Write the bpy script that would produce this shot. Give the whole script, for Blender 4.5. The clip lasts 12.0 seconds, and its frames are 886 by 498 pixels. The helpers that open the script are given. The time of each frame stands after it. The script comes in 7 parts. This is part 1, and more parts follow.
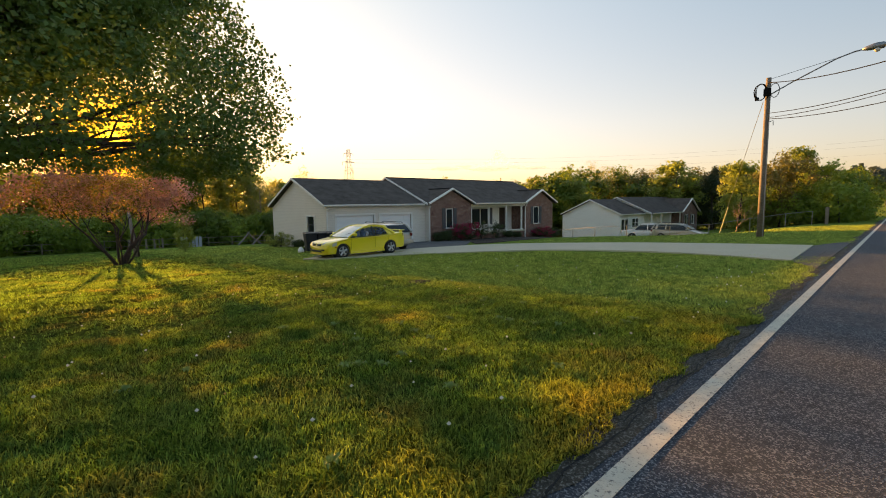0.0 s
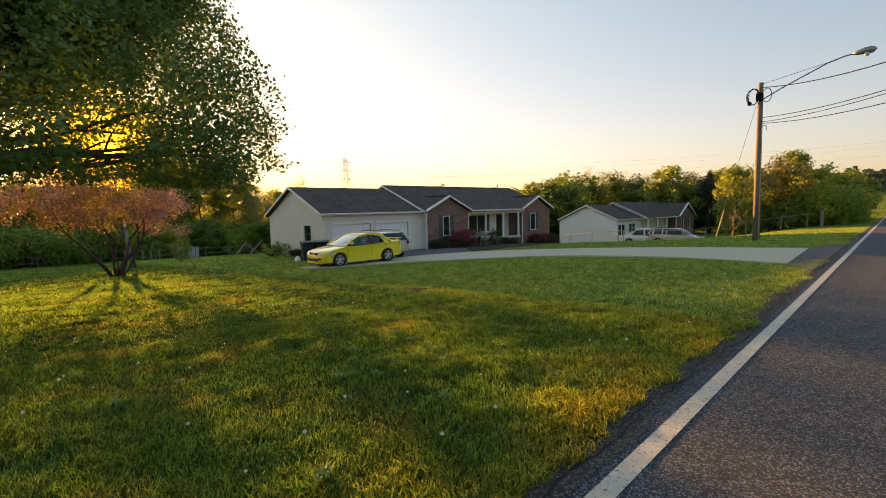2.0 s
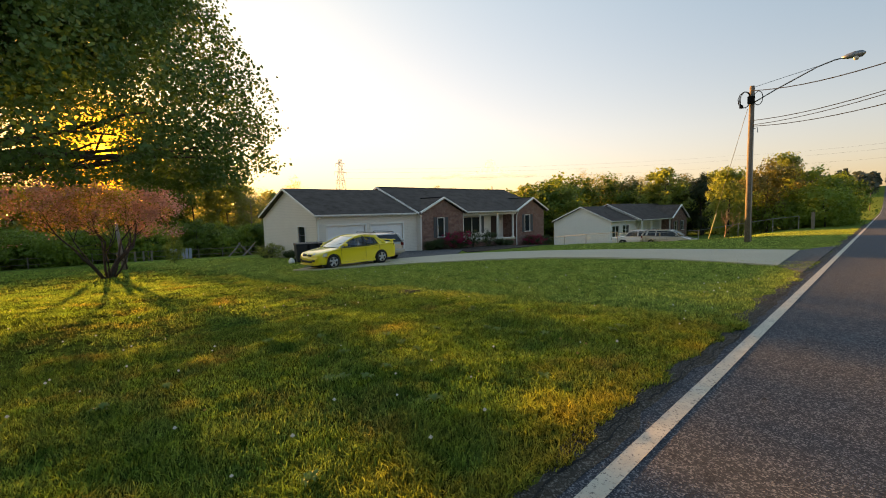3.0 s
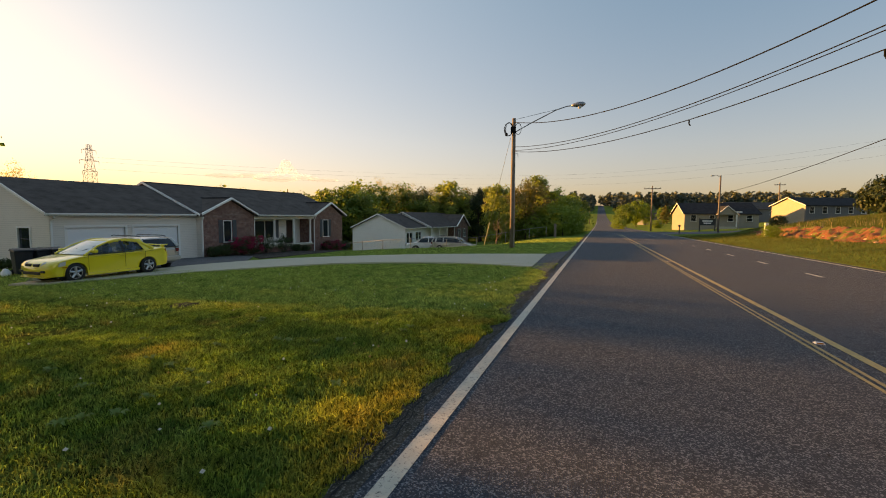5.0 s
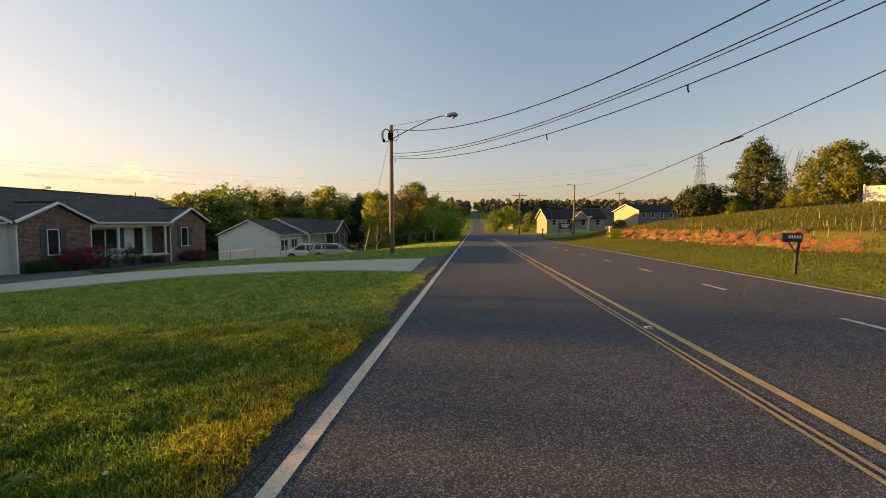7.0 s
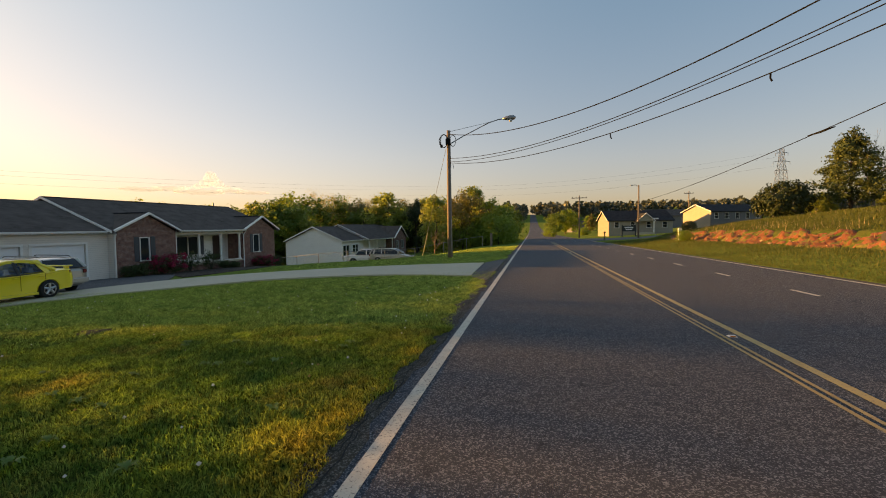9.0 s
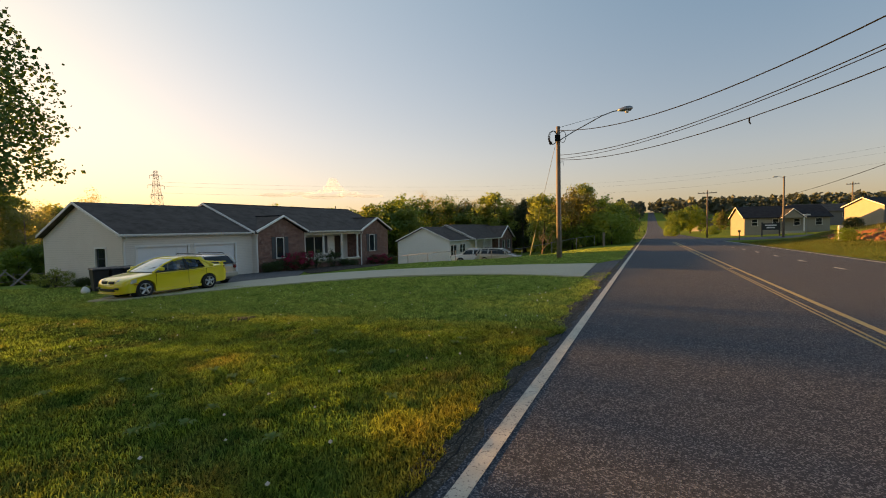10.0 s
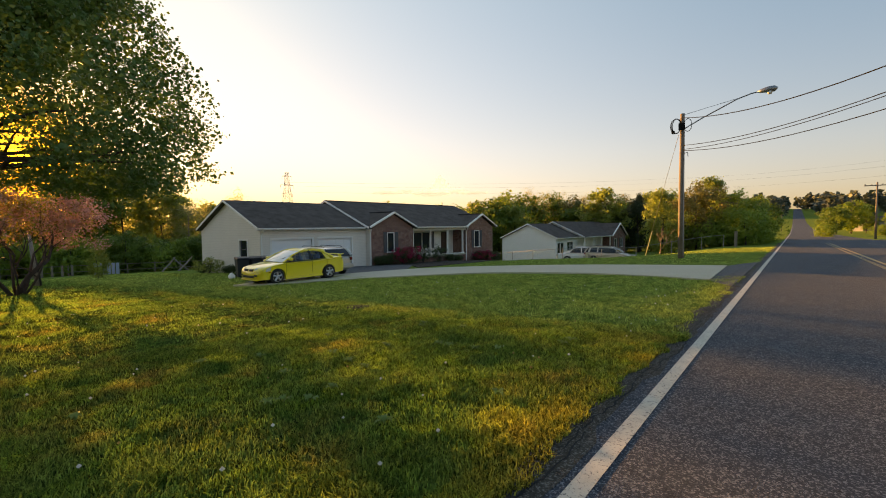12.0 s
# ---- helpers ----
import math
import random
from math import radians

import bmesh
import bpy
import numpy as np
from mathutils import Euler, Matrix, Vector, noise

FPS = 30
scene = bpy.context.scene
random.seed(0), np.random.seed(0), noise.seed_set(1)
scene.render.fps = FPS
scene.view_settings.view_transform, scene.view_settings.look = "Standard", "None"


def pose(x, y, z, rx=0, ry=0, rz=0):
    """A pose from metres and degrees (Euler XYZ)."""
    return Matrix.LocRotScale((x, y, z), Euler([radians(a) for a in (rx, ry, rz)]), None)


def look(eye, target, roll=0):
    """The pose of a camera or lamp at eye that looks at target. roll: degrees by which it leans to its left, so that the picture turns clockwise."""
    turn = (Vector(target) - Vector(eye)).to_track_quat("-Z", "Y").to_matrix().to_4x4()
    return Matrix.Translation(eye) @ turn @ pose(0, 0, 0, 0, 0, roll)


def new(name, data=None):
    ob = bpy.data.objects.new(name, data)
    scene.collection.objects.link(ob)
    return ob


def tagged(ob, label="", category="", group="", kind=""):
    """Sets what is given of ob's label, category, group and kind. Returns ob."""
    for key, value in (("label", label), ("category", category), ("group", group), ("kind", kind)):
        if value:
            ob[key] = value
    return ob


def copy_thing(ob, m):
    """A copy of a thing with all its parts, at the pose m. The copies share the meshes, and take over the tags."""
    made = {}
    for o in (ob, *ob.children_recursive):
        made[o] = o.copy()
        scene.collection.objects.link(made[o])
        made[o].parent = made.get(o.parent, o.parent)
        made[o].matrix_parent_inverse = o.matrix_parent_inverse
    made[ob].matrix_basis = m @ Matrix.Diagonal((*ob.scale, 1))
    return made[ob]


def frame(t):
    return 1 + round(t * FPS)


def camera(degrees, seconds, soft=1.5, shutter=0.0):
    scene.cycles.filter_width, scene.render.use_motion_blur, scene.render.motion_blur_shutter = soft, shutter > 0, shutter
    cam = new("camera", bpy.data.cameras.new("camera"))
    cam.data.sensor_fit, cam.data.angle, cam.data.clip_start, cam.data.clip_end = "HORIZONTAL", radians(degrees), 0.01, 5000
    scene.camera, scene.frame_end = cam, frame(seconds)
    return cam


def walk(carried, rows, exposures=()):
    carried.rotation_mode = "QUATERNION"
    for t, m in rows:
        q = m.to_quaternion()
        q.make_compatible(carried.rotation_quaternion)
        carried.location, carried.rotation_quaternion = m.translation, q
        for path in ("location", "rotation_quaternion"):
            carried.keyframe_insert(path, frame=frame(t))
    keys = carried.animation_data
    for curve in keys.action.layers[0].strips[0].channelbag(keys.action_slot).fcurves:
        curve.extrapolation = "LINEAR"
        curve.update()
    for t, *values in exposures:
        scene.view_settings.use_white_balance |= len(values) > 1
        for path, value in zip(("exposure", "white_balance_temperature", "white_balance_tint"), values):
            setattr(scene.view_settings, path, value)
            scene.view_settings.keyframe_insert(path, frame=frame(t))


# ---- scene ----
cam = camera(90.25, 12.0, 1.0)
PATH = [
    (0, 0.048, -0.005, 1.429, 84.17, 0.79, 45.92),
    (0.5, 0.045, 0.002, 1.425, 84.65, 0.61, 45.64),
    (1, 0.05, 0.003, 1.429, 84.9, 0.54, 45.51),
    (1.5, 0.06, 0.01, 1.434, 85.06, 0.91, 45.49),
    (2, 0.073, 0.033, 1.436, 85.1, 1.47, 45.59),
    (2.5, 0.092, 0.05, 1.439, 85.21, 1.48, 45.72),
    (2.7, 0.102, 0.056, 1.441, 85.25, 1.48, 45.69),
    (4.3, 0.086, 0.1, 1.449, 85.3, 0.13, 30.64),
    (4.5, 0.104, 0.103, 1.446, 85.51, 0.02, 27.28),
    (5, 0.147, 0.117, 1.445, 85.76, -0.38, 19.37),
    (5.5, 0.171, 0.11, 1.442, 86.13, -0.51, 13.94),
    (6, 0.19, 0.108, 1.446, 86.26, -0.42, 9.69),
    (6.5, 0.205, 0.12, 1.45, 86.39, -0.22, 6.39),
    (6.7, 0.209, 0.125, 1.451, 86.44, -0.04, 5.19),
    (8.3, 0.176, 0.144, 1.449, 86.92, 0.03, 2.54),
    (8.5, 0.152, 0.157, 1.452, 86.93, 0.41, 4.28),
    (9, 0.105, 0.155, 1.439, 87.17, 0.78, 11.27),
    (9.5, 0.06, 0.159, 1.422, 87.36, 1, 18.63),
    (10, 0.034, 0.153, 1.418, 87.4, 1.17, 24.97),
    (10.5, 0.006, 0.156, 1.408, 87.42, 1.21, 30.66),
    (11, -0.013, 0.148, 1.406, 87.4, 1.16, 34.78),
    (11.5, -0.019, 0.158, 1.402, 87.34, 0.98, 37.06),
    (12, -0.023, 0.169, 1.394, 87.2, 0.69, 38.47),
]
walk(cam, [(t, pose(x, y, z, rx, ry, rz)) for t, x, y, z, rx, ry, rz in PATH],
     [(0.0, 1.90, 8500, 20), (2.5, 1.90, 8500, 20), (4.5, 1.64, 8200, 20), (6.0, 1.47, 8000, 20), (6.5, 1.56, 8000, 20), (8.5, 1.54, 8000, 20), (9.5, 1.42, 8000, 20), (10.5, 1.58, 8000, 19), (12.0, 1.75, 8400, 20)])

# ---- light: low evening sun over the woods, clear sky ----
SUN_AZ, SUN_EL = 82.2, 7.0
SUN_WAY = Vector((-math.sin(radians(SUN_AZ)) * math.cos(radians(SUN_EL)), math.cos(radians(SUN_AZ)) * math.cos(radians(SUN_EL)), math.sin(radians(SUN_EL))))
world = bpy.data.worlds.new("evening_sky")
scene.world = world
world.use_nodes = True
wn = world.node_tree.nodes
sky = wn.new("ShaderNodeTexSky")
sky.sky_type = "NISHITA"
sky.sun_disc = False
sky.sun_elevation = radians(SUN_EL)
sky.sun_rotation = radians(-SUN_AZ)
sky.air_density, sky.dust_density, sky.ozone_density = 1.0, 1.6, 1.6
haze = wn.new("ShaderNodeGamma")     # evening haze evens out the sky
haze.inputs[1].default_value = 0.50
world.node_tree.links.new(sky.outputs[0], haze.inputs[0])
clear = wn.new("ShaderNodeHueSaturation")
clear.inputs["Saturation"].default_value = 1.5
world.node_tree.links.new(haze.outputs[0], clear.inputs["Color"])
up = wn.new("ShaderNodeSeparateXYZ")     # warm haze low over the horizon
world.node_tree.links.new(wn.new("ShaderNodeTexCoord").outputs["Generated"], up.inputs[0])
low = wn.new("ShaderNodeMapRange")
low.interpolation_type = "SMOOTHSTEP"
low.inputs["From Min"].default_value, low.inputs["From Max"].default_value = 0.0, 0.55
low.inputs["To Min"].default_value, low.inputs["To Max"].default_value = 0.10, 0.0
world.node_tree.links.new(up.outputs["Z"], low.inputs["Value"])
warm = wn.new("ShaderNodeVectorMath")
warm.operation = "SCALE"
warm.inputs[0].default_value = (1.0, 0.80, 0.66)
world.node_tree.links.new(low.outputs[0], warm.inputs["Scale"])
tint = wn.new("ShaderNodeMapRange")
tint.data_type = "FLOAT_VECTOR"
for slot, v in (("From Min", (0, 0, 0)), ("From Max", (0.5, 0.5, 0.5)), ("To Min", (0.97, 0.92, 1.06)), ("To Max", (0.72, 0.94, 1.10))):
    [s for s in tint.inputs if s.name == slot and s.type == "VECTOR"][0].default_value = v
rise = wn.new("ShaderNodeCombineXYZ")
for k in range(3):
    world.node_tree.links.new(up.outputs["Z"], rise.inputs[k])
world.node_tree.links.new(rise.outputs[0], [s for s in tint.inputs if s.name == "Vector"][0])
hue = wn.new("ShaderNodeVectorMath")
hue.operation = "MULTIPLY"
world.node_tree.links.new(clear.outputs[0], hue.inputs[0])
world.node_tree.links.new([s for s in tint.outputs if s.type == "VECTOR"][0], hue.inputs[1])
both = wn.new("ShaderNodeVectorMath")
world.node_tree.links.new(hue.outputs[0], both.inputs[0])
world.node_tree.links.new(warm.outputs[0], both.inputs[1])
# broad pale veil of haze round the sun
toward = wn.new("ShaderNodeVectorMath")
toward.operation = "DOT_PRODUCT"
toward.inputs[1].default_value = SUN_WAY
world.node_tree.links.new(up.inputs[0].links[0].from_socket, toward.inputs[0])
veil = wn.new("ShaderNodeMapRange")
veil.interpolation_type = "SMOOTHSTEP"
veil.inputs["From Min"].default_value, veil.inputs["From Max"].default_value = -0.1, 1.0
veil.inputs["To Min"].default_value, veil.inputs["To Max"].default_value = 0.0, 0.42
world.node_tree.links.new(toward.outputs["Value"], veil.inputs["Value"])
pale = wn.new("ShaderNodeVectorMath")
pale.operation = "SCALE"
pale.inputs[0].default_value = (1.0, 1.0, 0.86)
world.node_tree.links.new(veil.outputs[0], pale.inputs["Scale"])
hazy = wn.new("ShaderNodeVectorMath")
world.node_tree.links.new(both.outputs[0], hazy.inputs[0])
world.node_tree.links.new(pale.outputs[0], hazy.inputs[1])
sun_spot = wn.new("ShaderNodeMapRange")     # the sun itself, seen through the boughs
sun_spot.inputs["From Min"].default_value, sun_spot.inputs["From Max"].default_value = math.cos(radians(0.85)), math.cos(radians(0.6))
sun_spot.inputs["To Min"].default_value, sun_spot.inputs["To Max"].default_value = 0.0, 55.0
world.node_tree.links.new(toward.outputs["Value"], sun_spot.inputs["Value"])
aureole = wn.new("ShaderNodeMapRange")
aureole.interpolation_type = "SMOOTHERSTEP"
aureole.inputs["From Min"].default_value, aureole.inputs["From Max"].default_value = math.cos(radians(11)), 1.0
aureole.inputs["To Min"].default_value, aureole.inputs["To Max"].default_value = 0.0, 2.0
world.node_tree.links.new(toward.outputs["Value"], aureole.inputs["Value"])
blaze = wn.new("ShaderNodeMath")
world.node_tree.links.new(sun_spot.outputs[0], blaze.inputs[0])
world.node_tree.links.new(aureole.outputs[0], blaze.inputs[1])
golden = wn.new("ShaderNodeVectorMath")
golden.operation = "SCALE"
golden.inputs[0].default_value = (1.0, 0.66, 0.24)
world.node_tree.links.new(blaze.outputs[0], golden.inputs["Scale"])
whole = wn.new("ShaderNodeVectorMath")
world.node_tree.links.new(hazy.outputs[0], whole.inputs[0])
world.node_tree.links.new(golden.outputs[0], whole.inputs[1])
near_sun = wn.new("ShaderNodeMapRange")     # the low haze close round the sun is deep gold
near_sun.interpolation_type = "SMOOTHSTEP"
near_sun.inputs["From Min"].default_value, near_sun.inputs["From Max"].default_value = math.cos(radians(9)), math.cos(radians(2.5))
world.node_tree.links.new(toward.outputs["Value"], near_sun.inputs["Value"])
gilt = wn.new("ShaderNodeMix")
gilt.data_type, gilt.blend_type = "RGBA", "MULTIPLY"
world.node_tree.links.new(near_sun.outputs[0], gilt.inputs[0])
world.node_tree.links.new(whole.outputs[0], gilt.inputs[6])
gilt.inputs[7].default_value = (1.0, 0.52, 0.07, 1)
world.node_tree.links.new(gilt.outputs[2], wn["Background"].inputs[0])
wn["Background"].inputs[1].default_value = 0.13
sun = new("sun", bpy.data.lights.new("sun", "SUN"))
sun.data.energy, sun.data.angle, sun.data.color = 4.8, radians(0.6), (1.0, 0.54, 0.15)
sun.matrix_world = look(SUN_WAY * 60, (0, 0, 0))

# ---- materials ----
def node_mat(name):
    m = bpy.data.materials.new(name)
    m.use_nodes = True
    t = m.node_tree
    return m, t.nodes, t.links, t.nodes["Principled BSDF"]


def ramp_mix(n, l, fac, a, b):
    mix = n.new("ShaderNodeMix")
    mix.data_type = "RGBA"
    if fac is not None:
        l.new(fac, mix.inputs["Factor"])
    for slot, v in (("A", a), ("B", b)):
        sock = [s for s in mix.inputs if s.name == slot and s.type == "RGBA"][0]
        if isinstance(v, tuple):
            sock.default_value = (*v, 1)
        else:
            l.new(v, sock)
    return [s for s in mix.outputs if s.type == "RGBA"][0]


def noise_fac(n, l, vec, scale, detail=4, lo=0.35, hi=0.65, rough=0.6):
    t = n.new("ShaderNodeTexNoise")
    t.inputs["Scale"].default_value, t.inputs["Detail"].default_value, t.inputs["Roughness"].default_value = scale, detail, rough
    if vec is not None:
        l.new(vec, t.inputs["Vector"])
    r = n.new("ShaderNodeMapRange")
    r.inputs["From Min"].default_value, r.inputs["From Max"].default_value = lo, hi
    l.new(t.outputs["Fac"], r.inputs["Value"])
    return r.outputs[0]


def place(n):
    return n.new("ShaderNodeNewGeometry").outputs["Position"]


def bump(n, l, bsdf, height, strength, dist):
    b = n.new("ShaderNodeBump")
    b.inputs["Strength"].default_value, b.inputs["Distance"].default_value = strength, dist
    l.new(height, b.inputs["Height"])
    l.new(b.outputs[0], bsdf.inputs["Normal"])


def surface(name, a, b, scale=3.0, fine=40.0, rough=0.7, relief=0.2, metal=0.0, dist=0.01, dark=0.8, coat=0.0):
    """Two colours mixed by a broad and a fine noise, with fine relief."""
    m, n, l, bs = node_mat(name)
    vec = n.new("ShaderNodeTexCoord").outputs["Object"]
    broad, small = noise_fac(n, l, vec, scale), noise_fac(n, l, vec, fine, 3, 0.3, 0.7)
    col = ramp_mix(n, l, broad, a, b)
    col = ramp_mix(n, l, small, col, tuple(v * dark for v in a))
    l.new(col, bs.inputs["Base Color"])
    bs.inputs["Roughness"].default_value, bs.inputs["Metallic"].default_value = rough, metal
    bs.inputs["Coat Weight"].default_value = coat
    bs.inputs["Coat Roughness"].default_value = 0.05
    if relief:
        bump(n, l, bs, small, relief, dist)
    return m


def leaf_mat(name, a, b, through_col, share=0.35, scale=1.2, rough=0.5):
    """Leaves: colour by leaf and by patch; light comes through them."""
    m, n, l, bs = node_mat(name)
    geo = n.new("ShaderNodeNewGeometry")
    col = ramp_mix(n, l, geo.outputs["Random Per Island"], a, b)
    patch = noise_fac(n, l, geo.outputs["Position"], scale, 2)
    col = ramp_mix(n, l, patch, col, tuple(0.55 * x + 0.2 * y for x, y in zip(a, b)))
    l.new(col, bs.inputs["Base Color"])
    bs.inputs["Roughness"].default_value = rough
    bs.inputs["Specular IOR Level"].default_value = 0.25
    tr = n.new("ShaderNodeBsdfTranslucent")
    tr.inputs["Color"].default_value = (*through_col, 1)
    mix = n.new("ShaderNodeMixShader")
    mix.inputs[0].default_value = share
    l.new(bs.outputs[0], mix.inputs[1])
    l.new(tr.outputs[0], mix.inputs[2])
    l.new(mix.outputs[0], n["Material Output"].inputs["Surface"])
    return m


def lawn_colour(n, l, geo):
    """Greens of the lawn, with lush clumps, thin patches and the parched strip along the road."""
    pos = geo.outputs["Position"]
    col = ramp_mix(n, l, noise_fac(n, l, pos, 0.55, 3, 0.35, 0.65), (0.072, 0.138, 0.032), (0.128, 0.186, 0.042))
    col = ramp_mix(n, l, noise_fac(n, l, pos, 2.6, 3, 0.45, 0.75), col, (0.105, 0.180, 0.025))
    thin = noise_fac(n, l, pos, 0.9, 4, 0.53, 0.70)
    col = ramp_mix(n, l, thin, col, (0.175, 0.155, 0.040))
    sep = n.new("ShaderNodeSeparateXYZ")
    l.new(pos, sep.inputs[0])
    near = n.new("ShaderNodeMapRange")
    near.inputs["From Min"].default_value, near.inputs["From Max"].default_value = -2.25, -1.2
    l.new(sep.outputs["X"], near.inputs["Value"])
    end = n.new("ShaderNodeMapRange")
    end.inputs["From Min"].default_value, end.inputs["From Max"].default_value = 12.0, 5.5
    l.new(sep.outputs["Y"], end.inputs["Value"])
    left = n.new("ShaderNodeMath")
    left.operation = "LESS_THAN"
    left.inputs[1].default_value = 2.0
    l.new(sep.outputs["X"], left.inputs[0])
    mul = n.new("ShaderNodeMath")
    mul.operation = "MULTIPLY"
    l.new(near.outputs[0], mul.inputs[0])
    l.new(end.outputs[0], mul.inputs[1])
    mul3 = n.new("ShaderNodeMath")
    mul3.operation = "MULTIPLY"
    l.new(mul.outputs[0], mul3.inputs[0])
    l.new(left.outputs[0], mul3.inputs[1])
    mul2 = n.new("ShaderNodeMath")
    mul2.operation = "MULTIPLY"
    l.new(mul3.outputs[0], mul2.inputs[0])
    l.new(noise_fac(n, l, pos, 1.1, 4, 0.38, 0.68), mul2.inputs[1])
    # closer mown turf towards the driveway, painted paler to offset the shade there
    mown_lift = n.new("ShaderNodeMapRange")
    mown_lift.inputs["From Min"].default_value, mown_lift.inputs["From Max"].default_value = 5.8, 7.4
    l.new(sep.outputs["Y"], mown_lift.inputs["Value"])
    pale = ramp_mix(n, l, noise_fac(n, l, pos, 1.7, 4, 0.3, 0.7), (0.176, 0.240, 0.056), (0.228, 0.276, 0.066))
    col = ramp_mix(n, l, mown_lift.outputs[0], col, pale)
    # darker tufts put the shade of the turf's ripples into the colour
    tuft = noise_fac(n, l, pos, 4.2, 4, 0.48, 0.66, 0.7)
    col = ramp_mix(n, l, tuft, col, (0.052, 0.110, 0.020))
    return ramp_mix(n, l, mul2.outputs[0], col, (0.215, 0.192, 0.034)), pos, sep


def make_lawn():
    m, n, l, bs = node_mat("lawn")
    col, pos, sep = lawn_colour(n, l, n.new("ShaderNodeNewGeometry"))
    fine = noise_fac(n, l, pos, 34, 4, 0.45, 0.7, 0.7)
    col = ramp_mix(n, l, fine, col, (0.150, 0.245, 0.040))
    soil = noise_fac(n, l, pos, 11, 6, 0.42, 0.60, 0.7)     # soil and thatch, plus tuft shade put into the colour; fainter where mown
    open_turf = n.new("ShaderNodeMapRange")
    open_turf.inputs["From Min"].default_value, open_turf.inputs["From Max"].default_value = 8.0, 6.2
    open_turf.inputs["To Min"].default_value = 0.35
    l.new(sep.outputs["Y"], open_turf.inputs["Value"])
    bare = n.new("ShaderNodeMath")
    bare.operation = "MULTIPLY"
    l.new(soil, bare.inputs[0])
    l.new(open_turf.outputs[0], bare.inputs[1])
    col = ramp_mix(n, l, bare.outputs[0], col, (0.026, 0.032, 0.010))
    # hill on the far side of the road: dry meadow
    far = n.new("ShaderNodeMapRange")
    far.inputs["From Min"].default_value, far.inputs["From Max"].default_value = 9.0, 15.0
    l.new(sep.outputs["X"], far.inputs["Value"])
    side = n.new("ShaderNodeMapRange")
    side.inputs["From Min"].default_value, side.inputs["From Max"].default_value = 66.0, 54.0
    l.new(sep.outputs["Y"], side.inputs["Value"])
    both = n.new("ShaderNodeMath")
    both.operation = "MULTIPLY"
    l.new(far.outputs[0], both.inputs[0])
    l.new(side.outputs[0], both.inputs[1])
    meadow = ramp_mix(n, l, noise_fac(n, l, pos, 0.35, 5, 0.35, 0.65), (0.060, 0.094, 0.022), (0.118, 0.118, 0.036))
    col = ramp_mix(n, l, both.outputs[0], col, meadow)
    l.new(col, bs.inputs["Base Color"])
    bs.inputs["Roughness"].default_value = 0.9
    bs.inputs["Specular IOR Level"].default_value = 0.0
    bump(n, l, bs, noise_fac(n, l, pos, 5, 4, 0.3, 0.7), 0.7, 0.05)
    return m


def make_blade():
    m, n, l, bs = node_mat("grass_blade")
    geo = n.new("ShaderNodeNewGeometry")
    col, pos, sep = lawn_colour(n, l, geo)
    lit = n.new("ShaderNodeMapRange")
    lit.inputs["To Min"].default_value, lit.inputs["To Max"].default_value = 0.18, 2.0
    l.new(geo.outputs["Random Per Island"], lit.inputs["Value"])
    hsv = n.new("ShaderNodeHueSaturation")
    l.new(col, hsv.inputs["Color"])
    l.new(lit.outputs[0], hsv.inputs["Value"])
    l.new(hsv.outputs[0], bs.inputs["Base Color"])
    bs.inputs["Roughness"].default_value = 0.8
    bs.inputs["Specular IOR Level"].default_value = 0.03
    tr = n.new("ShaderNodeBsdfTranslucent")
    clear = n.new("ShaderNodeHueSaturation")     # young blades let more light through than they throw back
    clear.inputs["Value"].default_value = 1.95
    l.new(hsv.outputs[0], clear.inputs["Color"])
    l.new(clear.outputs[0], tr.inputs["Color"])
    mix = n.new("ShaderNodeMixShader")
    mix.inputs[0].default_value = 0.55
    l.new(bs.outputs[0], mix.inputs[1])
    l.new(tr.outputs[0], mix.inputs[2])
    l.new(mix.outputs[0], n["Material Output"].inputs["Surface"])
    return m


def make_asphalt(name, base, stone, warm):
    m, n, l, bs = node_mat(name)
    pos = place(n)
    col = ramp_mix(n, l, noise_fac(n, l, pos, 0.35, 5), base, warm)
    vor = n.new("ShaderNodeTexVoronoi")
    vor.inputs["Scale"].default_value = 105
    l.new(pos, vor.inputs["Vector"])
    chip = n.new("ShaderNodeMapRange")
    chip.inputs["From Min"].default_value, chip.inputs["From Max"].default_value = 0.62, 0.95
    sepc = n.new("ShaderNodeSeparateColor")
    l.new(vor.outputs["Color"], sepc.inputs[0])
    l.new(sepc.outputs[0], chip.inputs["Value"])
    col = ramp_mix(n, l, chip.outputs[0], col, stone)
    col = ramp_mix(n, l, noise_fac(n, l, pos, 9, 5, 0.55, 0.8), col, tuple(v * 0.55 for v in base))
    l.new(col, bs.inputs["Base Color"])
    bs.inputs["Roughness"].default_value = 0.8
    bs.inputs["Specular IOR Level"].default_value = 0.1
    bump(n, l, bs, vor.outputs["Distance"], 0.7, 0.012)
    return m


def make_paint(name, colour, worn, cover=0.62):
    """Road paint, worn through to the asphalt in flecks and cracks."""
    m, n, l, bs = node_mat(name)
    pos = place(n)
    col = ramp_mix(n, l, noise_fac(n, l, pos, 6, 5, 0.3, 0.8), colour, tuple(v * 0.72 for v in colour))
    col = ramp_mix(n, l, noise_fac(n, l, pos, 38, 6, cover, cover + 0.07, 0.75), col, worn)
    l.new(col, bs.inputs["Base Color"])
    bs.inputs["Roughness"].default_value = 0.6
    bump(n, l, bs, noise_fac(n, l, pos, 90, 2), 0.4, 0.004)
    return m


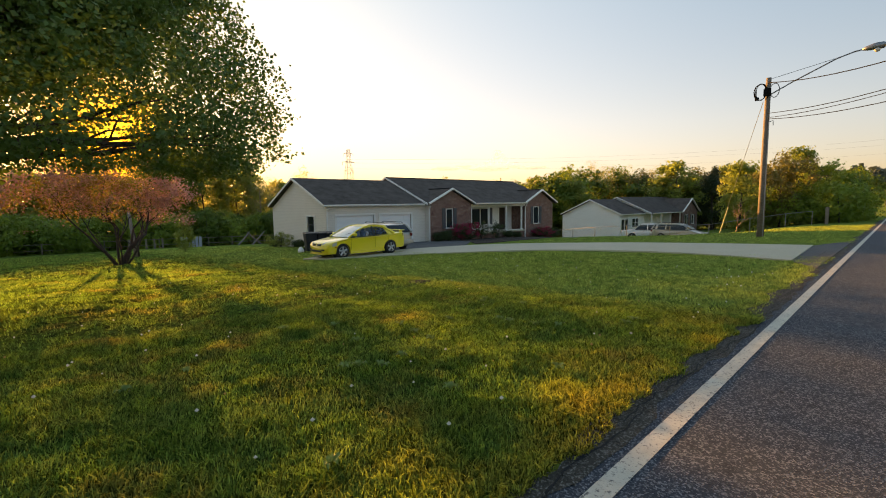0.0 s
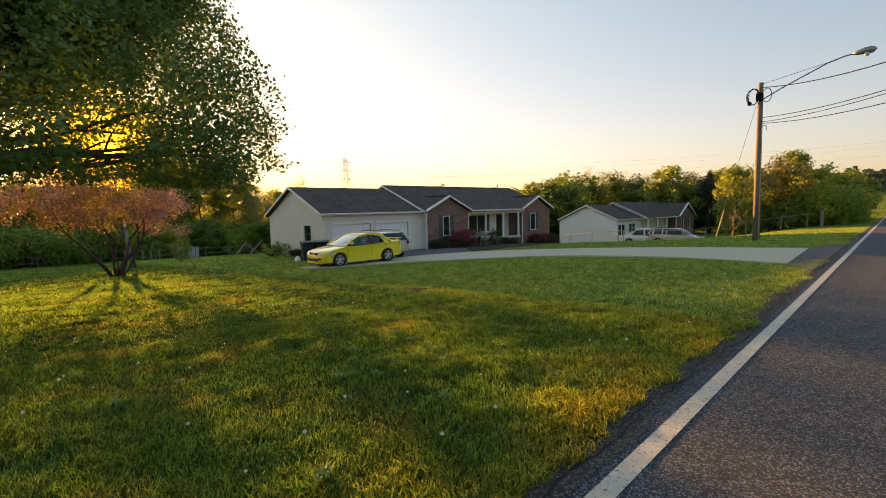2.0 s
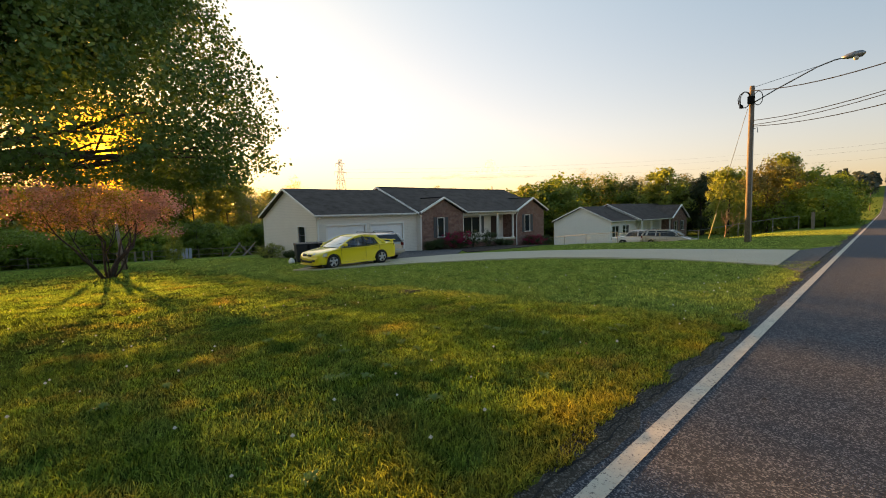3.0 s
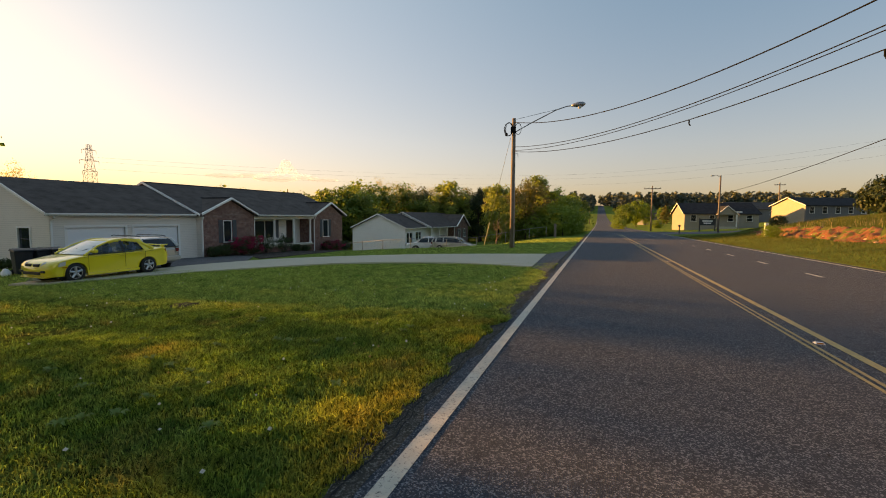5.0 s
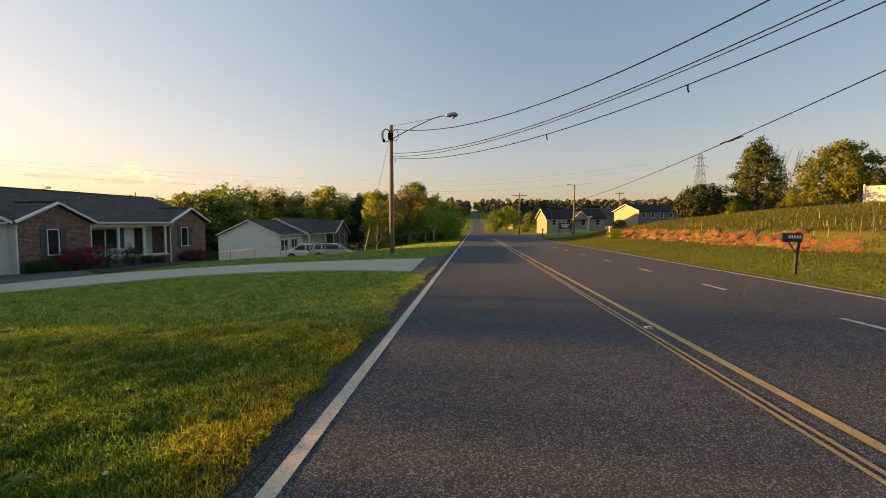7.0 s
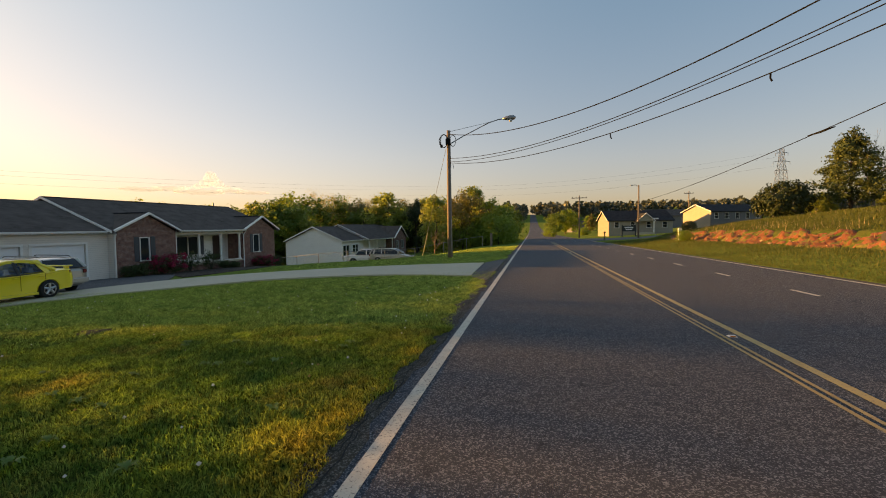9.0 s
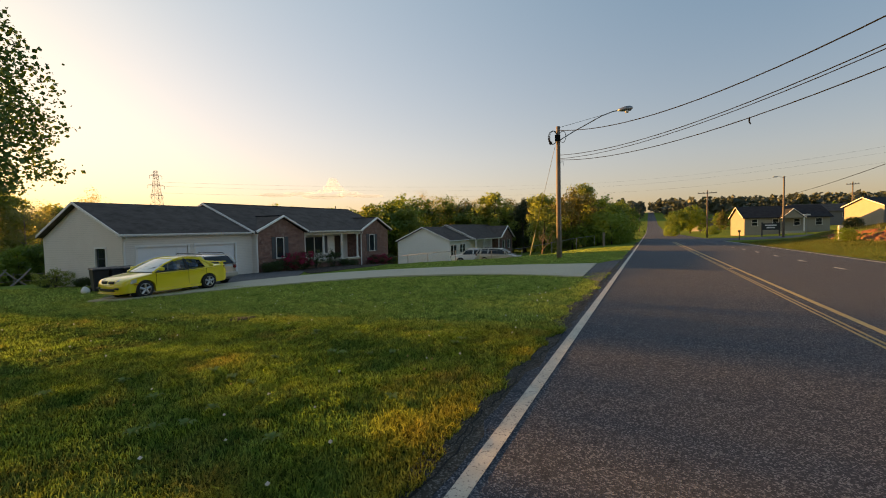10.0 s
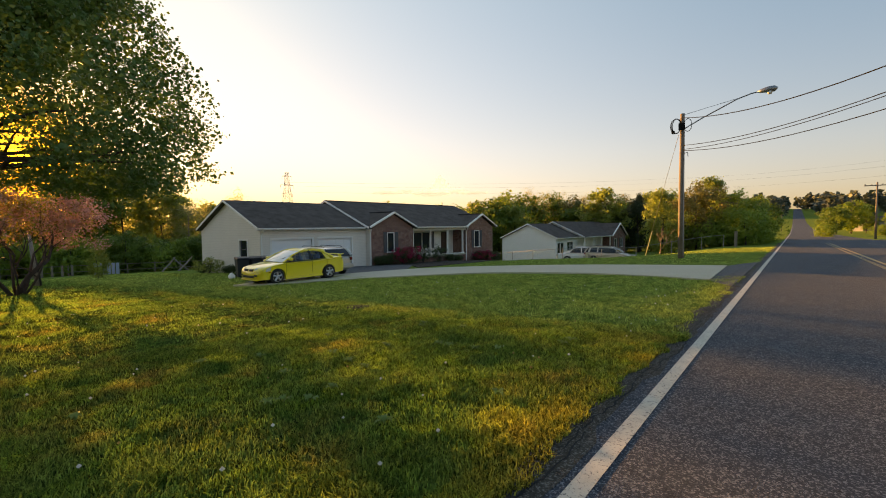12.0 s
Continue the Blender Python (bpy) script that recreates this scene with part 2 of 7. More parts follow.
def make_brick():
    m, n, l, bs = node_mat("brick_wall")
    tc = n.new("ShaderNodeTexCoord").outputs["Object"]
    sep = n.new("ShaderNodeSeparateXYZ")
    l.new(tc, sep.inputs[0])
    add = n.new("ShaderNodeMath")
    l.new(sep.outputs["X"], add.inputs[0])
    l.new(sep.outputs["Y"], add.inputs[1])
    comb = n.new("ShaderNodeCombineXYZ")
    l.new(add.outputs[0], comb.inputs["X"])
    l.new(sep.outputs["Z"], comb.inputs["Y"])
    br = n.new("ShaderNodeTexBrick")
    l.new(comb.outputs[0], br.inputs["Vector"])
    br.inputs["Color1"].default_value, br.inputs["Color2"].default_value = (0.205, 0.085, 0.062, 1), (0.310, 0.155, 0.112, 1)
    br.inputs["Mortar"].default_value = (0.38, 0.34, 0.30, 1)
    br.inputs["Scale"].default_value, br.inputs["Mortar Size"].default_value = 1.0, 0.006
    br.inputs["Brick Width"].default_value, br.inputs["Row Height"].default_value, br.inputs["Bias"].default_value = 0.21, 0.075, -0.1
    col = ramp_mix(n, l, noise_fac(n, l, tc, 4.5, 4, 0.4, 0.7), br.outputs["Color"], (0.125, 0.055, 0.045))
    l.new(col, bs.inputs["Base Color"])
    bs.inputs["Roughness"].default_value = 0.85
    bump(n, l, bs, br.outputs["Fac"], -0.5, 0.008)
    return m


def make_siding(name, a, b):
    """Vinyl lap siding: boards 0.11 m high."""
    m, n, l, bs = node_mat(name)
    tc = n.new("ShaderNodeTexCoord").outputs["Object"]
    wave = n.new("ShaderNodeTexWave")
    wave.wave_type, wave.bands_direction, wave.wave_profile = "BANDS", "Z", "SAW"
    wave.inputs["Scale"].default_value = 2.8
    l.new(tc, wave.inputs["Vector"])
    col = ramp_mix(n, l, noise_fac(n, l, tc, 0.8, 4), a, b)
    seam = n.new("ShaderNodeMapRange")
    seam.inputs["From Min"].default_value, seam.inputs["From Max"].default_value = 0.14, 0.0
    l.new(wave.outputs["Fac"], seam.inputs["Value"])
    col = ramp_mix(n, l, seam.outputs[0], col, tuple(v * 0.62 for v in a))
    l.new(col, bs.inputs["Base Color"])
    bs.inputs["Roughness"].default_value = 0.5
    bump(n, l, bs, wave.outputs["Fac"], 0.5, 0.012)
    return m


def make_shingle(name, a, b):
    m, n, l, bs = node_mat(name)
    tc = n.new("ShaderNodeTexCoord").outputs["Object"]
    br = n.new("ShaderNodeTexBrick")
    l.new(tc, br.inputs["Vector"])
    br.inputs["Color1"].default_value, br.inputs["Color2"].default_value = (*a, 1), (*b, 1)
    br.inputs["Mortar"].default_value = (*[v * 0.5 for v in a], 1)
    br.inputs["Scale"].default_value, br.inputs["Mortar Size"].default_value = 1.0, 0.008
    br.inputs["Brick Width"].default_value, br.inputs["Row Height"].default_value = 0.32, 0.14
    col = ramp_mix(n, l, noise_fac(n, l, tc, 1.4, 5, 0.35, 0.7), br.outputs["Color"], tuple(v * 1.25 for v in b))
    l.new(col, bs.inputs["Base Color"])
    bs.inputs["Roughness"].default_value = 0.95
    bs.inputs["Specular IOR Level"].default_value = 0.15
    bump(n, l, bs, br.outputs["Fac"], -0.4, 0.01)
    return m


def make_glass(name, tint=(0.02, 0.025, 0.03)):
    m, n, l, bs = node_mat(name)
    bs.inputs["Base Color"].default_value = (*tint, 1)
    bs.inputs["Roughness"].default_value = 0.04
    bs.inputs["Specular IOR Level"].default_value = 0.35
    bump(n, l, bs, noise_fac(n, l, place(n), 1.2, 1), 0.05, 0.02)
    return m


def make_clay():
    m, n, l, bs = node_mat("red_clay")
    pos = place(n)
    col = ramp_mix(n, l, noise_fac(n, l, pos, 1.6, 5, 0.35, 0.65), (0.160, 0.048, 0.019), (0.220, 0.082, 0.034))
    col = ramp_mix(n, l, noise_fac(n, l, pos, 2.4, 6, 0.5, 0.58), col, (0.130, 0.120, 0.025))
    l.new(col, bs.inputs["Base Color"])
    bs.inputs["Roughness"].default_value = 0.95
    bump(n, l, bs, noise_fac(n, l, pos, 7, 6, 0.2, 0.8), 0.9, 0.08)
    return m


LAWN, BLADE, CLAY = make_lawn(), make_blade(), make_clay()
ASPHALT = make_asphalt("asphalt", (0.045, 0.054, 0.070), (0.230, 0.238, 0.252), (0.060, 0.062, 0.069))
GRAVEL = make_asphalt("gravel_shoulder", (0.052, 0.048, 0.043), (0.19, 0.18, 0.16), (0.075, 0.062, 0.044))
PAVED = make_asphalt("dark_drive", (0.100, 0.100, 0.104), (0.18, 0.18, 0.18), (0.125, 0.122, 0.118))
CONCRETE = surface("concrete", (0.490, 0.450, 0.330), (0.560, 0.515, 0.385), 0.5, 30, 0.85, 0.25, dark=0.82)
WHITE_LINE = make_paint("white_road_paint", (0.62, 0.57, 0.46), (0.12, 0.11, 0.10), 0.55)
YELLOW_LINE = make_paint("yellow_road_paint", (0.50, 0.365, 0.12), (0.13, 0.11, 0.08), 0.57)
PALE_YELLOW = make_paint("faded_yellow_paint", (0.42, 0.30, 0.10), (0.10, 0.09, 0.07), 0.58)
BRICK = make_brick()
SIDING = make_siding("beige_siding", (0.770, 0.710, 0.640), (0.735, 0.675, 0.605))
SIDING_PALE = make_siding("pale_siding", (0.850, 0.840, 0.810), (0.815, 0.805, 0.775))
SIDING_CREAM = make_siding("cream_siding", (0.310, 0.280, 0.220), (0.285, 0.257, 0.200))
SIDING_GREY = make_siding("grey_siding", (0.130, 0.132, 0.140), (0.115, 0.117, 0.124))
SHINGLE = make_shingle("dark_shingle", (0.066, 0.054, 0.048), (0.096, 0.080, 0.071))
SHINGLE_BLACK = make_shingle("black_shingle", (0.020, 0.020, 0.022), (0.034, 0.033, 0.035))
TRIM = surface("white_trim", (0.850, 0.830, 0.790), (0.810, 0.790, 0.750), 2, 25, 0.45, 0.06, dark=0.93)
DOOR_WHITE = surface("garage_door_white", (0.840, 0.845, 0.850), (0.800, 0.805, 0.810), 1.5, 30, 0.4, 0.04, dark=0.95)
SHUTTER = surface("slate_shutter", (0.070, 0.080, 0.095), (0.085, 0.095, 0.110), 4, 40, 0.5, 0.1)
DARK_WOOD = surface("dark_door", (0.045, 0.026, 0.020), (0.070, 0.038, 0.028), 3, 40, 0.4, 0.1)
GLASS = make_glass("window_glass")
CAR_GLASS = make_glass("car_glass", (0.025, 0.03, 0.035))
# pale base colour paints in the sky's reflection on the car's screens
CAR_GLASS_SKY_TINT = make_glass("windscreen_sky_tint", (0.560, 0.620, 0.580))
SIDE_GLASS = make_glass("clear_side_glass", (0.50, 0.60, 0.70))
SIDE_GLASS.node_tree.nodes["Principled BSDF"].inputs["Transmission Weight"].default_value = 0.9
SIDE_GLASS.node_tree.nodes["Principled BSDF"].inputs["IOR"].default_value = 1.12
SEAT_BLUE = surface("blue_seat_cloth", (0.150, 0.220, 0.320), (0.190, 0.270, 0.370), 6, 60, 0.9, 0.2)
CAR_GLASS_SKY_TINT.node_tree.nodes["Principled BSDF"].inputs["IOR"].default_value = 1.8
CAR_GLASS_SKY_TINT.node_tree.nodes["Principled BSDF"].inputs["Specular IOR Level"].default_value = 0.8
BARK = surface("bark", (0.075, 0.058, 0.045), (0.115, 0.092, 0.072), 3, 22, 0.9, 0.8, dist=0.03, dark=0.5)
CHERRY_BARK = surface("cherry_bark", (0.060, 0.045, 0.040), (0.090, 0.070, 0.062), 4, 25, 0.8, 0.6, dist=0.02, dark=0.55)
PALE_BARK = surface("pale_bark", (0.260, 0.220, 0.185), (0.330, 0.285, 0.240), 3, 20, 0.85, 0.5, dist=0.02, dark=0.6)
POLE_WOOD = surface("pole_wood", (0.185, 0.145, 0.110), (0.290, 0.240, 0.195), 1.2, 18, 0.85, 0.5, dist=0.015, dark=0.6)
POST_WOOD = surface("post_wood", (0.200, 0.165, 0.125), (0.270, 0.225, 0.175), 2, 25, 0.85, 0.5, dist=0.01, dark=0.6)
STEEL = surface("galvanised_steel", (0.330, 0.330, 0.330), (0.270, 0.270, 0.270), 4, 40, 0.45, 0.08, metal=0.8)
CABLE = surface("cable_sheath", (0.010, 0.010, 0.010), (0.014, 0.014, 0.014), 5, 30, 0.9, 0.0)
CABLE.node_tree.nodes["Principled BSDF"].inputs["Specular IOR Level"].default_value = 0.05
IRON = surface("dark_iron", (0.028, 0.028, 0.030), (0.040, 0.040, 0.042), 5, 30, 0.5, 0.1)
YELLOW_CAR = surface("yellow_car_paint", (0.920, 0.720, 0.030), (0.890, 0.690, 0.030), 1, 60, 0.28, 0.0, dark=0.97, coat=1.0)
YELLOW_SEAM = surface("shut_line_yellow", (0.360, 0.240, 0.010), (0.330, 0.220, 0.010), 1, 60, 0.6, 0.0)
SILVER_CAR = surface("champagne_car_paint", (0.470, 0.440, 0.390), (0.440, 0.410, 0.360), 1, 60, 0.3, 0.0, metal=0.5, dark=0.95, coat=1.0)
WHITE_CAR = surface("white_car_paint", (0.760, 0.760, 0.760), (0.720, 0.720, 0.720), 1, 60, 0.3, 0.0, dark=0.96, coat=0.8)
RUBBER = surface("tyre_rubber", (0.018, 0.018, 0.018), (0.026, 0.026, 0.026), 8, 50, 0.85, 0.2)
ALLOY = surface("alloy_wheel", (0.600, 0.600, 0.600), (0.540, 0.540, 0.540), 5, 50, 0.3, 0.0, metal=0.9)
PLASTIC = surface("black_plastic", (0.016, 0.017, 0.018), (0.024, 0.025, 0.026), 5, 40, 0.55, 0.1)
LENS_RED = surface("red_lens", (0.22, 0.016, 0.012), (0.18, 0.014, 0.012), 5, 40, 0.2, 0.0)
AMBER_LENS = surface("amber_lens", (0.60, 0.20, 0.02), (0.52, 0.17, 0.02), 9, 40, 0.2, 0.0)
LENS_CLEAR = surface("clear_lens", (0.65, 0.63, 0.58), (0.58, 0.56, 0.52), 9, 40, 0.12, 0.0)
BIN_BLUE = surface("dark_bin_plastic", (0.018, 0.022, 0.032), (0.026, 0.030, 0.042), 3, 30, 0.5, 0.1)
SOIL = surface("lawn_soil", (0.040, 0.038, 0.020), (0.058, 0.056, 0.028), 6, 40, 0.95, 0.9, dist=0.03)
MULCH = surface("mulch", (0.050, 0.034, 0.024), (0.075, 0.052, 0.036), 5, 35, 0.95, 0.9, dist=0.04)
VINYL = surface("white_vinyl_fence", (0.760, 0.720, 0.630), (0.720, 0.680, 0.590), 1, 25, 0.5, 0.05, dark=0.94)
GUY_YELLOW = surface("yellow_guy_guard", (0.640, 0.590, 0.440), (0.560, 0.510, 0.380), 3, 25, 0.6, 0.1)

GREEN = leaf_mat("maple_leaf", (0.070, 0.158, 0.046), (0.145, 0.250, 0.076), (0.12, 0.20, 0.035), 0.24)
OLIVE = leaf_mat("olive_leaf", (0.110, 0.150, 0.018), (0.170, 0.200, 0.026), (0.25, 0.26, 0.03), 0.3, 0.4)
WOOD_GREEN = leaf_mat("wood_leaf", (0.115, 0.215, 0.034), (0.210, 0.300, 0.050), (0.30, 0.38, 0.04), 0.42, 0.3)
WOOD_DARK = leaf_mat("dark_leaf", (0.072, 0.145, 0.026), (0.138, 0.208, 0.038), (0.18, 0.26, 0.03), 0.38, 0.3)
WOOD_YELLOW = leaf_mat("young_leaf", (0.125, 0.170, 0.030), (0.190, 0.220, 0.042), (0.42, 0.50, 0.11), 0.46, 0.3)
WOOD_BROWN = leaf_mat("catkin_leaf", (0.145, 0.145, 0.045), (0.200, 0.185, 0.060), (0.22, 0.21, 0.06), 0.35, 0.3)
WOOD_PALE = leaf_mat("budding_leaf", (0.190, 0.190, 0.080), (0.260, 0.250, 0.110), (0.46, 0.44, 0.14), 0.45, 0.3)
# leaves of the far woods, with the haze of distance mixed into the colour
HAZED_LEAF = leaf_mat("hazed_leaf", (0.085, 0.108, 0.088), (0.125, 0.145, 0.110), (0.10, 0.12, 0.05), 0.12, 0.02)
CEDAR = leaf_mat("cedar_leaf", (0.030, 0.050, 0.018), (0.055, 0.075, 0.024), (0.06, 0.08, 0.02), 0.15, 0.6)
PINK = leaf_mat("cherry_blossom", (0.400, 0.225, 0.220), (0.620, 0.430, 0.410), (0.26, 0.15, 0.13), 0.2, 0.8)
BRONZE = leaf_mat("cherry_young_leaf", (0.170, 0.130, 0.040), (0.260, 0.200, 0.060), (0.28, 0.22, 0.05), 0.32, 0.8)
AZALEA = leaf_mat("azalea_flower", (0.420, 0.022, 0.080), (0.580, 0.060, 0.130), (0.45, 0.05, 0.08), 0.25, 3)
SHRUB = leaf_mat("shrub_leaf", (0.045, 0.075, 0.026), (0.085, 0.120, 0.040), (0.10, 0.13, 0.03), 0.25, 3)
DRY_STALK = leaf_mat("dry_stalk", (0.340, 0.270, 0.140), (0.420, 0.340, 0.190), (0.35, 0.28, 0.14), 0.3, 2)

# ---- building helpers ----
def thing(name, m, label, category, group="", kind=""):
    ob = tagged(new(name), label, category, group, kind)
    ob.empty_display_size = 0.1
    ob.matrix_basis = m
    return ob


def link_mesh(name, me, material, parent=None, label=""):
    if material is not None:
        me.materials.append(material)
    ob = new(name, me)
    if parent is not None:
        ob.parent = parent
    return tagged(ob, label)


def part(name, bm, material, parent=None, label="", smooth=False):
    """Links a bmesh as one mesh object under a thing or a part."""
    bmesh.ops.recalc_face_normals(bm, faces=bm.faces)
    me = bpy.data.meshes.new(name)
    bm.to_mesh(me)
    bm.free()
    if smooth:
        me.shade_smooth()
    return link_mesh(name, me, material, parent, label)


def box(bm, x0, x1, y0, y1, z0, z1):
    return hexa(bm, [(x0, y0, z0), (x1, y0, z0), (x1, y1, z0), (x0, y1, z0), (x0, y0, z1), (x1, y0, z1), (x1, y1, z1), (x0, y1, z1)])


def hexa(bm, c):
    v = [bm.verts.new(p) for p in c]
    for f in ((3, 2, 1, 0), (4, 5, 6, 7), (0, 1, 5, 4), (1, 2, 6, 5), (2, 3, 7, 6), (3, 0, 4, 7)):
        bm.faces.new([v[i] for i in f])
    return v


def bevel(bm, width, seg=1):
    bmesh.ops.bevel(bm, geom=list(bm.edges), offset=width, segments=seg, affect="EDGES")
    return bm


def boxes(*rows, edge=0.0):
    bm = bmesh.new()
    for r in rows:
        box(bm, *r)
    return bevel(bm, edge) if edge else bm


def prism(bm, outline, axis, a, b):
    """A flat outline (pairs) pushed from a to b along an axis: x takes (y, z), y takes (x, z), z takes (x, y)."""
    def at3(p, d):
        return {"x": (d, p[0], p[1]), "y": (p[0], d, p[1]), "z": (p[0], p[1], d)}[axis]
    lo, hi = [bm.verts.new(at3(p, a)) for p in outline], [bm.verts.new(at3(p, b)) for p in outline]
    bm.faces.new(lo[::-1])
    bm.faces.new(hi)
    for i in range(len(outline)):
        j = (i + 1) % len(outline)
        bm.faces.new((lo[i], lo[j], hi[j], hi[i]))


def tube(bm, pts, radii, sides=6, cap=True):
    """A tapered round bar along points."""
    pts = [Vector(p) for p in pts]
    rings = []
    for i, p in enumerate(pts):
        d = (pts[min(i + 1, len(pts) - 1)] - pts[max(i - 1, 0)]).normalized()
        a = d.orthogonal().normalized() if abs(d.z) > 0.95 else d.cross(Vector((0, 0, 1))).normalized()
        b = d.cross(a)
        r = radii[i] if isinstance(radii, (list, tuple)) else radii
        rings.append([bm.verts.new(p + r * (math.cos(2 * math.pi * k / sides) * a + math.sin(2 * math.pi * k / sides) * b)) for k in range(sides)])
    for r0, r1 in zip(rings, rings[1:]):
        for k in range(sides):
            bm.faces.new((r0[k], r0[(k + 1) % sides], r1[(k + 1) % sides], r1[k]))
    if cap:
        bm.faces.new(rings[0][::-1])
        bm.faces.new(rings[-1])
    return bm


def tubes(*runs, sides=6):
    bm = bmesh.new()
    for pts, radii in runs:
        tube(bm, pts, radii, sides)
    return bm


def disc(bm, centre, axis, r, depth, sides=20):
    c, a = Vector(centre), Vector(axis).normalized()
    return tube(bm, [c - a * depth / 2, c + a * depth / 2], r, sides)


def raw_mesh(name, verts, faces_size, smooth=False):
    """A mesh of separate polygons of one size, from an array of corners."""
    verts = np.asarray(verts, dtype=np.float32).reshape(-1, 3)
    count = len(verts) // faces_size
    me = bpy.data.meshes.new(name)
    me.vertices.add(len(verts))
    me.vertices.foreach_set("co", verts.ravel())
    me.loops.add(len(verts))
    me.loops.foreach_set("vertex_index", np.arange(len(verts), dtype=np.int32))
    me.polygons.add(count)
    me.polygons.foreach_set("loop_start", np.arange(0, len(verts), faces_size, dtype=np.int32))
    me.update(calc_edges=True)
    return me


def leaves(points, size, rng, droop=0.3, aspect=0.62, spread=0.4, facing=None):
    """Corners of one pointed leaf (a kite) at each point, turned at random, or roughly facing given ways."""
    n = len(points)
    a = rng.normal(size=(n, 3))
    a[:, 2] = a[:, 2] * 0.6 - droop
    other = rng.normal(size=(n, 3))
    if facing is not None:
        f = facing + rng.normal(size=(n, 3)) * 0.35
        a = np.cross(f, other)
        other = f
    a /= np.linalg.norm(a, axis=1, keepdims=True) + 1e-9
    b = np.cross(a, other)
    b /= np.linalg.norm(b, axis=1, keepdims=True) + 1e-9
    s = size * (1 + spread * rng.uniform(-1, 1, n))[:, None]
    c = np.cross(a, b) * s * 0.12
    p = np.asarray(points)
    return np.stack([p - a * s * 0.5, p + b * s * aspect * 0.5 + c, p + a * s * 0.5, p - b * s * aspect * 0.5 + c], 1)


def interp(x, *pairs):
    return np.interp(x, [p[0] for p in pairs], [p[1] for p in pairs])


def smooth(x, a, b):
    t = np.clip((x - a) / (b - a), 0, 1)
    return t * t * (3 - 2 * t)


# ---- the lie of the land ----
def road_z(y):
    return interp(y, (-400, 4.9), (0, 0), (60, -0.73), (110, -1.32), (200, -2.2), (300, -2.0), (374, -1.5), (500, 1.2), (700, 12), (950, 25.4), (1200, 29), (3500, 34))


def ground_z(x, y):
    x, y = np.asarray(x, float), np.asarray(y, float)
    z = road_z(y)
    s = np.maximum(0, -1.25 - x)
    near = 1 - smooth(y, 250, 500)
    left = interp(s, (0, 0), (8, -0.36), (16.5, -0.79), (26, -1.15), (48, -2.4), (75, -4.2), (110, -5.2), (400, -6), (3000, 10))
    left = left - 0.0004 * np.minimum(s, 40) * np.clip(y - 12, 0, 40)
    left = left - 1.0 * smooth(y, 30, 46) * smooth(s, 3.5, 14)
    z = z + left * near
    r = np.maximum(0, x - 8.8)
    hill = interp(r, (0, 0), (1.5, 0.10), (5.6, 0.55), (7.0, 1.3), (11, 2.1), (21, 3.2), (31, 3.9), (60, 5.2), (200, 7))
    hill = hill * (1 - smooth(y, 46, 72))
    far_right = interp(r, (0, 0), (4, 0.1), (20, 0.9), (40, 2.4), (100, 4.0), (600, 8)) * smooth(y, 46, 80) * (1 - smooth(y, 400, 700))
    return z + hill + far_right


LATTICE = np.random.default_rng(77).uniform(-1, 1, (256, 256))


def field(x, y, cell, shift=0):
    """Smooth noise over the plan, from -1 to 1, in patches of the given size."""
    u, v = np.asarray(x, float) / cell + 17.3 + shift, np.asarray(y, float) / cell + 41.9 - shift
    i, j = np.floor(u).astype(int), np.floor(v).astype(int)
    a, b = u - i, v - j
    a, b = a * a * (3 - 2 * a), b * b * (3 - 2 * b)
    g = LATTICE
    i0, i1, j0, j1 = i % 256, (i + 1) % 256, j % 256, (j + 1) % 256
    return (g[i0, j0] * (1 - a) + g[i1, j0] * a) * (1 - b) + (g[i0, j1] * (1 - a) + g[i1, j1] * a) * b


def turf(x, y):
    """Unevenness of the lawn: swells, hummocks and tufts."""
    z = 0.035 * field(x, y, 3.1) + 0.012 * field(x, y, 1.1, 3) + 0.012 * field(x, y, 0.47, 5) + 0.014 * field(x, y, 0.21, 9)
    calm = 1 - 0.6 * smooth(y, 6.0, 8.0)     # closer mown towards the driveway
    return z * calm * (smooth(-x, 1.3, 2.6) + smooth(x, 9.2, 11))


def gz(x, y):
    return float(ground_z(x, y))


def steps(*runs):
    out = [runs[0][0]]
    for a, b, n in runs:
        out += list(np.linspace(a, b, n + 1)[1:])
    return np.array(out)


def make_ground():
    xs = steps((-3600, -400, 14), (-400, -90, 24), (-90, -28, 40), (-28, -12, 70), (-12, -1.2, 100), (-1.2, 8.8, 10), (8.8, 20, 60), (20, 60, 40), (60, 400, 24), (400, 3600, 14))
    ys = steps((-3600, -200, 12), (-200, -12, 24), (-12, 18, 210), (18, 60, 90), (60, 150, 60), (150, 500, 40), (500, 1300, 24), (1300, 3600, 10))
    gx, gy = np.meshgrid(xs, ys)
    z = ground_z(gx, gy)
    z = z + turf(gx, gy) * (1 - smooth(np.hypot(gx, gy), 45, 70))
    under = (gx > -1.15) & (gx < 8.75)
    z = np.where(under, z - 0.06, z - 0.004)
    verts = np.stack([gx, gy, z], -1).reshape(-1, 3)
    w = len(xs)
    i = (np.arange(len(ys) - 1)[:, None] * w + np.arange(w - 1)[None]).ravel()
    faces = np.stack([i, i + 1, i + 1 + w, i + w], 1)
    me = bpy.data.meshes.new("ground")
    me.from_pydata(verts.tolist(), [], faces.tolist())
    me.shade_smooth()
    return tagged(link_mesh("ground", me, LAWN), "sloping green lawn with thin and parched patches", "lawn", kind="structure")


make_ground()


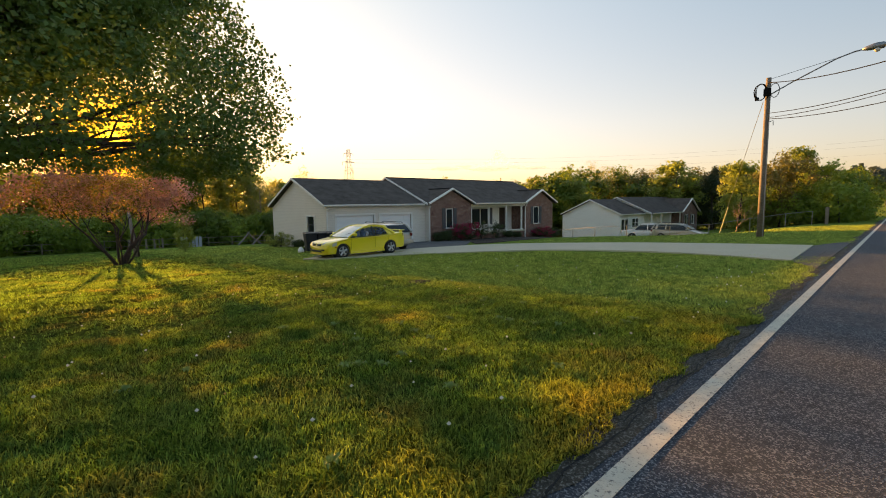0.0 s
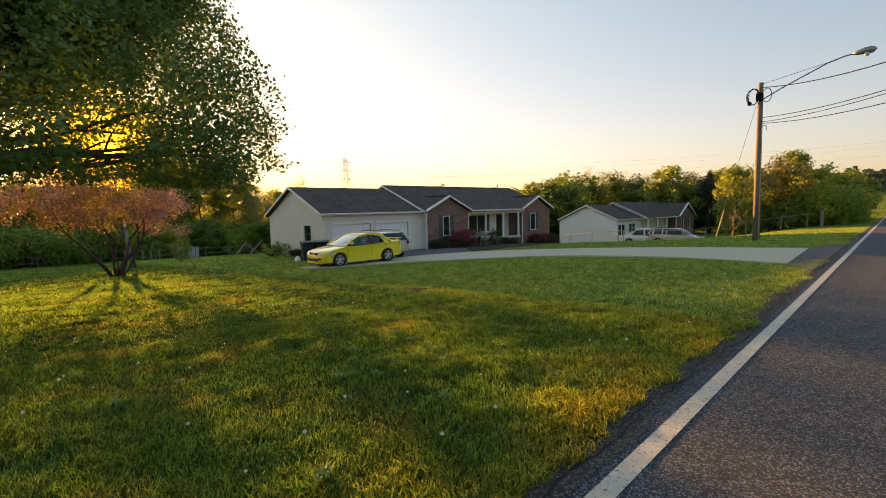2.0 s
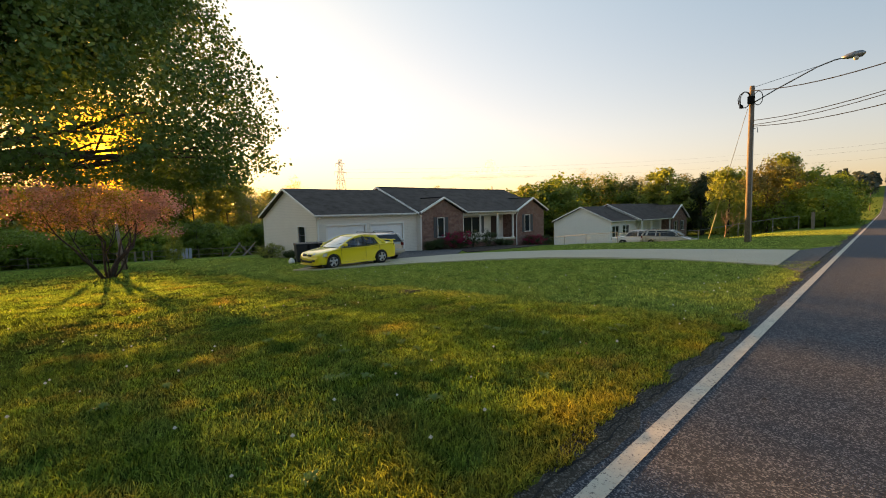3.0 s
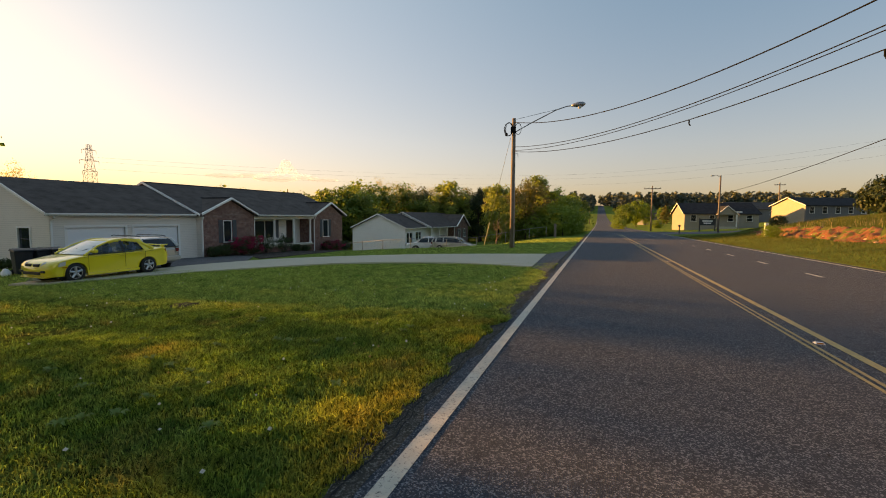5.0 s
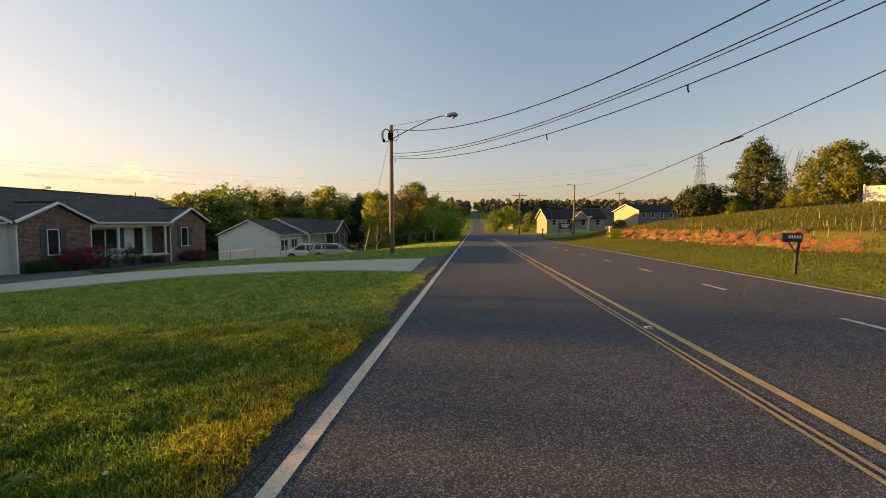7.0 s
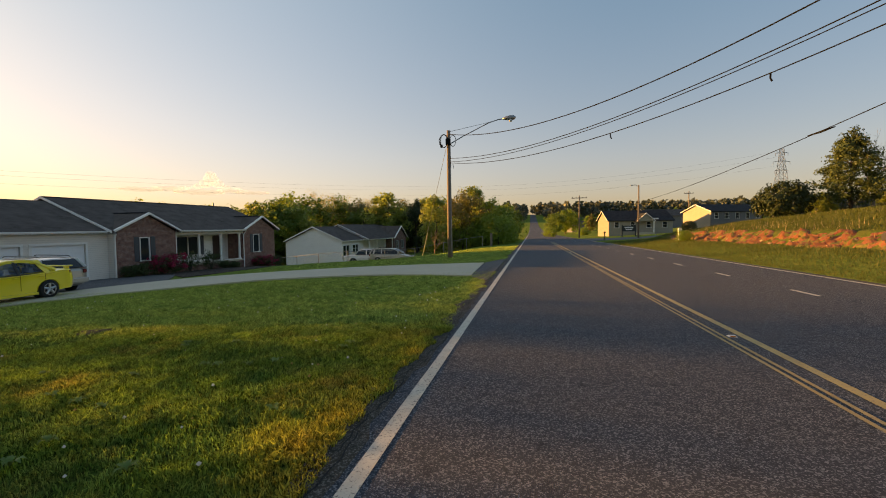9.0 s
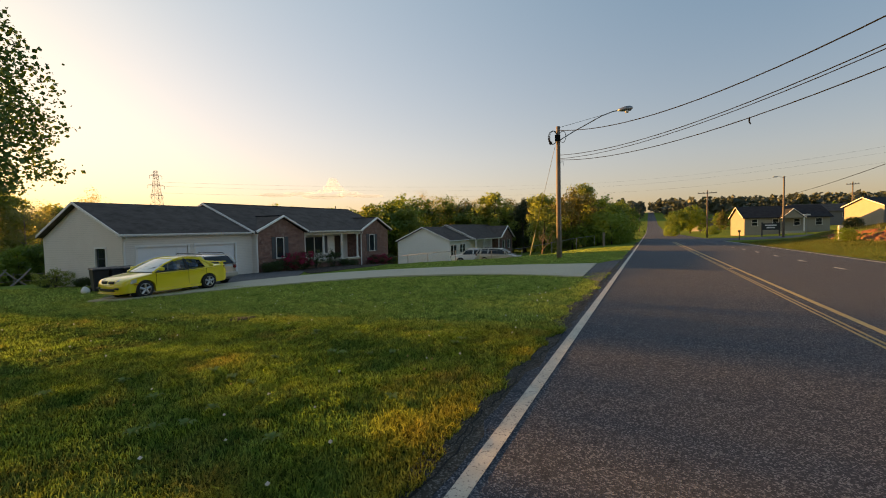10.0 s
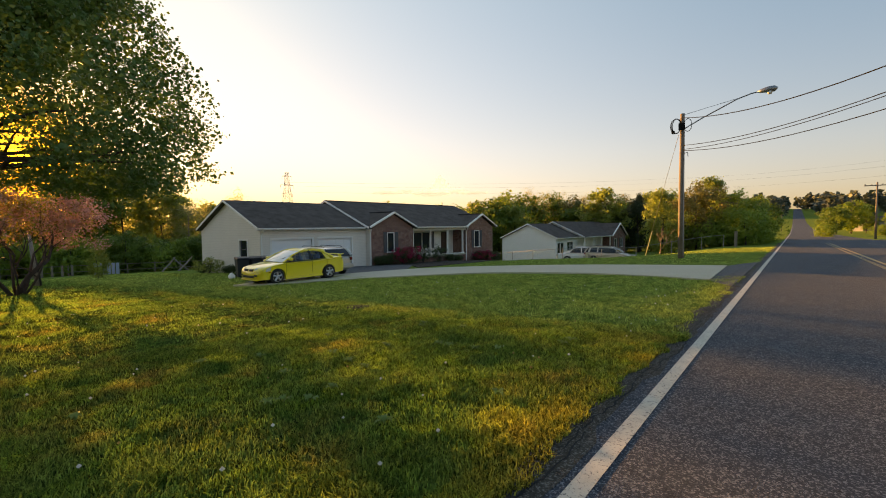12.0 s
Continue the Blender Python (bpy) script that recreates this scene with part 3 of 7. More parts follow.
def strip(name, x0, x1, ys, lift, material, wobble=0.0, label="", category="", edge=None):
    """A band along the road between two edges, following the road's fall."""
    bm = bmesh.new()
    rng = np.random.default_rng(7)
    rows = []
    for y in ys:
        a, b = (x0(y) if callable(x0) else x0), (x1(y) if callable(x1) else x1)
        w = wobble * rng.uniform(-1, 1, 2)
        n = 4
        rows.append([bm.verts.new((a + w[0] + (b - a) * k / n, y, float(road_z(y)) + lift)) for k in range(n + 1)])
    for r0, r1 in zip(rows, rows[1:]):
        for k in range(len(r0) - 1):
            bm.faces.new((r0[k], r0[k + 1], r1[k + 1], r1[k]))
    ob = part(name, bm, material, None, "", True)
    return tagged(ob, label, category, kind="structure")


ROAD_YS = steps((-150, -10, 14), (-10, 30, 80), (30, 110, 40), (110, 500, 60), (500, 1100, 30))
strip("road", -1.12, 8.72, ROAD_YS, 0.0, ASPHALT, 0.03, "worn dark asphalt road running straight over the hills", "road")
strip("road_shoulder", lambda y: -1.27 + 0.05 * math.sin(y * 1.3) + 0.06 * math.sin(y * 4.1), -1.05, steps((-20, 60, 320)), 0.004, GRAVEL, 0.05, "crumbling gravel edge beside the asphalt road", "road")
strip("road_shoulder", 8.66, lambda y: 8.98 + 0.08 * math.sin(y * 1.1), steps((-20, 60, 160)), 0.004, GRAVEL, 0.05, "crumbling gravel edge beside the asphalt road", "road")


def line(x, width, y0, y1, n, material, label, end=None):
    shift = (lambda y: end * smooth(y, 40, 110)) if end else (lambda y: 0.0)
    strip("road_marking", lambda y: x - width / 2 + float(shift(y)), lambda y: x + width / 2 + float(shift(y)), steps((y0, y1, n)), 0.005, material, 0.0, label, "road marking")


line(-0.905, 0.115, -20, 420, 240, WHITE_LINE, "worn white edge line painted on the asphalt")
line(8.55, 0.125, -20, 66, 90, WHITE_LINE, "worn white edge line painted on the asphalt")
line(2.55, 0.045, -20, 60, 90, PALE_YELLOW, "thin faded yellow line on the asphalt")
line(2.64, 0.045, -20, 60, 90, PALE_YELLOW, "thin faded yellow line on the asphalt")
line(2.90, 0.105, -20, 60, 90, YELLOW_LINE, "worn double yellow centre line on the asphalt")
for k in range(-2, 14):
    line(6.10, 0.11, 6.5 + 4.32 * k, 7.55 + 4.32 * k, 4, WHITE_LINE, "short white lane dash on the asphalt")


def sheet(name, outline, lift, material, label, category, thick=0.12):
    """A paved slab over an outline (x, y), laid on the ground, with its edge standing a little proud."""
    bm = bmesh.new()
    ring = [bm.verts.new((x, y, 0)) for x, y in outline]
    face = bm.faces.new(ring)
    bmesh.ops.triangulate(bm, faces=[face])
    for _ in range(3):
        bmesh.ops.subdivide_edges(bm, edges=[e for e in bm.edges if e.calc_length() > 1.2], cuts=1)
        bmesh.ops.triangulate(bm, faces=list(bm.faces))
    for v in bm.verts:
        v.co.z = gz(v.co.x, v.co.y) + lift
    out = bmesh.ops.extrude_face_region(bm, geom=list(bm.faces))
    for v in [g for g in out["geom"] if isinstance(g, bmesh.types.BMVert)]:
        v.co.z -= thick
    ob = part(name, bm, material)
    return tagged(ob, label, category, kind="structure")


def curve(pts, n=6):
    """A smooth line through points (x, y)."""
    out = []
    p = [Vector((*q, 0)) for q in pts]
    for i in range(len(p) - 1):
        a, b, c, d = p[max(i - 1, 0)], p[i], p[i + 1], p[min(i + 2, len(p) - 1)]
        for k in range(n):
            t = k / n
            q = 0.5 * ((2 * b) + (c - a) * t + (2 * a - 5 * b + 4 * c - d) * t * t + (3 * b - a - 3 * c + d) * t ** 3)
            out.append((q.x, q.y))
    return out + [tuple(pts[-1])]


DRIVE_NEAR = curve([(-1.86, 14.56), (-4.3, 15.9), (-6.84, 16.6), (-10.26, 16.43), (-12.6, 14.9), (-14.2, 13.2), (-15.4, 11.4), (-16.0, 9.9), (-16.6, 9.0)])
DRIVE_FAR = curve([(-18.0, 8.9), (-18.4, 10.2), (-18.5, 14.0), (-18.3, 17.0), (-17.2, 20.0), (-13.6, 21.7), (-7.6, 22.0), (-2.08, 20.9)])
sheet("driveway", DRIVE_NEAR + DRIVE_FAR, 0.045, CONCRETE, "pale concrete driveway curving across the lawn", "driveway")
sheet("parking_pad", [(-18.3, 9.5), (-25.65, 14.0), (-25.3, 22.0), (-24.8, 24.2), (-21.5, 23.6), (-18.0, 19.3)], 0.035, PAVED, "dark asphalt pad before the garage doors", "driveway")
sheet("drive_apron", [(-1.2, 13.2), (-1.86, 14.5), (-2.08, 21.0), (-1.2, 24.0)], 0.02, PAVED, "dark asphalt apron between road and driveway", "driveway", 0.05)


# ---- the brick and siding house ----
def gable_roof(bm, x0, x1, y0, y1, eave, ridge, thick=0.16):
    """Two slopes whose ridge runs along x."""
    ym = (y0 + y1) / 2
    prism(bm, [(y0, eave), (ym, ridge), (y1, eave), (y1, eave - thick), (ym, ridge - thick), (y0, eave - thick)], "x", x0, x1)


def stepped_roof(bm, x0, x1, y0, y1, eave, ridge, wings, back, thick=0.16):
    """A gable roof along x whose front eave is cut back by so much where wings (x0, x1) stand before it."""
    ym, x = (y0 + y1) / 2, x0
    rise = (ridge - eave) / (ym - y0)
    cuts = []
    for a, b in wings:
        if a > x:
            cuts.append((x, a, 0.0))
        cuts.append((max(a, x), b, back))
        x = b
    if x < x1:
        cuts.append((x, x1, 0.0))
    for a, b, c in cuts:
        z = eave + c * rise
        prism(bm, [(y0 + c, z), (ym, ridge), (y1, eave), (y1, eave - thick), (ym, ridge - thick), (y0 + c, z - thick)], "x", a, b)


def cross_roof(bm, x0, x1, y0, y1, eave, ridge, thick=0.12):
    """Two slopes whose ridge runs along y."""
    xm = (x0 + x1) / 2
    prism(bm, [(x0, eave), (xm, ridge), (x1, eave), (x1, eave - thick), (xm, ridge - thick), (x0, eave - thick)], "y", y0, y1)


def wall_with(bm, x0, x1, y0, y1, z0, z1, holes):
    """A wall along x in one piece, with openings (x0, x1, z0, z1) cut through it."""
    xs = sorted({x0, x1, *(h[0] for h in holes), *(h[1] for h in holes)})
    zs = sorted({z0, z1, *(h[2] for h in holes), *(h[3] for h in holes)})
    verts = {}

    def vert(i, j, y):
        if (i, j, y) not in verts:
            verts[i, j, y] = bm.verts.new((xs[i], y, zs[j]))
        return verts[i, j, y]

    def solid(i, j):
        if not (0 <= i < len(xs) - 1 and 0 <= j < len(zs) - 1):
            return False
        x, z = (xs[i] + xs[i + 1]) / 2, (zs[j] + zs[j + 1]) / 2
        return not any(h[0] < x < h[1] and h[2] < z < h[3] for h in holes)
    for i in range(len(xs) - 1):
        for j in range(len(zs) - 1):
            if not solid(i, j):
                continue
            bm.faces.new([vert(a, b, y0) for a, b in ((i, j), (i + 1, j), (i + 1, j + 1), (i, j + 1))])
            bm.faces.new([vert(a, b, y1) for a, b in ((i, j + 1), (i + 1, j + 1), (i + 1, j), (i, j))])
            for di, dj, p, q in ((-1, 0, (i, j), (i, j + 1)), (1, 0, (i + 1, j + 1), (i + 1, j)), (0, -1, (i + 1, j), (i, j)), (0, 1, (i, j + 1), (i + 1, j + 1))):
                if not solid(i + di, j + dj):
                    bm.faces.new((vert(*p, y0), vert(*q, y0), vert(*q, y1), vert(*p, y1)))


def window(parent, x0, x1, z0, z1, y, bars=1, rail=True, material=TRIM, shutters=0.0, name="window"):
    """A framed window facing -y: frame, meeting rail, panes, sill, shutters."""
    w = part(name, boxes((x0 - 0.02, x0 + 0.025, y - 0.035, y + 0.1, z0, z1), (x1 - 0.025, x1 + 0.02, y - 0.035, y + 0.1, z0, z1), (x0 - 0.02, x1 + 0.02, y - 0.035, y + 0.1, z1 - 0.02, z1 + 0.03)), material, parent, "white frame")
    part("sill", boxes((x0 - 0.1, x1 + 0.1, y - 0.09, y + 0.1, z0 - 0.06, z0)), material, w)
    step = (x1 - x0) / bars
    for k in range(bars):
        a, b, zm = x0 + k * step, x0 + (k + 1) * step, (z0 + z1) / 2
        part("pane", boxes((a + 0.03, b - 0.03, y + 0.03, y + 0.045, z0 + 0.03, z1 - 0.03)), GLASS, w, "dark glass")
        if k:
            part("mullion", boxes((a - 0.03, a + 0.03, y - 0.03, y + 0.09, z0, z1)), material, w)
        if rail:
            part("rail", boxes((a + 0.03, b - 0.03, y + 0.005, y + 0.029, zm - 0.018, zm + 0.018)), material, w)
    if shutters:
        for a in (x0 - 0.09 - shutters, x1 + 0.09):
            bm = boxes((a, a + 0.05, y - 0.045, y - 0.01, z0 - 0.05, z1 + 0.06), (a + shutters - 0.05, a + shutters, y - 0.045, y - 0.01, z0 - 0.05, z1 + 0.06), (a, a + shutters, y - 0.02, y - 0.005, z0 - 0.05, z1 + 0.06))
            zz = z0
            while zz < z1:
                box(bm, a + 0.05, a + shutters - 0.05, y - 0.04, y - 0.02, zz, zz + 0.05)
                zz += 0.09
            part("shutter", bm, SHUTTER, w, "slate-grey louvred shutter")
    return w


def garage_door(parent, x0, x1, z0, z1, y):
    d = part("garage_door", boxes((x0, x1, y + 0.10, y + 0.14, z0, z1)), DOOR_WHITE, parent, "white panelled overhead garage door")
    rows, cols = 4, 4
    for r in range(rows):
        for c in range(cols):
            a, b = x0 + (x1 - x0) * c / cols, x0 + (x1 - x0) * (c + 1) / cols
            e, f = z0 + (z1 - z0) * r / rows, z0 + (z1 - z0) * (r + 1) / rows
            part("panel", bevel(boxes((a + 0.06, b - 0.06, y + 0.094, y + 0.11, e + 0.05, f - 0.05)), 0.006), DOOR_WHITE, d)
    part("door_trim", boxes((x0 - 0.12, x0, y - 0.03, y + 0.14, z0, z1), (x1, x1 + 0.12, y - 0.03, y + 0.14, z0, z1), (x0 - 0.12, x1 + 0.12, y - 0.03, y + 0.14, z1, z1 + 0.12)), TRIM, d, "white casing")
    return d


def gable_trim(parent, xm, half, y, eave, ridge, back=0.14, depth=0.12):
    """White rake boards of a gable that faces -y."""
    bm = bmesh.new()
    for s in (-1, 1):
        prism(bm, [(xm + s * half, eave - depth), (xm + s * half, eave + 0.01), (xm, ridge + 0.01), (xm, ridge - depth)], "y", y - 0.03, y + back)
    part("rake_board", bm, TRIM, parent, "white rake boards")


def side_trim(parent, x, ym, half, eave, ridge, t=0.03, depth=0.13):
    bm = bmesh.new()
    for s in (-1, 1):
        prism(bm, [(ym + s * half, eave - depth), (ym + s * half, eave + 0.012), (ym, ridge + 0.012), (ym, ridge - depth)], "x", x - t, x + 0.012)
    part("rake_board", bm, TRIM, parent, "white rake boards")


def gutter(parent, x0, x1, y, z):
    bm = bmesh.new()
    prism(bm, [(y - 0.12, z), (y, z), (y, z - 0.13), (y - 0.07, z - 0.13), (y - 0.12, z - 0.06)], "x", x0, x1)
    part("gutter", bm, TRIM, parent, "white gutter")


def downspout(parent, x, y, z0, z1, jog=0.3, material=TRIM):
    part("downspout", tubes(([(x, y - jog - 0.05, z1), (x, y - jog - 0.05, z1 - 0.12), (x, y - 0.06, z1 - 0.34), (x, y - 0.06, z0 + 0.15), (x, y - 0.22, z0 + 0.05)], 0.045), sides=6), material, parent, "downspout")


def soffit(parent, x0, x1, y0, y1, z):
    part("soffit", boxes((x0, x1, y0, y1, z, z + 0.02)), TRIM, parent)


H0 = -1.45
house = thing("house", pose(-25.67, 14.37, H0, 0, 0, 86.93), "low house of beige siding and red brick, dark shingle roof", "house")
EAVE, RIDGE_G, RIDGE_M = 2.93, 4.88, 5.17
MX, ME, MY, MB = 8.2, 24.2, -0.45, 10.2     # main part: left, right, front, back

# garage wing: walls, gable, doors
bm = bmesh.new()
wall_with(bm, 0.0, MX, 0.0, 0.18, -0.75, EAVE - 0.1, [(0.75, 3.61, 0.05, 2.18), (4.12, 6.85, 0.05, 2.18)])
part("garage_front_wall", bm, SIDING, house, "beige lap siding")
bm = bmesh.new()
for y0, y1 in ((0.18, 1.7), (2.8, 9.1)):
    box(bm, 0.0, 0.18, y0, y1, -0.75, EAVE - 0.1)
box(bm, 0.0, 0.18, 1.7, 2.8, -0.75, 1.0)
box(bm, 0.0, 0.18, 1.7, 2.8, 2.15, EAVE - 0.1)
prism(bm, [(0.0, EAVE - 0.1), (4.55, RIDGE_G - 0.12), (9.1, EAVE - 0.1)], "x", 0.0, 0.18)
part("garage_gable_wall", bm, SIDING, house, "beige lap siding")
part("garage_back_wall", boxes((0.0, MX, 9.1, 9.28, -0.75, EAVE - 0.1)), SIDING, house)
part("garage_floor", boxes((0.18, MX, 0.18, 9.1, -0.3, 0.04)), CONCRETE, house)
part("foundation", boxes((-0.04, MX, -0.04, 9.3, -1.2, -0.12)), CONCRETE, house, "concrete footing")
garage_door(house, 0.75, 3.61, 0.05, 2.18, 0.0)
garage_door(house, 4.12, 6.85, 0.05, 2.18, 0.0)
bm = bmesh.new()
gable_roof(bm, -0.3, MX + 0.1, -0.32, 9.42, EAVE + 0.02, RIDGE_G)
part("garage_roof", bm, SHINGLE, house, "dark grey shingles")
side_trim(house, -0.3, 4.55, 4.87, EAVE + 0.02, RIDGE_G)
gutter(house, -0.3, MX - 0.32, -0.32, EAVE + 0.0)
soffit(house, -0.28, MX, -0.32, 0.0, EAVE - 0.15)
downspout(house, 0.06, 0.0, -0.5, EAVE - 0.1, 0.3)
downspout(house, MX + 0.02, MY, -0.4, EAVE - 0.1, 0.1)
# side window of the garage, in the gable wall
gw = part("window", boxes((-0.05, 0.1, 1.63, 1.7, 1.0, 2.15), (-0.05, 0.1, 2.8, 2.87, 1.0, 2.15), (-0.05, 0.1, 1.63, 2.87, 2.15, 2.23)), TRIM, house, "white frame")
part("sill", boxes((-0.09, 0.1, 1.6, 2.9, 0.94, 1.0)), TRIM, gw)
part("pane", boxes((0.04, 0.055, 1.7, 2.8, 1.0, 2.15)), GLASS, gw, "dark glass")
part("rail", boxes((0.0, 0.035, 1.7, 2.8, 1.56, 1.59)), SHUTTER, gw)

# main part: brick wings, porch between them
B1, B2 = (8.2, 12.72), (19.75, 24.0)
PORCH_Y, PORCH_Z = 1.2, 0.42
bm = bmesh.new()
wall_with(bm, B1[0], B1[1], MY, MY + 0.2, -0.9, EAVE - 0.08, [(9.93, 10.62, 1.0, 2.48)])
prism(bm, [(B1[0], EAVE - 0.08), ((B1[0] + B1[1]) / 2, 4.0), (B1[1], EAVE - 0.08)], "y", MY, MY + 0.2)
box(bm, B1[1] - 0.2, B1[1], MY + 0.2, PORCH_Y, -0.9, EAVE - 0.08)
part("brick_wing", bm, BRICK, house, "red brick front wing")
bm = bmesh.new()
wall_with(bm, B2[0], B2[1], MY, MY + 0.2, -1.2, EAVE - 0.08, [(20.95, 21.75, 0.95, 2.48)])
prism(bm, [(B2[0], EAVE - 0.08), ((B2[0] + B2[1]) / 2, 4.0), (B2[1], EAVE - 0.08)], "y", MY, MY + 0.2)
box(bm, B2[0], B2[0] + 0.2, MY + 0.2, PORCH_Y, -1.2, EAVE - 0.08)
box(bm, B2[1] - 0.2, B2[1], MY + 0.2, MB, -1.2, EAVE - 0.08)
part("brick_wing", bm, BRICK, house, "red brick front wing")
part("return_wall", boxes((B1[0] - 0.02, B1[0] + 0.12, MY - 0.012, 0.0, -0.9, EAVE - 0.08)), SIDING, house, "beige siding beside the garage")
window(house, 9.93, 10.62, 1.0, 2.48, MY, 1, False, TRIM, 0.32)
window(house, 20.95, 21.75, 0.95, 2.48, MY, 1, False, TRIM, 0.32)
bm = bmesh.new()
wall_with(bm, B1[1], B2[0], PORCH_Y, PORCH_Y + 0.18, PORCH_Z - 0.6, EAVE - 0.08, [(14.3, 16.6, 1.0, 2.42), (17.95, 18.9, PORCH_Z, 2.46)])
part("porch_wall", bm, SIDING_PALE, house, "pale siding behind the porch")
window(house, 14.3, 16.6, 1.0, 2.42, PORCH_Y, 2, False, TRIM, 0.32)
d = part("front_door", boxes((17.95, 18.9, PORCH_Y + 0.05, PORCH_Y + 0.1, PORCH_Z, 2.46)), DARK_WOOD, house, "dark front door")
part("door_trim", boxes((17.85, 17.95, PORCH_Y - 0.03, PORCH_Y + 0.1, PORCH_Z, 2.46), (18.9, 19.0, PORCH_Y - 0.03, PORCH_Y + 0.1, PORCH_Z, 2.46), (17.85, 19.0, PORCH_Y - 0.03, PORCH_Y + 0.1, 2.46, 2.56)), TRIM, d, "white casing")
for a, z in ((18.05, 0.6), (18.5, 0.6), (18.05, 1.5), (18.5, 1.5)):
    part("panel", bevel(boxes((a, a + 0.32, PORCH_Y + 0.035, PORCH_Y + 0.055, z, z + 0.75)), 0.01), DARK_WOOD, d)
bm = bmesh.new()
disc(bm, (18.02, PORCH_Y + 0.02, 1.42), (0, 1, 0), 0.03, 0.05, 10)
part("door_knob", bm, STEEL, d)
part("porch_floor", boxes((B1[1], B2[0], MY + 0.06, PORCH_Y, PORCH_Z - 0.12, PORCH_Z)), CONCRETE, house, "concrete porch floor")
part("porch_skirt", boxes((B1[1], B2[0], MY + 0.1, MY + 0.3, -1.2, PORCH_Z - 0.12)), BRICK, house, "brick porch skirting")
for x in (12.82, 14.95, 17.2, 19.35):
    post = part("porch_post", boxes((x - 0.07, x + 0.07, MY + 0.08, MY + 0.22, PORCH_Z + 0.14, 2.52), edge=0.012), TRIM, house, "white porch post")
    part("post_base", boxes((x - 0.1, x + 0.1, MY + 0.05, MY + 0.25, PORCH_Z, PORCH_Z + 0.14), edge=0.01), TRIM, post)
    part("post_cap", boxes((x - 0.1, x + 0.1, MY + 0.05, MY + 0.25, 2.52, 2.6), edge=0.01), TRIM, post)
part("porch_beam", boxes((B1[1], B2[0], MY + 0.04, MY + 0.26, 2.6, EAVE - 0.1)), TRIM, house, "white porch beam")
part("porch_ceiling", boxes((B1[1], B2[0], MY + 0.26, PORCH_Y, 2.62, 2.66)), TRIM, house)
part("porch_rail", boxes((17.3, 19.6, MY + 0.12, MY + 0.18, PORCH_Z + 0.02, PORCH_Z + 0.08)), TRIM, house, "white bottom rail")
# left gable of the main part, back and right walls
bm = bmesh.new()
prism(bm, [(MY, EAVE - 0.1), (4.9, RIDGE_M - 0.14), (MB, EAVE - 0.1)], "x", MX, MX + 0.18)
box(bm, MX, MX + 0.18, 9.28, MB, -0.75, EAVE - 0.1)
part("main_gable_wall", bm, SIDING, house)
part("main_back_wall", boxes((MX, B2[1], MB, MB + 0.18, -1.2, EAVE - 0.1)), SIDING, house)
bm = bmesh.new()
prism(bm, [(MY, EAVE - 0.1), (4.9, RIDGE_M - 0.14), (MB, EAVE - 0.1)], "x", B2[1] - 0.18, B2[1])
part("main_gable_wall", bm, SIDING, house)
bm = bmesh.new()
stepped_roof(bm, MX - 0.3, B2[1] + 0.3, MY - 0.3, MB + 0.3, EAVE + 0.0, RIDGE_M, ((B1[0] + 0.02, B1[1] - 0.02), (B2[0] + 0.02, B2[1])), 0.56)
part("main_roof", bm, SHINGLE, house, "dark grey shingles")
side_trim(house, MX - 0.3, 4.875, 5.6, EAVE + 0.0, RIDGE_M)
for a, b, peak in ((B1[0] - 0.16, B1[1] + 0.22, 4.11), (B2[0] - 0.2, B2[1] + 0.42, 4.13)):
    bm = bmesh.new()
    cross_roof(bm, a, b, MY - 0.28, 2.6, EAVE + 0.03, peak)
    part("wing_roof", bm, SHINGLE, house, "dark grey shingles")
    gable_trim(house, (a + b) / 2, (b - a) / 2, MY - 0.28, EAVE + 0.03, peak)
    part("ridge_cap", boxes(((a + b) / 2 - 0.11, (a + b) / 2 + 0.11, MY + 0.1, 2.55, peak - 0.03, peak + 0.04), edge=0.01), SHINGLE_BLACK, house, "black ridge cap")
gutter(house, B1[1] + 0.2, B2[0] - 0.15, MY - 0.3, EAVE + 0.0)
soffit(house, B1[1], B2[0], MY - 0.3, MY + 0.1, EAVE - 0.14)
downspout(house, B2[0] - 0.1, MY, -0.7, EAVE - 0.1, 0.2)
part("vent_pipe", tubes(([(23.6, 6.0, 4.3), (23.6, 6.0, 5.6)], 0.06), sides=8), IRON, house, "roof vent pipe")
part("ridge_cap", boxes((MX - 0.3, B2[1] + 0.3, 4.875 - 0.12, 4.875 + 0.12, RIDGE_M - 0.045, RIDGE_M + 0.015)), SHINGLE_BLACK, house)
part("roof_vent", boxes((10.6, 11.6, 1.5, 1.95, 4.02, 4.16)), SHINGLE_BLACK, house)

bed = [house.matrix_basis @ Vector(p) for p in ((8.3, -0.5, 0), (24.3, -0.5, 0), (24.8, -2.6, 0), (19.5, -4.4, 0), (14.0, -6.2, 0), (8.6, -6.6, 0))]
sheet("flower_bed", [(p.x, p.y) for p in bed] + [(-18.9, 21.3), (-21.6, 23.5)], 0.03, MULCH, "brown mulched bed before the brick house", "flower bed", 0.06)


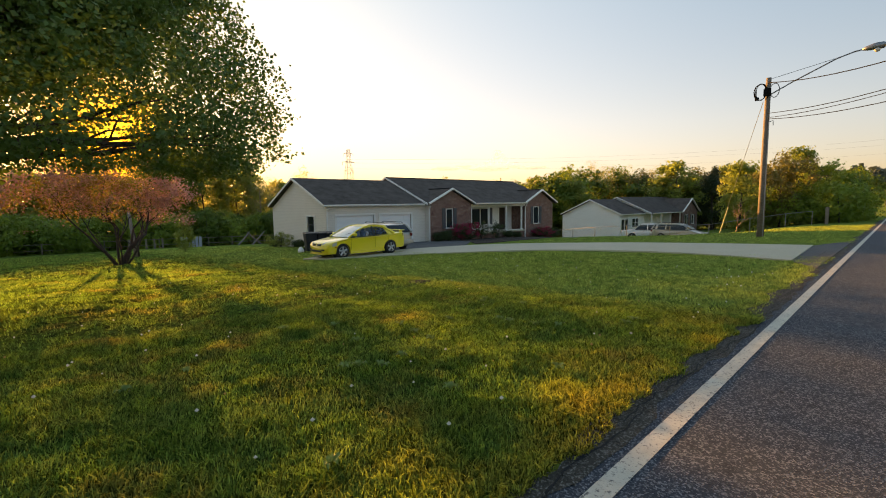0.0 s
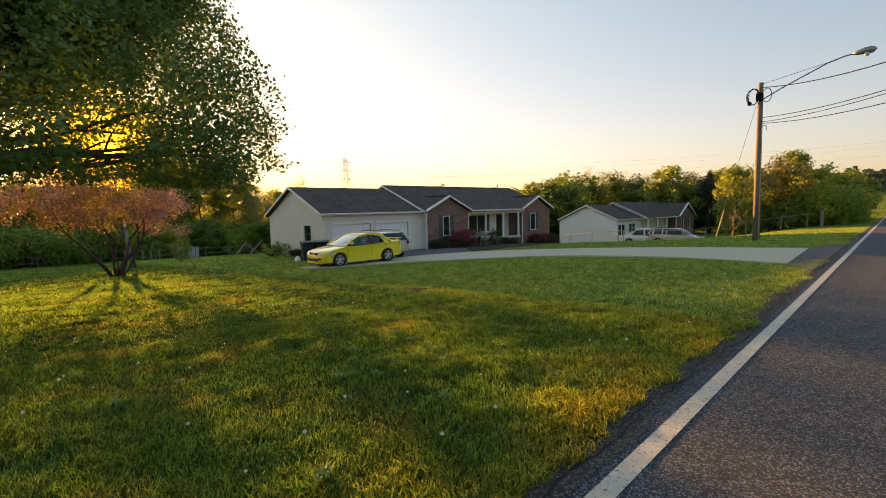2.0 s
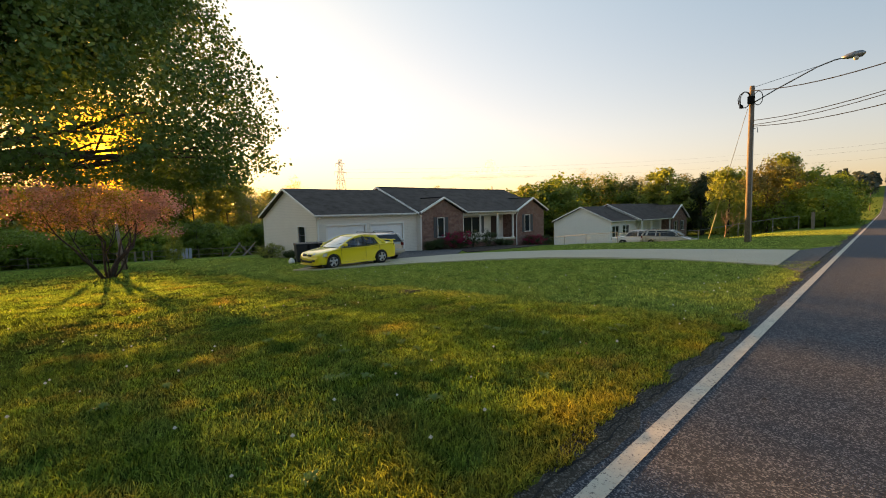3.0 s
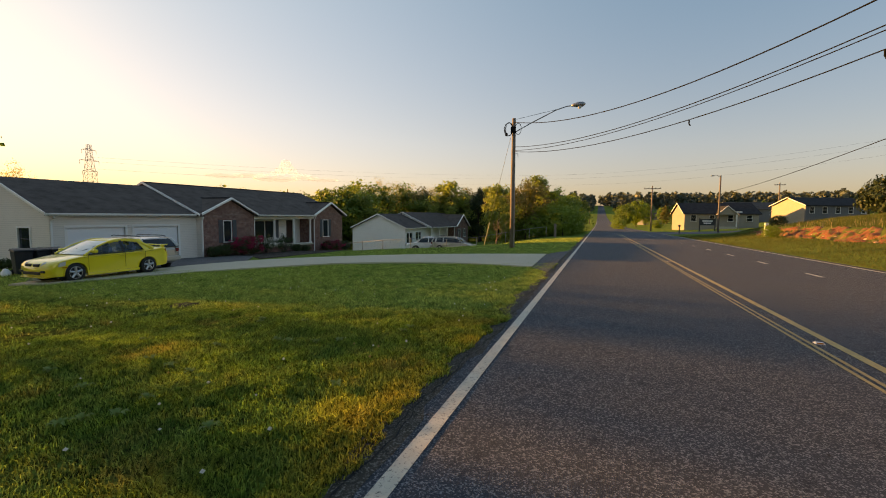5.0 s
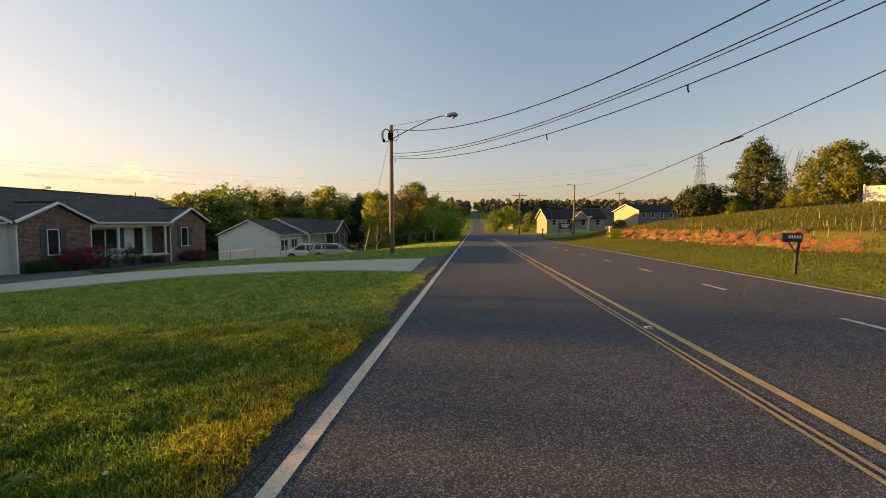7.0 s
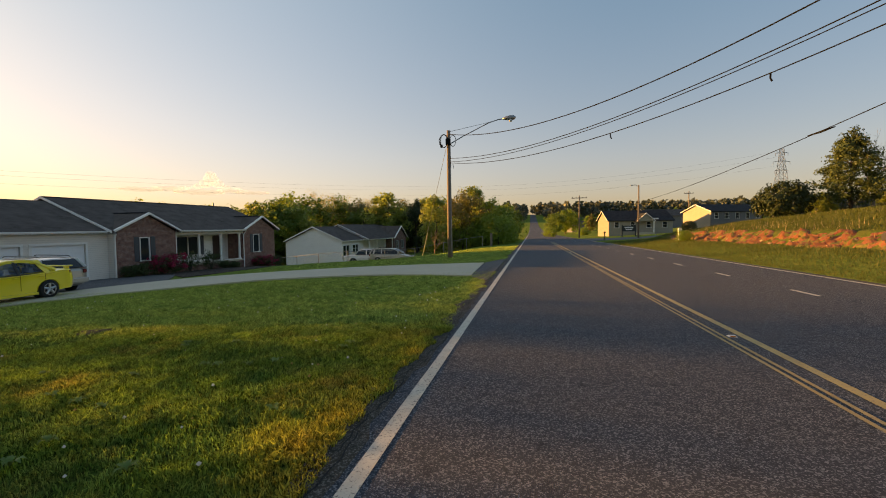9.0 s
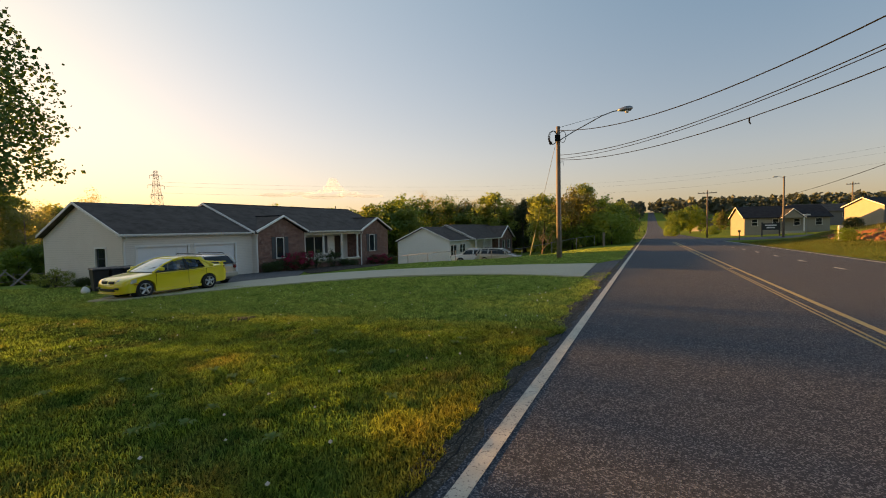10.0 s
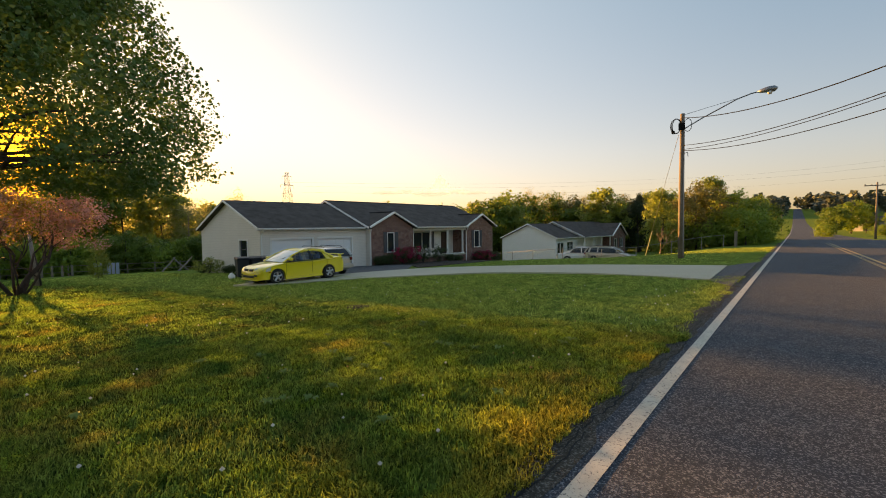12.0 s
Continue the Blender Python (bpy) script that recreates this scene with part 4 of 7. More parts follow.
# ---- trees and shrubs ----
def limbs(rng, base, way, length, radius, depth, spread=0.7, up=0.15, out=None, tips=None, kids=3, shrink=0.68):
    """Branches grown by forking: runs of points with radii, and the twig ends."""
    out, tips = ([] if out is None else out), ([] if tips is None else tips)
    p, d = Vector(base), Vector(way).normalized()
    pts, rad = [p.copy()], [radius]
    n = 4
    for k in range(n):
        d = (d + Vector(rng.normal(size=3) * 0.13) + Vector((0, 0, up * 0.25))).normalized()
        p = p + d * length / n
        pts.append(p.copy())
        rad.append(radius * (1 - 0.42 * (k + 1) / n))
    out.append((pts, rad))
    if depth == 0:
        tips.append((pts[-1], d))
        tips.append((pts[2], d))
        return out, tips
    for k in range(kids):
        side = Vector(rng.normal(size=3))
        side = (side - d * side.dot(d)).normalized()
        w = (d + side * spread * rng.uniform(0.7, 1.3) + Vector((0, 0, up))).normalized()
        start = pts[-1] if k == 0 else pts[int(rng.integers(2, n + 1))]
        limbs(rng, start, w, length * shrink * rng.uniform(0.8, 1.2), rad[-1] * 0.8, depth - 1, spread, up, out, tips, kids, shrink)
    return out, tips


def crown_points(rng, height, wide, low, shape, clumps, per, clump_size):
    """Leaf places of a crown, with the way each leaf faces: clumps spread through an uneven egg, denser outside."""
    pts, ways = [], []
    ph = rng.uniform(0, 6.28, 6)
    for _ in range(clumps):
        v = rng.normal(size=3)
        v /= np.linalg.norm(v)
        r = rng.uniform(0.35, 1.0) ** 0.5
        az = math.atan2(v[1], v[0])
        bulge = 1 + 0.16 * math.sin(2 * az + ph[0]) + 0.12 * math.sin(3 * az + ph[1] + 3 * v[2]) + 0.12 * math.sin(5 * az + ph[2])
        zc = low + (height - low) * (0.5 + 0.5 * v[2] * r)
        t = (zc - low) / (height - low)
        flare = {"egg": 1.0, "cone": 1.5 * (1.05 - t), "column": 0.8 + 0.4 * (1 - t), "spread": 0.75 + 0.5 * t, "ragged": 1.3 * max(0.06, 1.06 - t) ** 0.62}[shape]
        c = np.array([v[0] * r * wide * bulge * flare, v[1] * r * wide * bulge * flare, zc])
        w = rng.normal(size=(per, 3))
        w /= np.linalg.norm(w, axis=1, keepdims=True)
        s = clump_size * rng.uniform(0.7, 1.5)
        pts.append(c + w * (rng.uniform(0.15, 1, (per, 1)) ** 0.5) * s * np.array([1.5, 1.5, 1.1]))
        ways.append(w + v * 0.5 + np.array([0, 0, 0.25]))
    ways = np.concatenate(ways)
    return np.concatenate(pts), ways / np.linalg.norm(ways, axis=1, keepdims=True)


def make_tree(name, seed, height, wide, low, shape, leaf, size, clumps, per, bark, label, category="tree", trunk=0.16, clump=0.55, group=""):
    rng = np.random.default_rng(seed)
    t = thing(name, pose(0, 0, -50), label, category, group)
    bm = bmesh.new()
    top = Vector((rng.normal() * 0.2, rng.normal() * 0.2, height * 0.82))
    tube(bm, [(0, 0, -0.4), (0.02, 0, 0.3), top * 0.4, top * 0.75, top], [trunk * 1.5, trunk * 1.1, trunk * 0.8, trunk * 0.5, trunk * 0.12], 7)
    for k in range(9):
        z = low + (height * 0.8 - low) * (k + 0.3) / 9
        a = k * 2.4 + rng.uniform(-0.4, 0.4)
        ln = wide * rng.uniform(0.5, 0.8) * (1 - 0.5 * k / 9)
        s = top * (z / top.z)
        e = s + Vector((math.cos(a) * ln, math.sin(a) * ln, ln * 0.5))
        tube(bm, [s, s.lerp(e, 0.5) + Vector((0, 0, 0.1)), e], [trunk * 0.4, trunk * 0.25, trunk * 0.06], 5)
    part("trunk", bm, bark, t, "", True)
    pts, ways = crown_points(rng, height, wide, low, shape, clumps, per, clump)
    link_mesh("crown", raw_mesh("crown", leaves(pts, size, rng, aspect=0.76, facing=ways), 4), leaf, t)
    return t


def put(t, x, y, turn=0.0, scale=1.0, tall=1.0, sink=0.0):
    m = Matrix.LocRotScale((x, y, gz(x, y) - sink), Euler((0, 0, turn)), (scale, scale, scale * tall))
    return copy_thing(t, m)


WOODS = "trees of the woods behind the houses"
KINDS = [
    make_tree("tree", 11, 11.5, 3.6, 1.2, "egg", WOOD_GREEN, 0.40, 66, 84, BARK, "broad green tree at the edge of the woods", group=WOODS, clump=0.78),
    make_tree("tree", 12, 11.0, 3.9, 0.8, "spread", WOOD_DARK, 0.40, 66, 84, BARK, "dark green leafy tree in the woods", group=WOODS, clump=0.8),
    make_tree("tree", 13, 11.5, 3.4, 0.5, "egg", WOOD_YELLOW, 0.38, 64, 84, BARK, "young yellow-green tree lit by the sun", group=WOODS, clump=0.78),
    make_tree("tree", 14, 11.2, 3.6, 0.7, "spread", WOOD_BROWN, 0.36, 64, 80, BARK, "russet spring tree with catkins", group=WOODS, clump=0.8),
    make_tree("tree", 15, 12.0, 3.2, 2.0, "egg", WOOD_PALE, 0.15, 70, 90, PALE_BARK, "pale half-bare tree budding above the woods", group=WOODS, clump=0.8),
    make_tree("tree", 16, 9.0, 2.4, 0.3, "cone", CEDAR, 0.18, 110, 90, BARK, "dark pointed evergreen in the woods", group=WOODS, clump=0.4),
]
UNDER = make_tree("bush", 17, 3.6, 2.4, 0.0, "egg", WOOD_GREEN, 0.22, 110, 34, BARK, "leafy green undergrowth at the foot of the woods", "bush", 0.06, 0.5, "undergrowth of the woods")


def bearing(az, d):
    """A place d metres from the camera, az degrees to the left of the road's line."""
    return -math.sin(radians(az)) * d, math.cos(radians(az)) * d


def plant(kind, az, d, top, turn=0.0, wide=1.0):
    """A tree of a kind whose top stands at the elevation top, in degrees, from the first eye."""
    x, y = bearing(az, d)
    full = {0: 11.5, 1: 11.0, 2: 11.5, 3: 11.2, 4: 12.0, 5: 9.0}[kind]
    h = 1.42 + d * math.tan(radians(top)) - gz(x, y)
    s = h / full
    return put(KINDS[kind], x, y, turn, s * wide, 1 / wide)


rng = np.random.default_rng(3)
# behind the neighbour's house, from the road to the brick house
for az, d, top, kind, wide in ((3.6, 78, 2.7, 1, 1.0), (5.0, 62, 3.5, 0, 1.1), (7.3, 62, 5.2, 2, 0.8), (8.6, 58, 4.7, 3, 0.95), (10.0, 72, 3.4, 1, 0.9), (12.0, 55, 4.15, 2, 0.9), (13.2, 86, 3.8, 2, 1.1),
                               (14.6, 80, 3.9, 5, 1.0), (16.4, 84, 3.6, 3, 1.1), (18.6, 78, 4.5, 2, 1.1), (20.4, 90, 4.0, 4, 1.0), (22.0, 86, 3.7, 3, 1.0), (23.6, 92, 4.1, 4, 1.0), (25.2, 88, 4.0, 1, 1.0),
                               (27.0, 84, 4.8, 4, 1.0), (28.6, 80, 4.0, 1, 1.1), (30.4, 70, 4.2, 0, 1.1), (32.4, 64, 3.6, 1, 1.1), (34.2, 66, 3.2, 2, 0.9), (36.0, 70, 2.7, 1, 1.0),
                               (29.2, 62, 2.6, 2, 0.9), (21.4, 82, 2.6, 1, 1.1), (26.6, 82, 2.4, 2, 0.9), (17.4, 84, 2.4, 1, 1.1), (14.4, 84, 2.2, 1, 1.1), (8.8, 62, 2.2, 1, 1.1)):
    plant(kind, az, d, top, rng.uniform(0, 6.28), wide)
# woods behind the lawn
for k in range(34):
    az = 62.5 + k * 1.15
    d = 78 + 16 * ((k * 0.618) % 1)
    top = float(interp(az, (62, 1.9), (66, 3.2), (69, 4.2), (72, 5.1), (75, 6.2), (76.0, 6.9), (77.75, 6.9), (78.2, 4.0), (84, 3.7), (90, 4.0), (102, 4.2))) - 0.6 * ((k * 0.37) % 1)
    plant((2, 4, 4, 2, 4, 4, 2)[k % 7] if az < 77 else (2, 0, 2, 0, 4, 2, 1)[k % 7], az, d, top, rng.uniform(0, 6.28), rng.uniform(0.85, 1.15))
for k in range(44):
    az = 62.5 + k * 0.9
    x, y = bearing(az, 62 + 9 * ((k * 0.618) % 1))
    put((UNDER, KINDS[1], UNDER, KINDS[0])[k % 4], x, y, rng.uniform(0, 6.28), (1.0, 0.42, 1.2, 0.4)[k % 4] * rng.uniform(0.9, 1.2), 1.0, 0.5)
# low trees behind the brick house; the first tops show at the roof's end
# from 43 degrees on they are unseen, raised to shade the neighbour's yard
for az, d, top in ((37.5, 74, 2.2), (40, 80, 2.6), (43, 84, 2.9), (46, 84, 3.1), (49, 84, 3.0), (51, 86, 2.9), (55, 88, 2.6), (59, 88, 2.2)):
    plant((1, 0, 4)[int(az) % 3], az, d, top, az, 1.1)
plant(4, 63.35, 120, 4.7, 1.0, 0.7)
# undergrowth before the far woods
for k in range(20):
    az = 4.0 + k * 1.7
    x, y = bearing(az, 56 + 5 * ((k * 0.618) % 1) + (26 if 12 < az < 29 else 8 if az > 12 else 0))
    put(UNDER, x, y, rng.uniform(0, 6.28), rng.uniform(0.7, 1.1))


def cherry():
    """Flowering cherry: several leaning stems from one foot, under a flat pink crown."""
    rng = np.random.default_rng(21)
    x, y = -23.7, 3.25
    t = thing("cherry_tree", pose(x, y, gz(x, y)), "spreading cherry tree in pink blossom standing on the lawn", "tree")
    runs, tips = [], []
    for dx, dy, dz, r, ln in ((0.25, -1.0, 1.5, 0.085, 1.9), (0.1, -0.42, 1.6, 0.06, 1.9), (0.1, 0.32, 1.5, 0.12, 1.75), (-0.5, 0.4, 1.5, 0.07, 1.9), (0.2, 0.75, 1.5, 0.05, 1.8), (0.6, -0.2, 1.6, 0.06, 1.8)):
        a, b = limbs(rng, (dx * 0.12, dy * 0.16, -0.1), (dx, dy, dz), ln, r, 3, 0.75, 0.06, kids=3, shrink=0.66)
        runs += a
        tips += b
    kept, gone = [], set()
    for r in runs:     # low side shoots are pruned away, with all that grows from them
        if tuple(r[0][0]) in gone or (r[0][-1].z < 2.0 and abs(r[0][-1].y) > 1.2):
            gone.update(tuple(p) for p in r[0][1:])
        else:
            kept.append(r)
    runs = kept
    part("trunk", tubes(*runs[:400], sides=5), CHERRY_BARK, t, "dark leaning stems", True)
    pts, pts2 = [], []
    for p, d in tips:
        n = np.array(p) + rng.normal(size=(20, 3)) * (0.17, 0.17, 0.13)
        (pts if rng.uniform() < 0.4 or p.y > 1.2 else pts2).append(n)
    for cy, cz, rx, ry, rz, n, pink in ((-2.0, 3.75, 1.7, 1.5, 0.85, 120, 0.72), (2.0, 3.35, 1.4, 0.95, 0.8, 75, 0.92), (0.1, 4.3, 1.9, 1.8, 0.95, 135, 0.2), (-0.5, 3.2, 1.5, 1.2, 0.55, 40, 0.6), (-3.5, 3.05, 0.9, 0.8, 0.65, 44, 0.75), (-1.6, 2.7, 1.0, 0.9, 0.45, 22, 0.75), (1.2, 2.75, 0.9, 0.6, 0.4, 16, 0.85)):
        for _ in range(n):
            w = rng.normal(size=3)
            w *= rng.uniform(0.3, 1) ** 0.5 / np.linalg.norm(w)
            c = np.array([w[0] * rx, cy + w[1] * ry, cz + w[2] * rz + 0.12 * rng.normal()])
            (pts if rng.uniform() < pink else pts2).append(c + rng.normal(size=(34, 3)) * (0.16, 0.16, 0.13))
    ok = [q[(np.abs(q[:, 1] + 0.5) < 3.9) & (q[:, 2] < 6.1) & (q[:, 2] > 2.15 - 0.1 * np.abs(q[:, 1]) + 0.45 * field(q[:, 1], q[:, 0], 0.9))] for q in (np.concatenate(pts), np.concatenate(pts2))]
    link_mesh("blossom", raw_mesh("blossom", leaves(ok[0], 0.082, rng, 0.1, 0.8), 4), PINK, t, "pink blossom")
    link_mesh("young_leaves", raw_mesh("young_leaves", leaves(ok[1], 0.08, rng, 0.2), 4), BRONZE, t, "bronze-green young leaves")


cherry()


def big_maple():
    """Large shade tree whose crown hangs into the view from the left."""
    rng = np.random.default_rng(5)
    x, y = -13.45, -1.1
    g = gz(x, y)
    t = thing("shade_tree", pose(x, y, g), "large green shade tree with low hanging boughs against the sun", "tree")
    bm = bmesh.new()
    tube(bm, [(0, 0, -0.3), (0.0, 0, 0.2), (0.05, 0.05, 1.6), (0.0, 0.1, 3.2), (0.1, 0.0, 6.0), (0, 0, 9.5)], [0.46, 0.34, 0.28, 0.26, 0.18, 0.06], 10)
    part("trunk", bm, BARK, t, "", True)
    runs, pts = [], []
    count = 112

    def girth(z):
        """Reach of the crown at a height."""
        return (interp(z, (2.55, 4.2), (2.8, 5.9), (3.15, 6.85), (3.5, 6.9), (3.85, 6.35), (4.3, 6.9), (4.9, 6.95), (5.3, 6.2), (6.05, 6.0), (7.1, 5.7), (9.0, 4.9), (11.0, 2.6), (12.0, 0.4)))

    def clump(c):
        lobe = 1 + 0.045 * math.sin(7 * math.atan2(c.y, c.x) + 2.6 * c.z) + 0.03 * math.sin(3.3 * c.z + 1.0)
        if c.z < 12 and math.hypot(c.x, c.y) < girth(c.z) * lobe * rng.uniform(0.97, 1.03):
            n = 42 if c.y > -1.5 else 14
            pts.append(np.array(c) + rng.normal(size=(n, 3)) * (0.18, 0.18, 0.16))

    for k in range(count):
        a = k * 2.399
        z = 2.75 + 7.7 * ((k * 0.618) % 1) ** 1.7
        rise = -0.02 + 0.40 * (z - 2.75) / 8.4 + rng.uniform(-0.05, 0.12)
        reach = girth(z + rise * 6) * rng.uniform(0.88, 1.0)
        a0 = Vector((0, 0, z))
        e = a0 + Vector((math.cos(a) * reach, math.sin(a) * reach, reach * rise))
        mid = a0.lerp(e, 0.5) + Vector((rng.normal() * 0.25, rng.normal() * 0.25, 0.3))
        runs.append(([a0, a0.lerp(mid, 0.5), mid, mid.lerp(e, 0.5), e], [0.10, 0.08, 0.055, 0.03, 0.01]))
        for j in range(17):
            f = 0.22 + 0.78 * (j / 16)
            s = mid.lerp(e, (f - 0.5) * 2) if f > 0.5 else a0.lerp(mid, f * 2)
            side = Vector((-math.sin(a), math.cos(a), 0)) * rng.choice((-1, 1)) * rng.uniform(0.5, 1.0) + Vector((math.cos(a), math.sin(a), 0)) * rng.uniform(0.2, 0.9) + Vector((0, 0, rng.uniform(-0.55, 0.6)))
            ln = rng.uniform(0.7, 1.7) * (1.25 - 0.5 * f)
            q = s + side.normalized() * ln
            if math.hypot(q.x, q.y) < girth(q.z):
                runs.append(([s, s.lerp(q, 0.5) + Vector((0, 0, 0.05)), q], [0.022, 0.014, 0.006]))
            for m in range(3 if z < 4.6 and f < 0.5 else 6):
                clump(s.lerp(q, 0.2 + 0.85 * rng.uniform()) + Vector(rng.normal(size=3) * 0.18))
    for _ in range(4300):
        z = 2.7 + 8.3 * rng.uniform() ** 1.5
        a, r = rng.uniform(0, 6.28), girth(z) * rng.uniform(0.66, 1.0)
        clump(Vector((math.cos(a) * r, math.sin(a) * r, z)))
    for k, (rz, tip) in enumerate(((3.0, (0.8, 5.6, 3.75)), (2.7, (3.2, 4.4, 3.3)), (3.1, (-2.6, 5.2, 4.2)), (3.3, (4.6, 2.6, 3.4)))):     # the lowest great limbs, almost level
        a0, e = Vector((0, 0, rz)), Vector(tip)
        runs.append(([a0, a0.lerp(e, 0.3) + Vector((0.1, 0, 0.22)), a0.lerp(e, 0.55) + Vector((-0.1, 0.1, 0.12)), a0.lerp(e, 0.8) + Vector((0.12, 0, 0.14)), e], [0.10, 0.08, 0.058, 0.035, 0.012]))
        for j in range(7):
            s = a0.lerp(e, 0.3 + 0.1 * j) + Vector((0, 0, 0.14))
            q = s + Vector((rng.uniform(-0.9, 0.9), rng.uniform(0.2, 1.0), rng.uniform(0.0, 0.6)))
            runs.append(([s, s.lerp(q, 0.5) + Vector((0, 0, 0.08)), q], [0.035, 0.025, 0.008]))
    part("branch", tubes(*runs, sides=5), BARK, t, "", True)
    pts = np.concatenate(pts)
    pts = pts[(pts[:, 2] > 2.86 - 0.08 * pts[:, 0] + 0.3 * field(pts[:, 0], pts[:, 1], 0.9)) & (np.hypot(pts[:, 0], pts[:, 1]) < girth(pts[:, 2]) * 1.03 + 0.05)]
    # an open place in the leaves where the low sun shines through
    way = np.array([-math.sin(radians(82)), math.cos(radians(82)), math.tan(radians(6.95))])
    rel = pts - np.array([-x, -y, 1.43 - g])
    off = np.linalg.norm(rel - np.outer(rel @ way / (way @ way), way), axis=1)
    pts = pts[rng.uniform(size=len(pts)) < np.clip((off - 0.16) / 0.42, 0.01, 1)]
    link_mesh("crown", raw_mesh("crown", leaves(pts, 0.08, rng, 0.45, 0.8), 4), GREEN, t, "green leaves")


big_maple()


def shrub(x, y, wide, high, leaf, label, category="bush", count=60, size=0.07, flower=None, seed=1, z=None):
    rng = np.random.default_rng(seed)
    t = thing("shrub", pose(x, y, gz(x, y) if z is None else z), label, category)
    runs = []
    for k in range(7):
        a = k * 2.4
        runs.append(([(0, 0, -0.1), (math.cos(a) * wide * 0.25, math.sin(a) * wide * 0.25, high * 0.45), (math.cos(a) * wide * 0.6, math.sin(a) * wide * 0.6, high * 0.8)], [0.02, 0.015, 0.006]))
    part("stem", tubes(*runs, sides=5), BARK, t)
    pts, ways = crown_points(rng, high, wide, 0.03, "egg", count, 34, 0.14)
    link_mesh("foliage", raw_mesh("foliage", leaves(pts, size, rng, facing=ways), 4), leaf, t)
    if flower:
        pts = crown_points(rng, high * 1.02, wide * 1.06, high * 0.15, "egg", count, 17, 0.12)[0]
        link_mesh("blossom", raw_mesh("blossom", leaves(pts, size * 1.25, rng, 0, 0.9), 4), flower, t, "deep red flowers")
    return t


def by_house(u, v):
    """A place beside the house: u along its front from the garage corner, v behind the front."""
    p = house.matrix_basis @ Vector((u, v, 0))
    return p.x, p.y


for u, v, w, h, fl, s in ((8.7, -0.95, 0.45, 0.7, None, 1), (9.5, -1.1, 0.5, 0.85, None, 2), (10.7, -1.3, 0.75, 1.3, AZALEA, 3), (11.6, -1.45, 0.8, 1.45, AZALEA, 4), (13.1, -1.2, 0.75, 1.45, None, 5), (15.1, -1.2, 0.7, 1.5, None, 6),
                          (16.6, -1.1, 0.45, 0.6, None, 7), (17.7, -1.1, 0.4, 0.5, None, 12), (20.8, -1.2, 0.6, 1.0, AZALEA, 8), (21.8, -1.3, 0.6, 1.05, AZALEA, 9), (23.0, -1.3, 0.6, 1.1, None, 10)):
    x, y = by_house(u, v)
    shrub(x, y, w, h, SHRUB, "azalea bush with deep red flowers before the brick wall" if fl else "dark green shrub before the porch", "bush", 50, 0.075, fl, s)
for u, v, w, h, s in ((-0.9, 5.6, 0.9, 1.15, 21), (-0.8, 6.9, 0.7, 0.8, 22), (-0.5, 3.3, 0.35, 0.5, 23)):
    x, y = by_house(u, v)
    shrub(x, y, w, h, WOOD_YELLOW if h > 1 else SHRUB, "small leafy bush against the siding", "bush", 50, 0.08, None, s)
x, y = bearing(76.4, 38)
put(KINDS[2], x, y, 0.3, 0.19)


# ---- street lamp pole, guy wire and cables ----
PX, PY = -5.08, 28.4
PZ = gz(PX, PY)
pole = thing("utility_pole", pose(PX, PY, 0), "grey-brown wooden utility pole with a street lamp arm on the lawn", "utility pole")
part("shaft", tubes(([(0.02, 0, PZ - 0.5), (0, 0, 3.0), (0.0, 0.0, 7.64)], [0.17, 0.145, 0.115]), sides=12), POLE_WOOD, pole, "weathered wooden shaft", True)
part("conduit", tubes(([(0.14, -0.1, PZ), (0.12, -0.09, 5.4)], 0.025), ([(0.12, -0.09, 5.4), (0.3, -0.1, 5.45), (0.32, -0.1, 5.2)], 0.02)), STEEL, pole)
part("cable_coil", tubes(*[([(-0.28 + 0.30 * math.cos(a * 0.7 + k) * (0.7 + 0.1 * k), -0.14 - 0.03 * k, 6.95 + 0.42 * math.sin(a * 0.7 + k)) for a in range(10)], 0.018) for k in range(4)],
                         *[([(0.3 + 0.2 * math.cos(a * 0.7 + k), -0.14, 6.95 + 0.36 * math.sin(a * 0.7 + k)) for a in range(10)], 0.016) for k in range(2)]), CABLE, pole, "coiled black cable")
part("splice_box", boxes((-0.52, -0.36, -0.22, -0.05, 6.55, 6.72), (-0.16, 0.16, -0.24, -0.13, 6.7, 7.1), edge=0.02), CABLE, pole)
arm = part("lamp_arm", tubes(([(0.05, -0.05, 6.75), (1.0, -0.02, 7.25), (2.6, 0.05, 8.0), (3.2, 0.08, 8.17), (3.75, 0.1, 8.22)], 0.032), sides=8), STEEL, pole, "steel lamp arm")
bm = bmesh.new()
tube(bm, [(3.45, 0.1, 8.2), (3.62, 0.1, 8.22), (3.9, 0.1, 8.24), (4.15, 0.1, 8.24), (4.28, 0.1, 8.26)], [0.05, 0.11, 0.16, 0.15, 0.04], 12)
lamp_head = part("lamp_head", bm, STEEL, arm, "cobra-head lantern", True)
bm = bmesh.new()
tube(bm, [(3.95, 0.1, 8.13), (3.95, 0.1, 8.0)], [0.13, 0.08], 12)
part("lens", bm, LENS_CLEAR, arm, "clear lantern lens", True)
part("brace", tubes(([(0.05, -0.05, 7.55), (1.4, 0.0, 7.8), (2.6, 0.05, 8.02)], 0.012)), STEEL, pole)


def cable(a, b, sag, r=0.014, label="black overhead cable", n=28):
    a, b = Vector(a), Vector(b)
    pts = [a.lerp(b, k / n) - Vector((0, 0, 4 * sag * (k / n) * (1 - k / n))) for k in range(n + 1)]
    bm = bmesh.new()
    tube(bm, pts, r, 5)
    tagged(part("cable", bm, CABLE, None, "", True), label, "cable")
    return pts


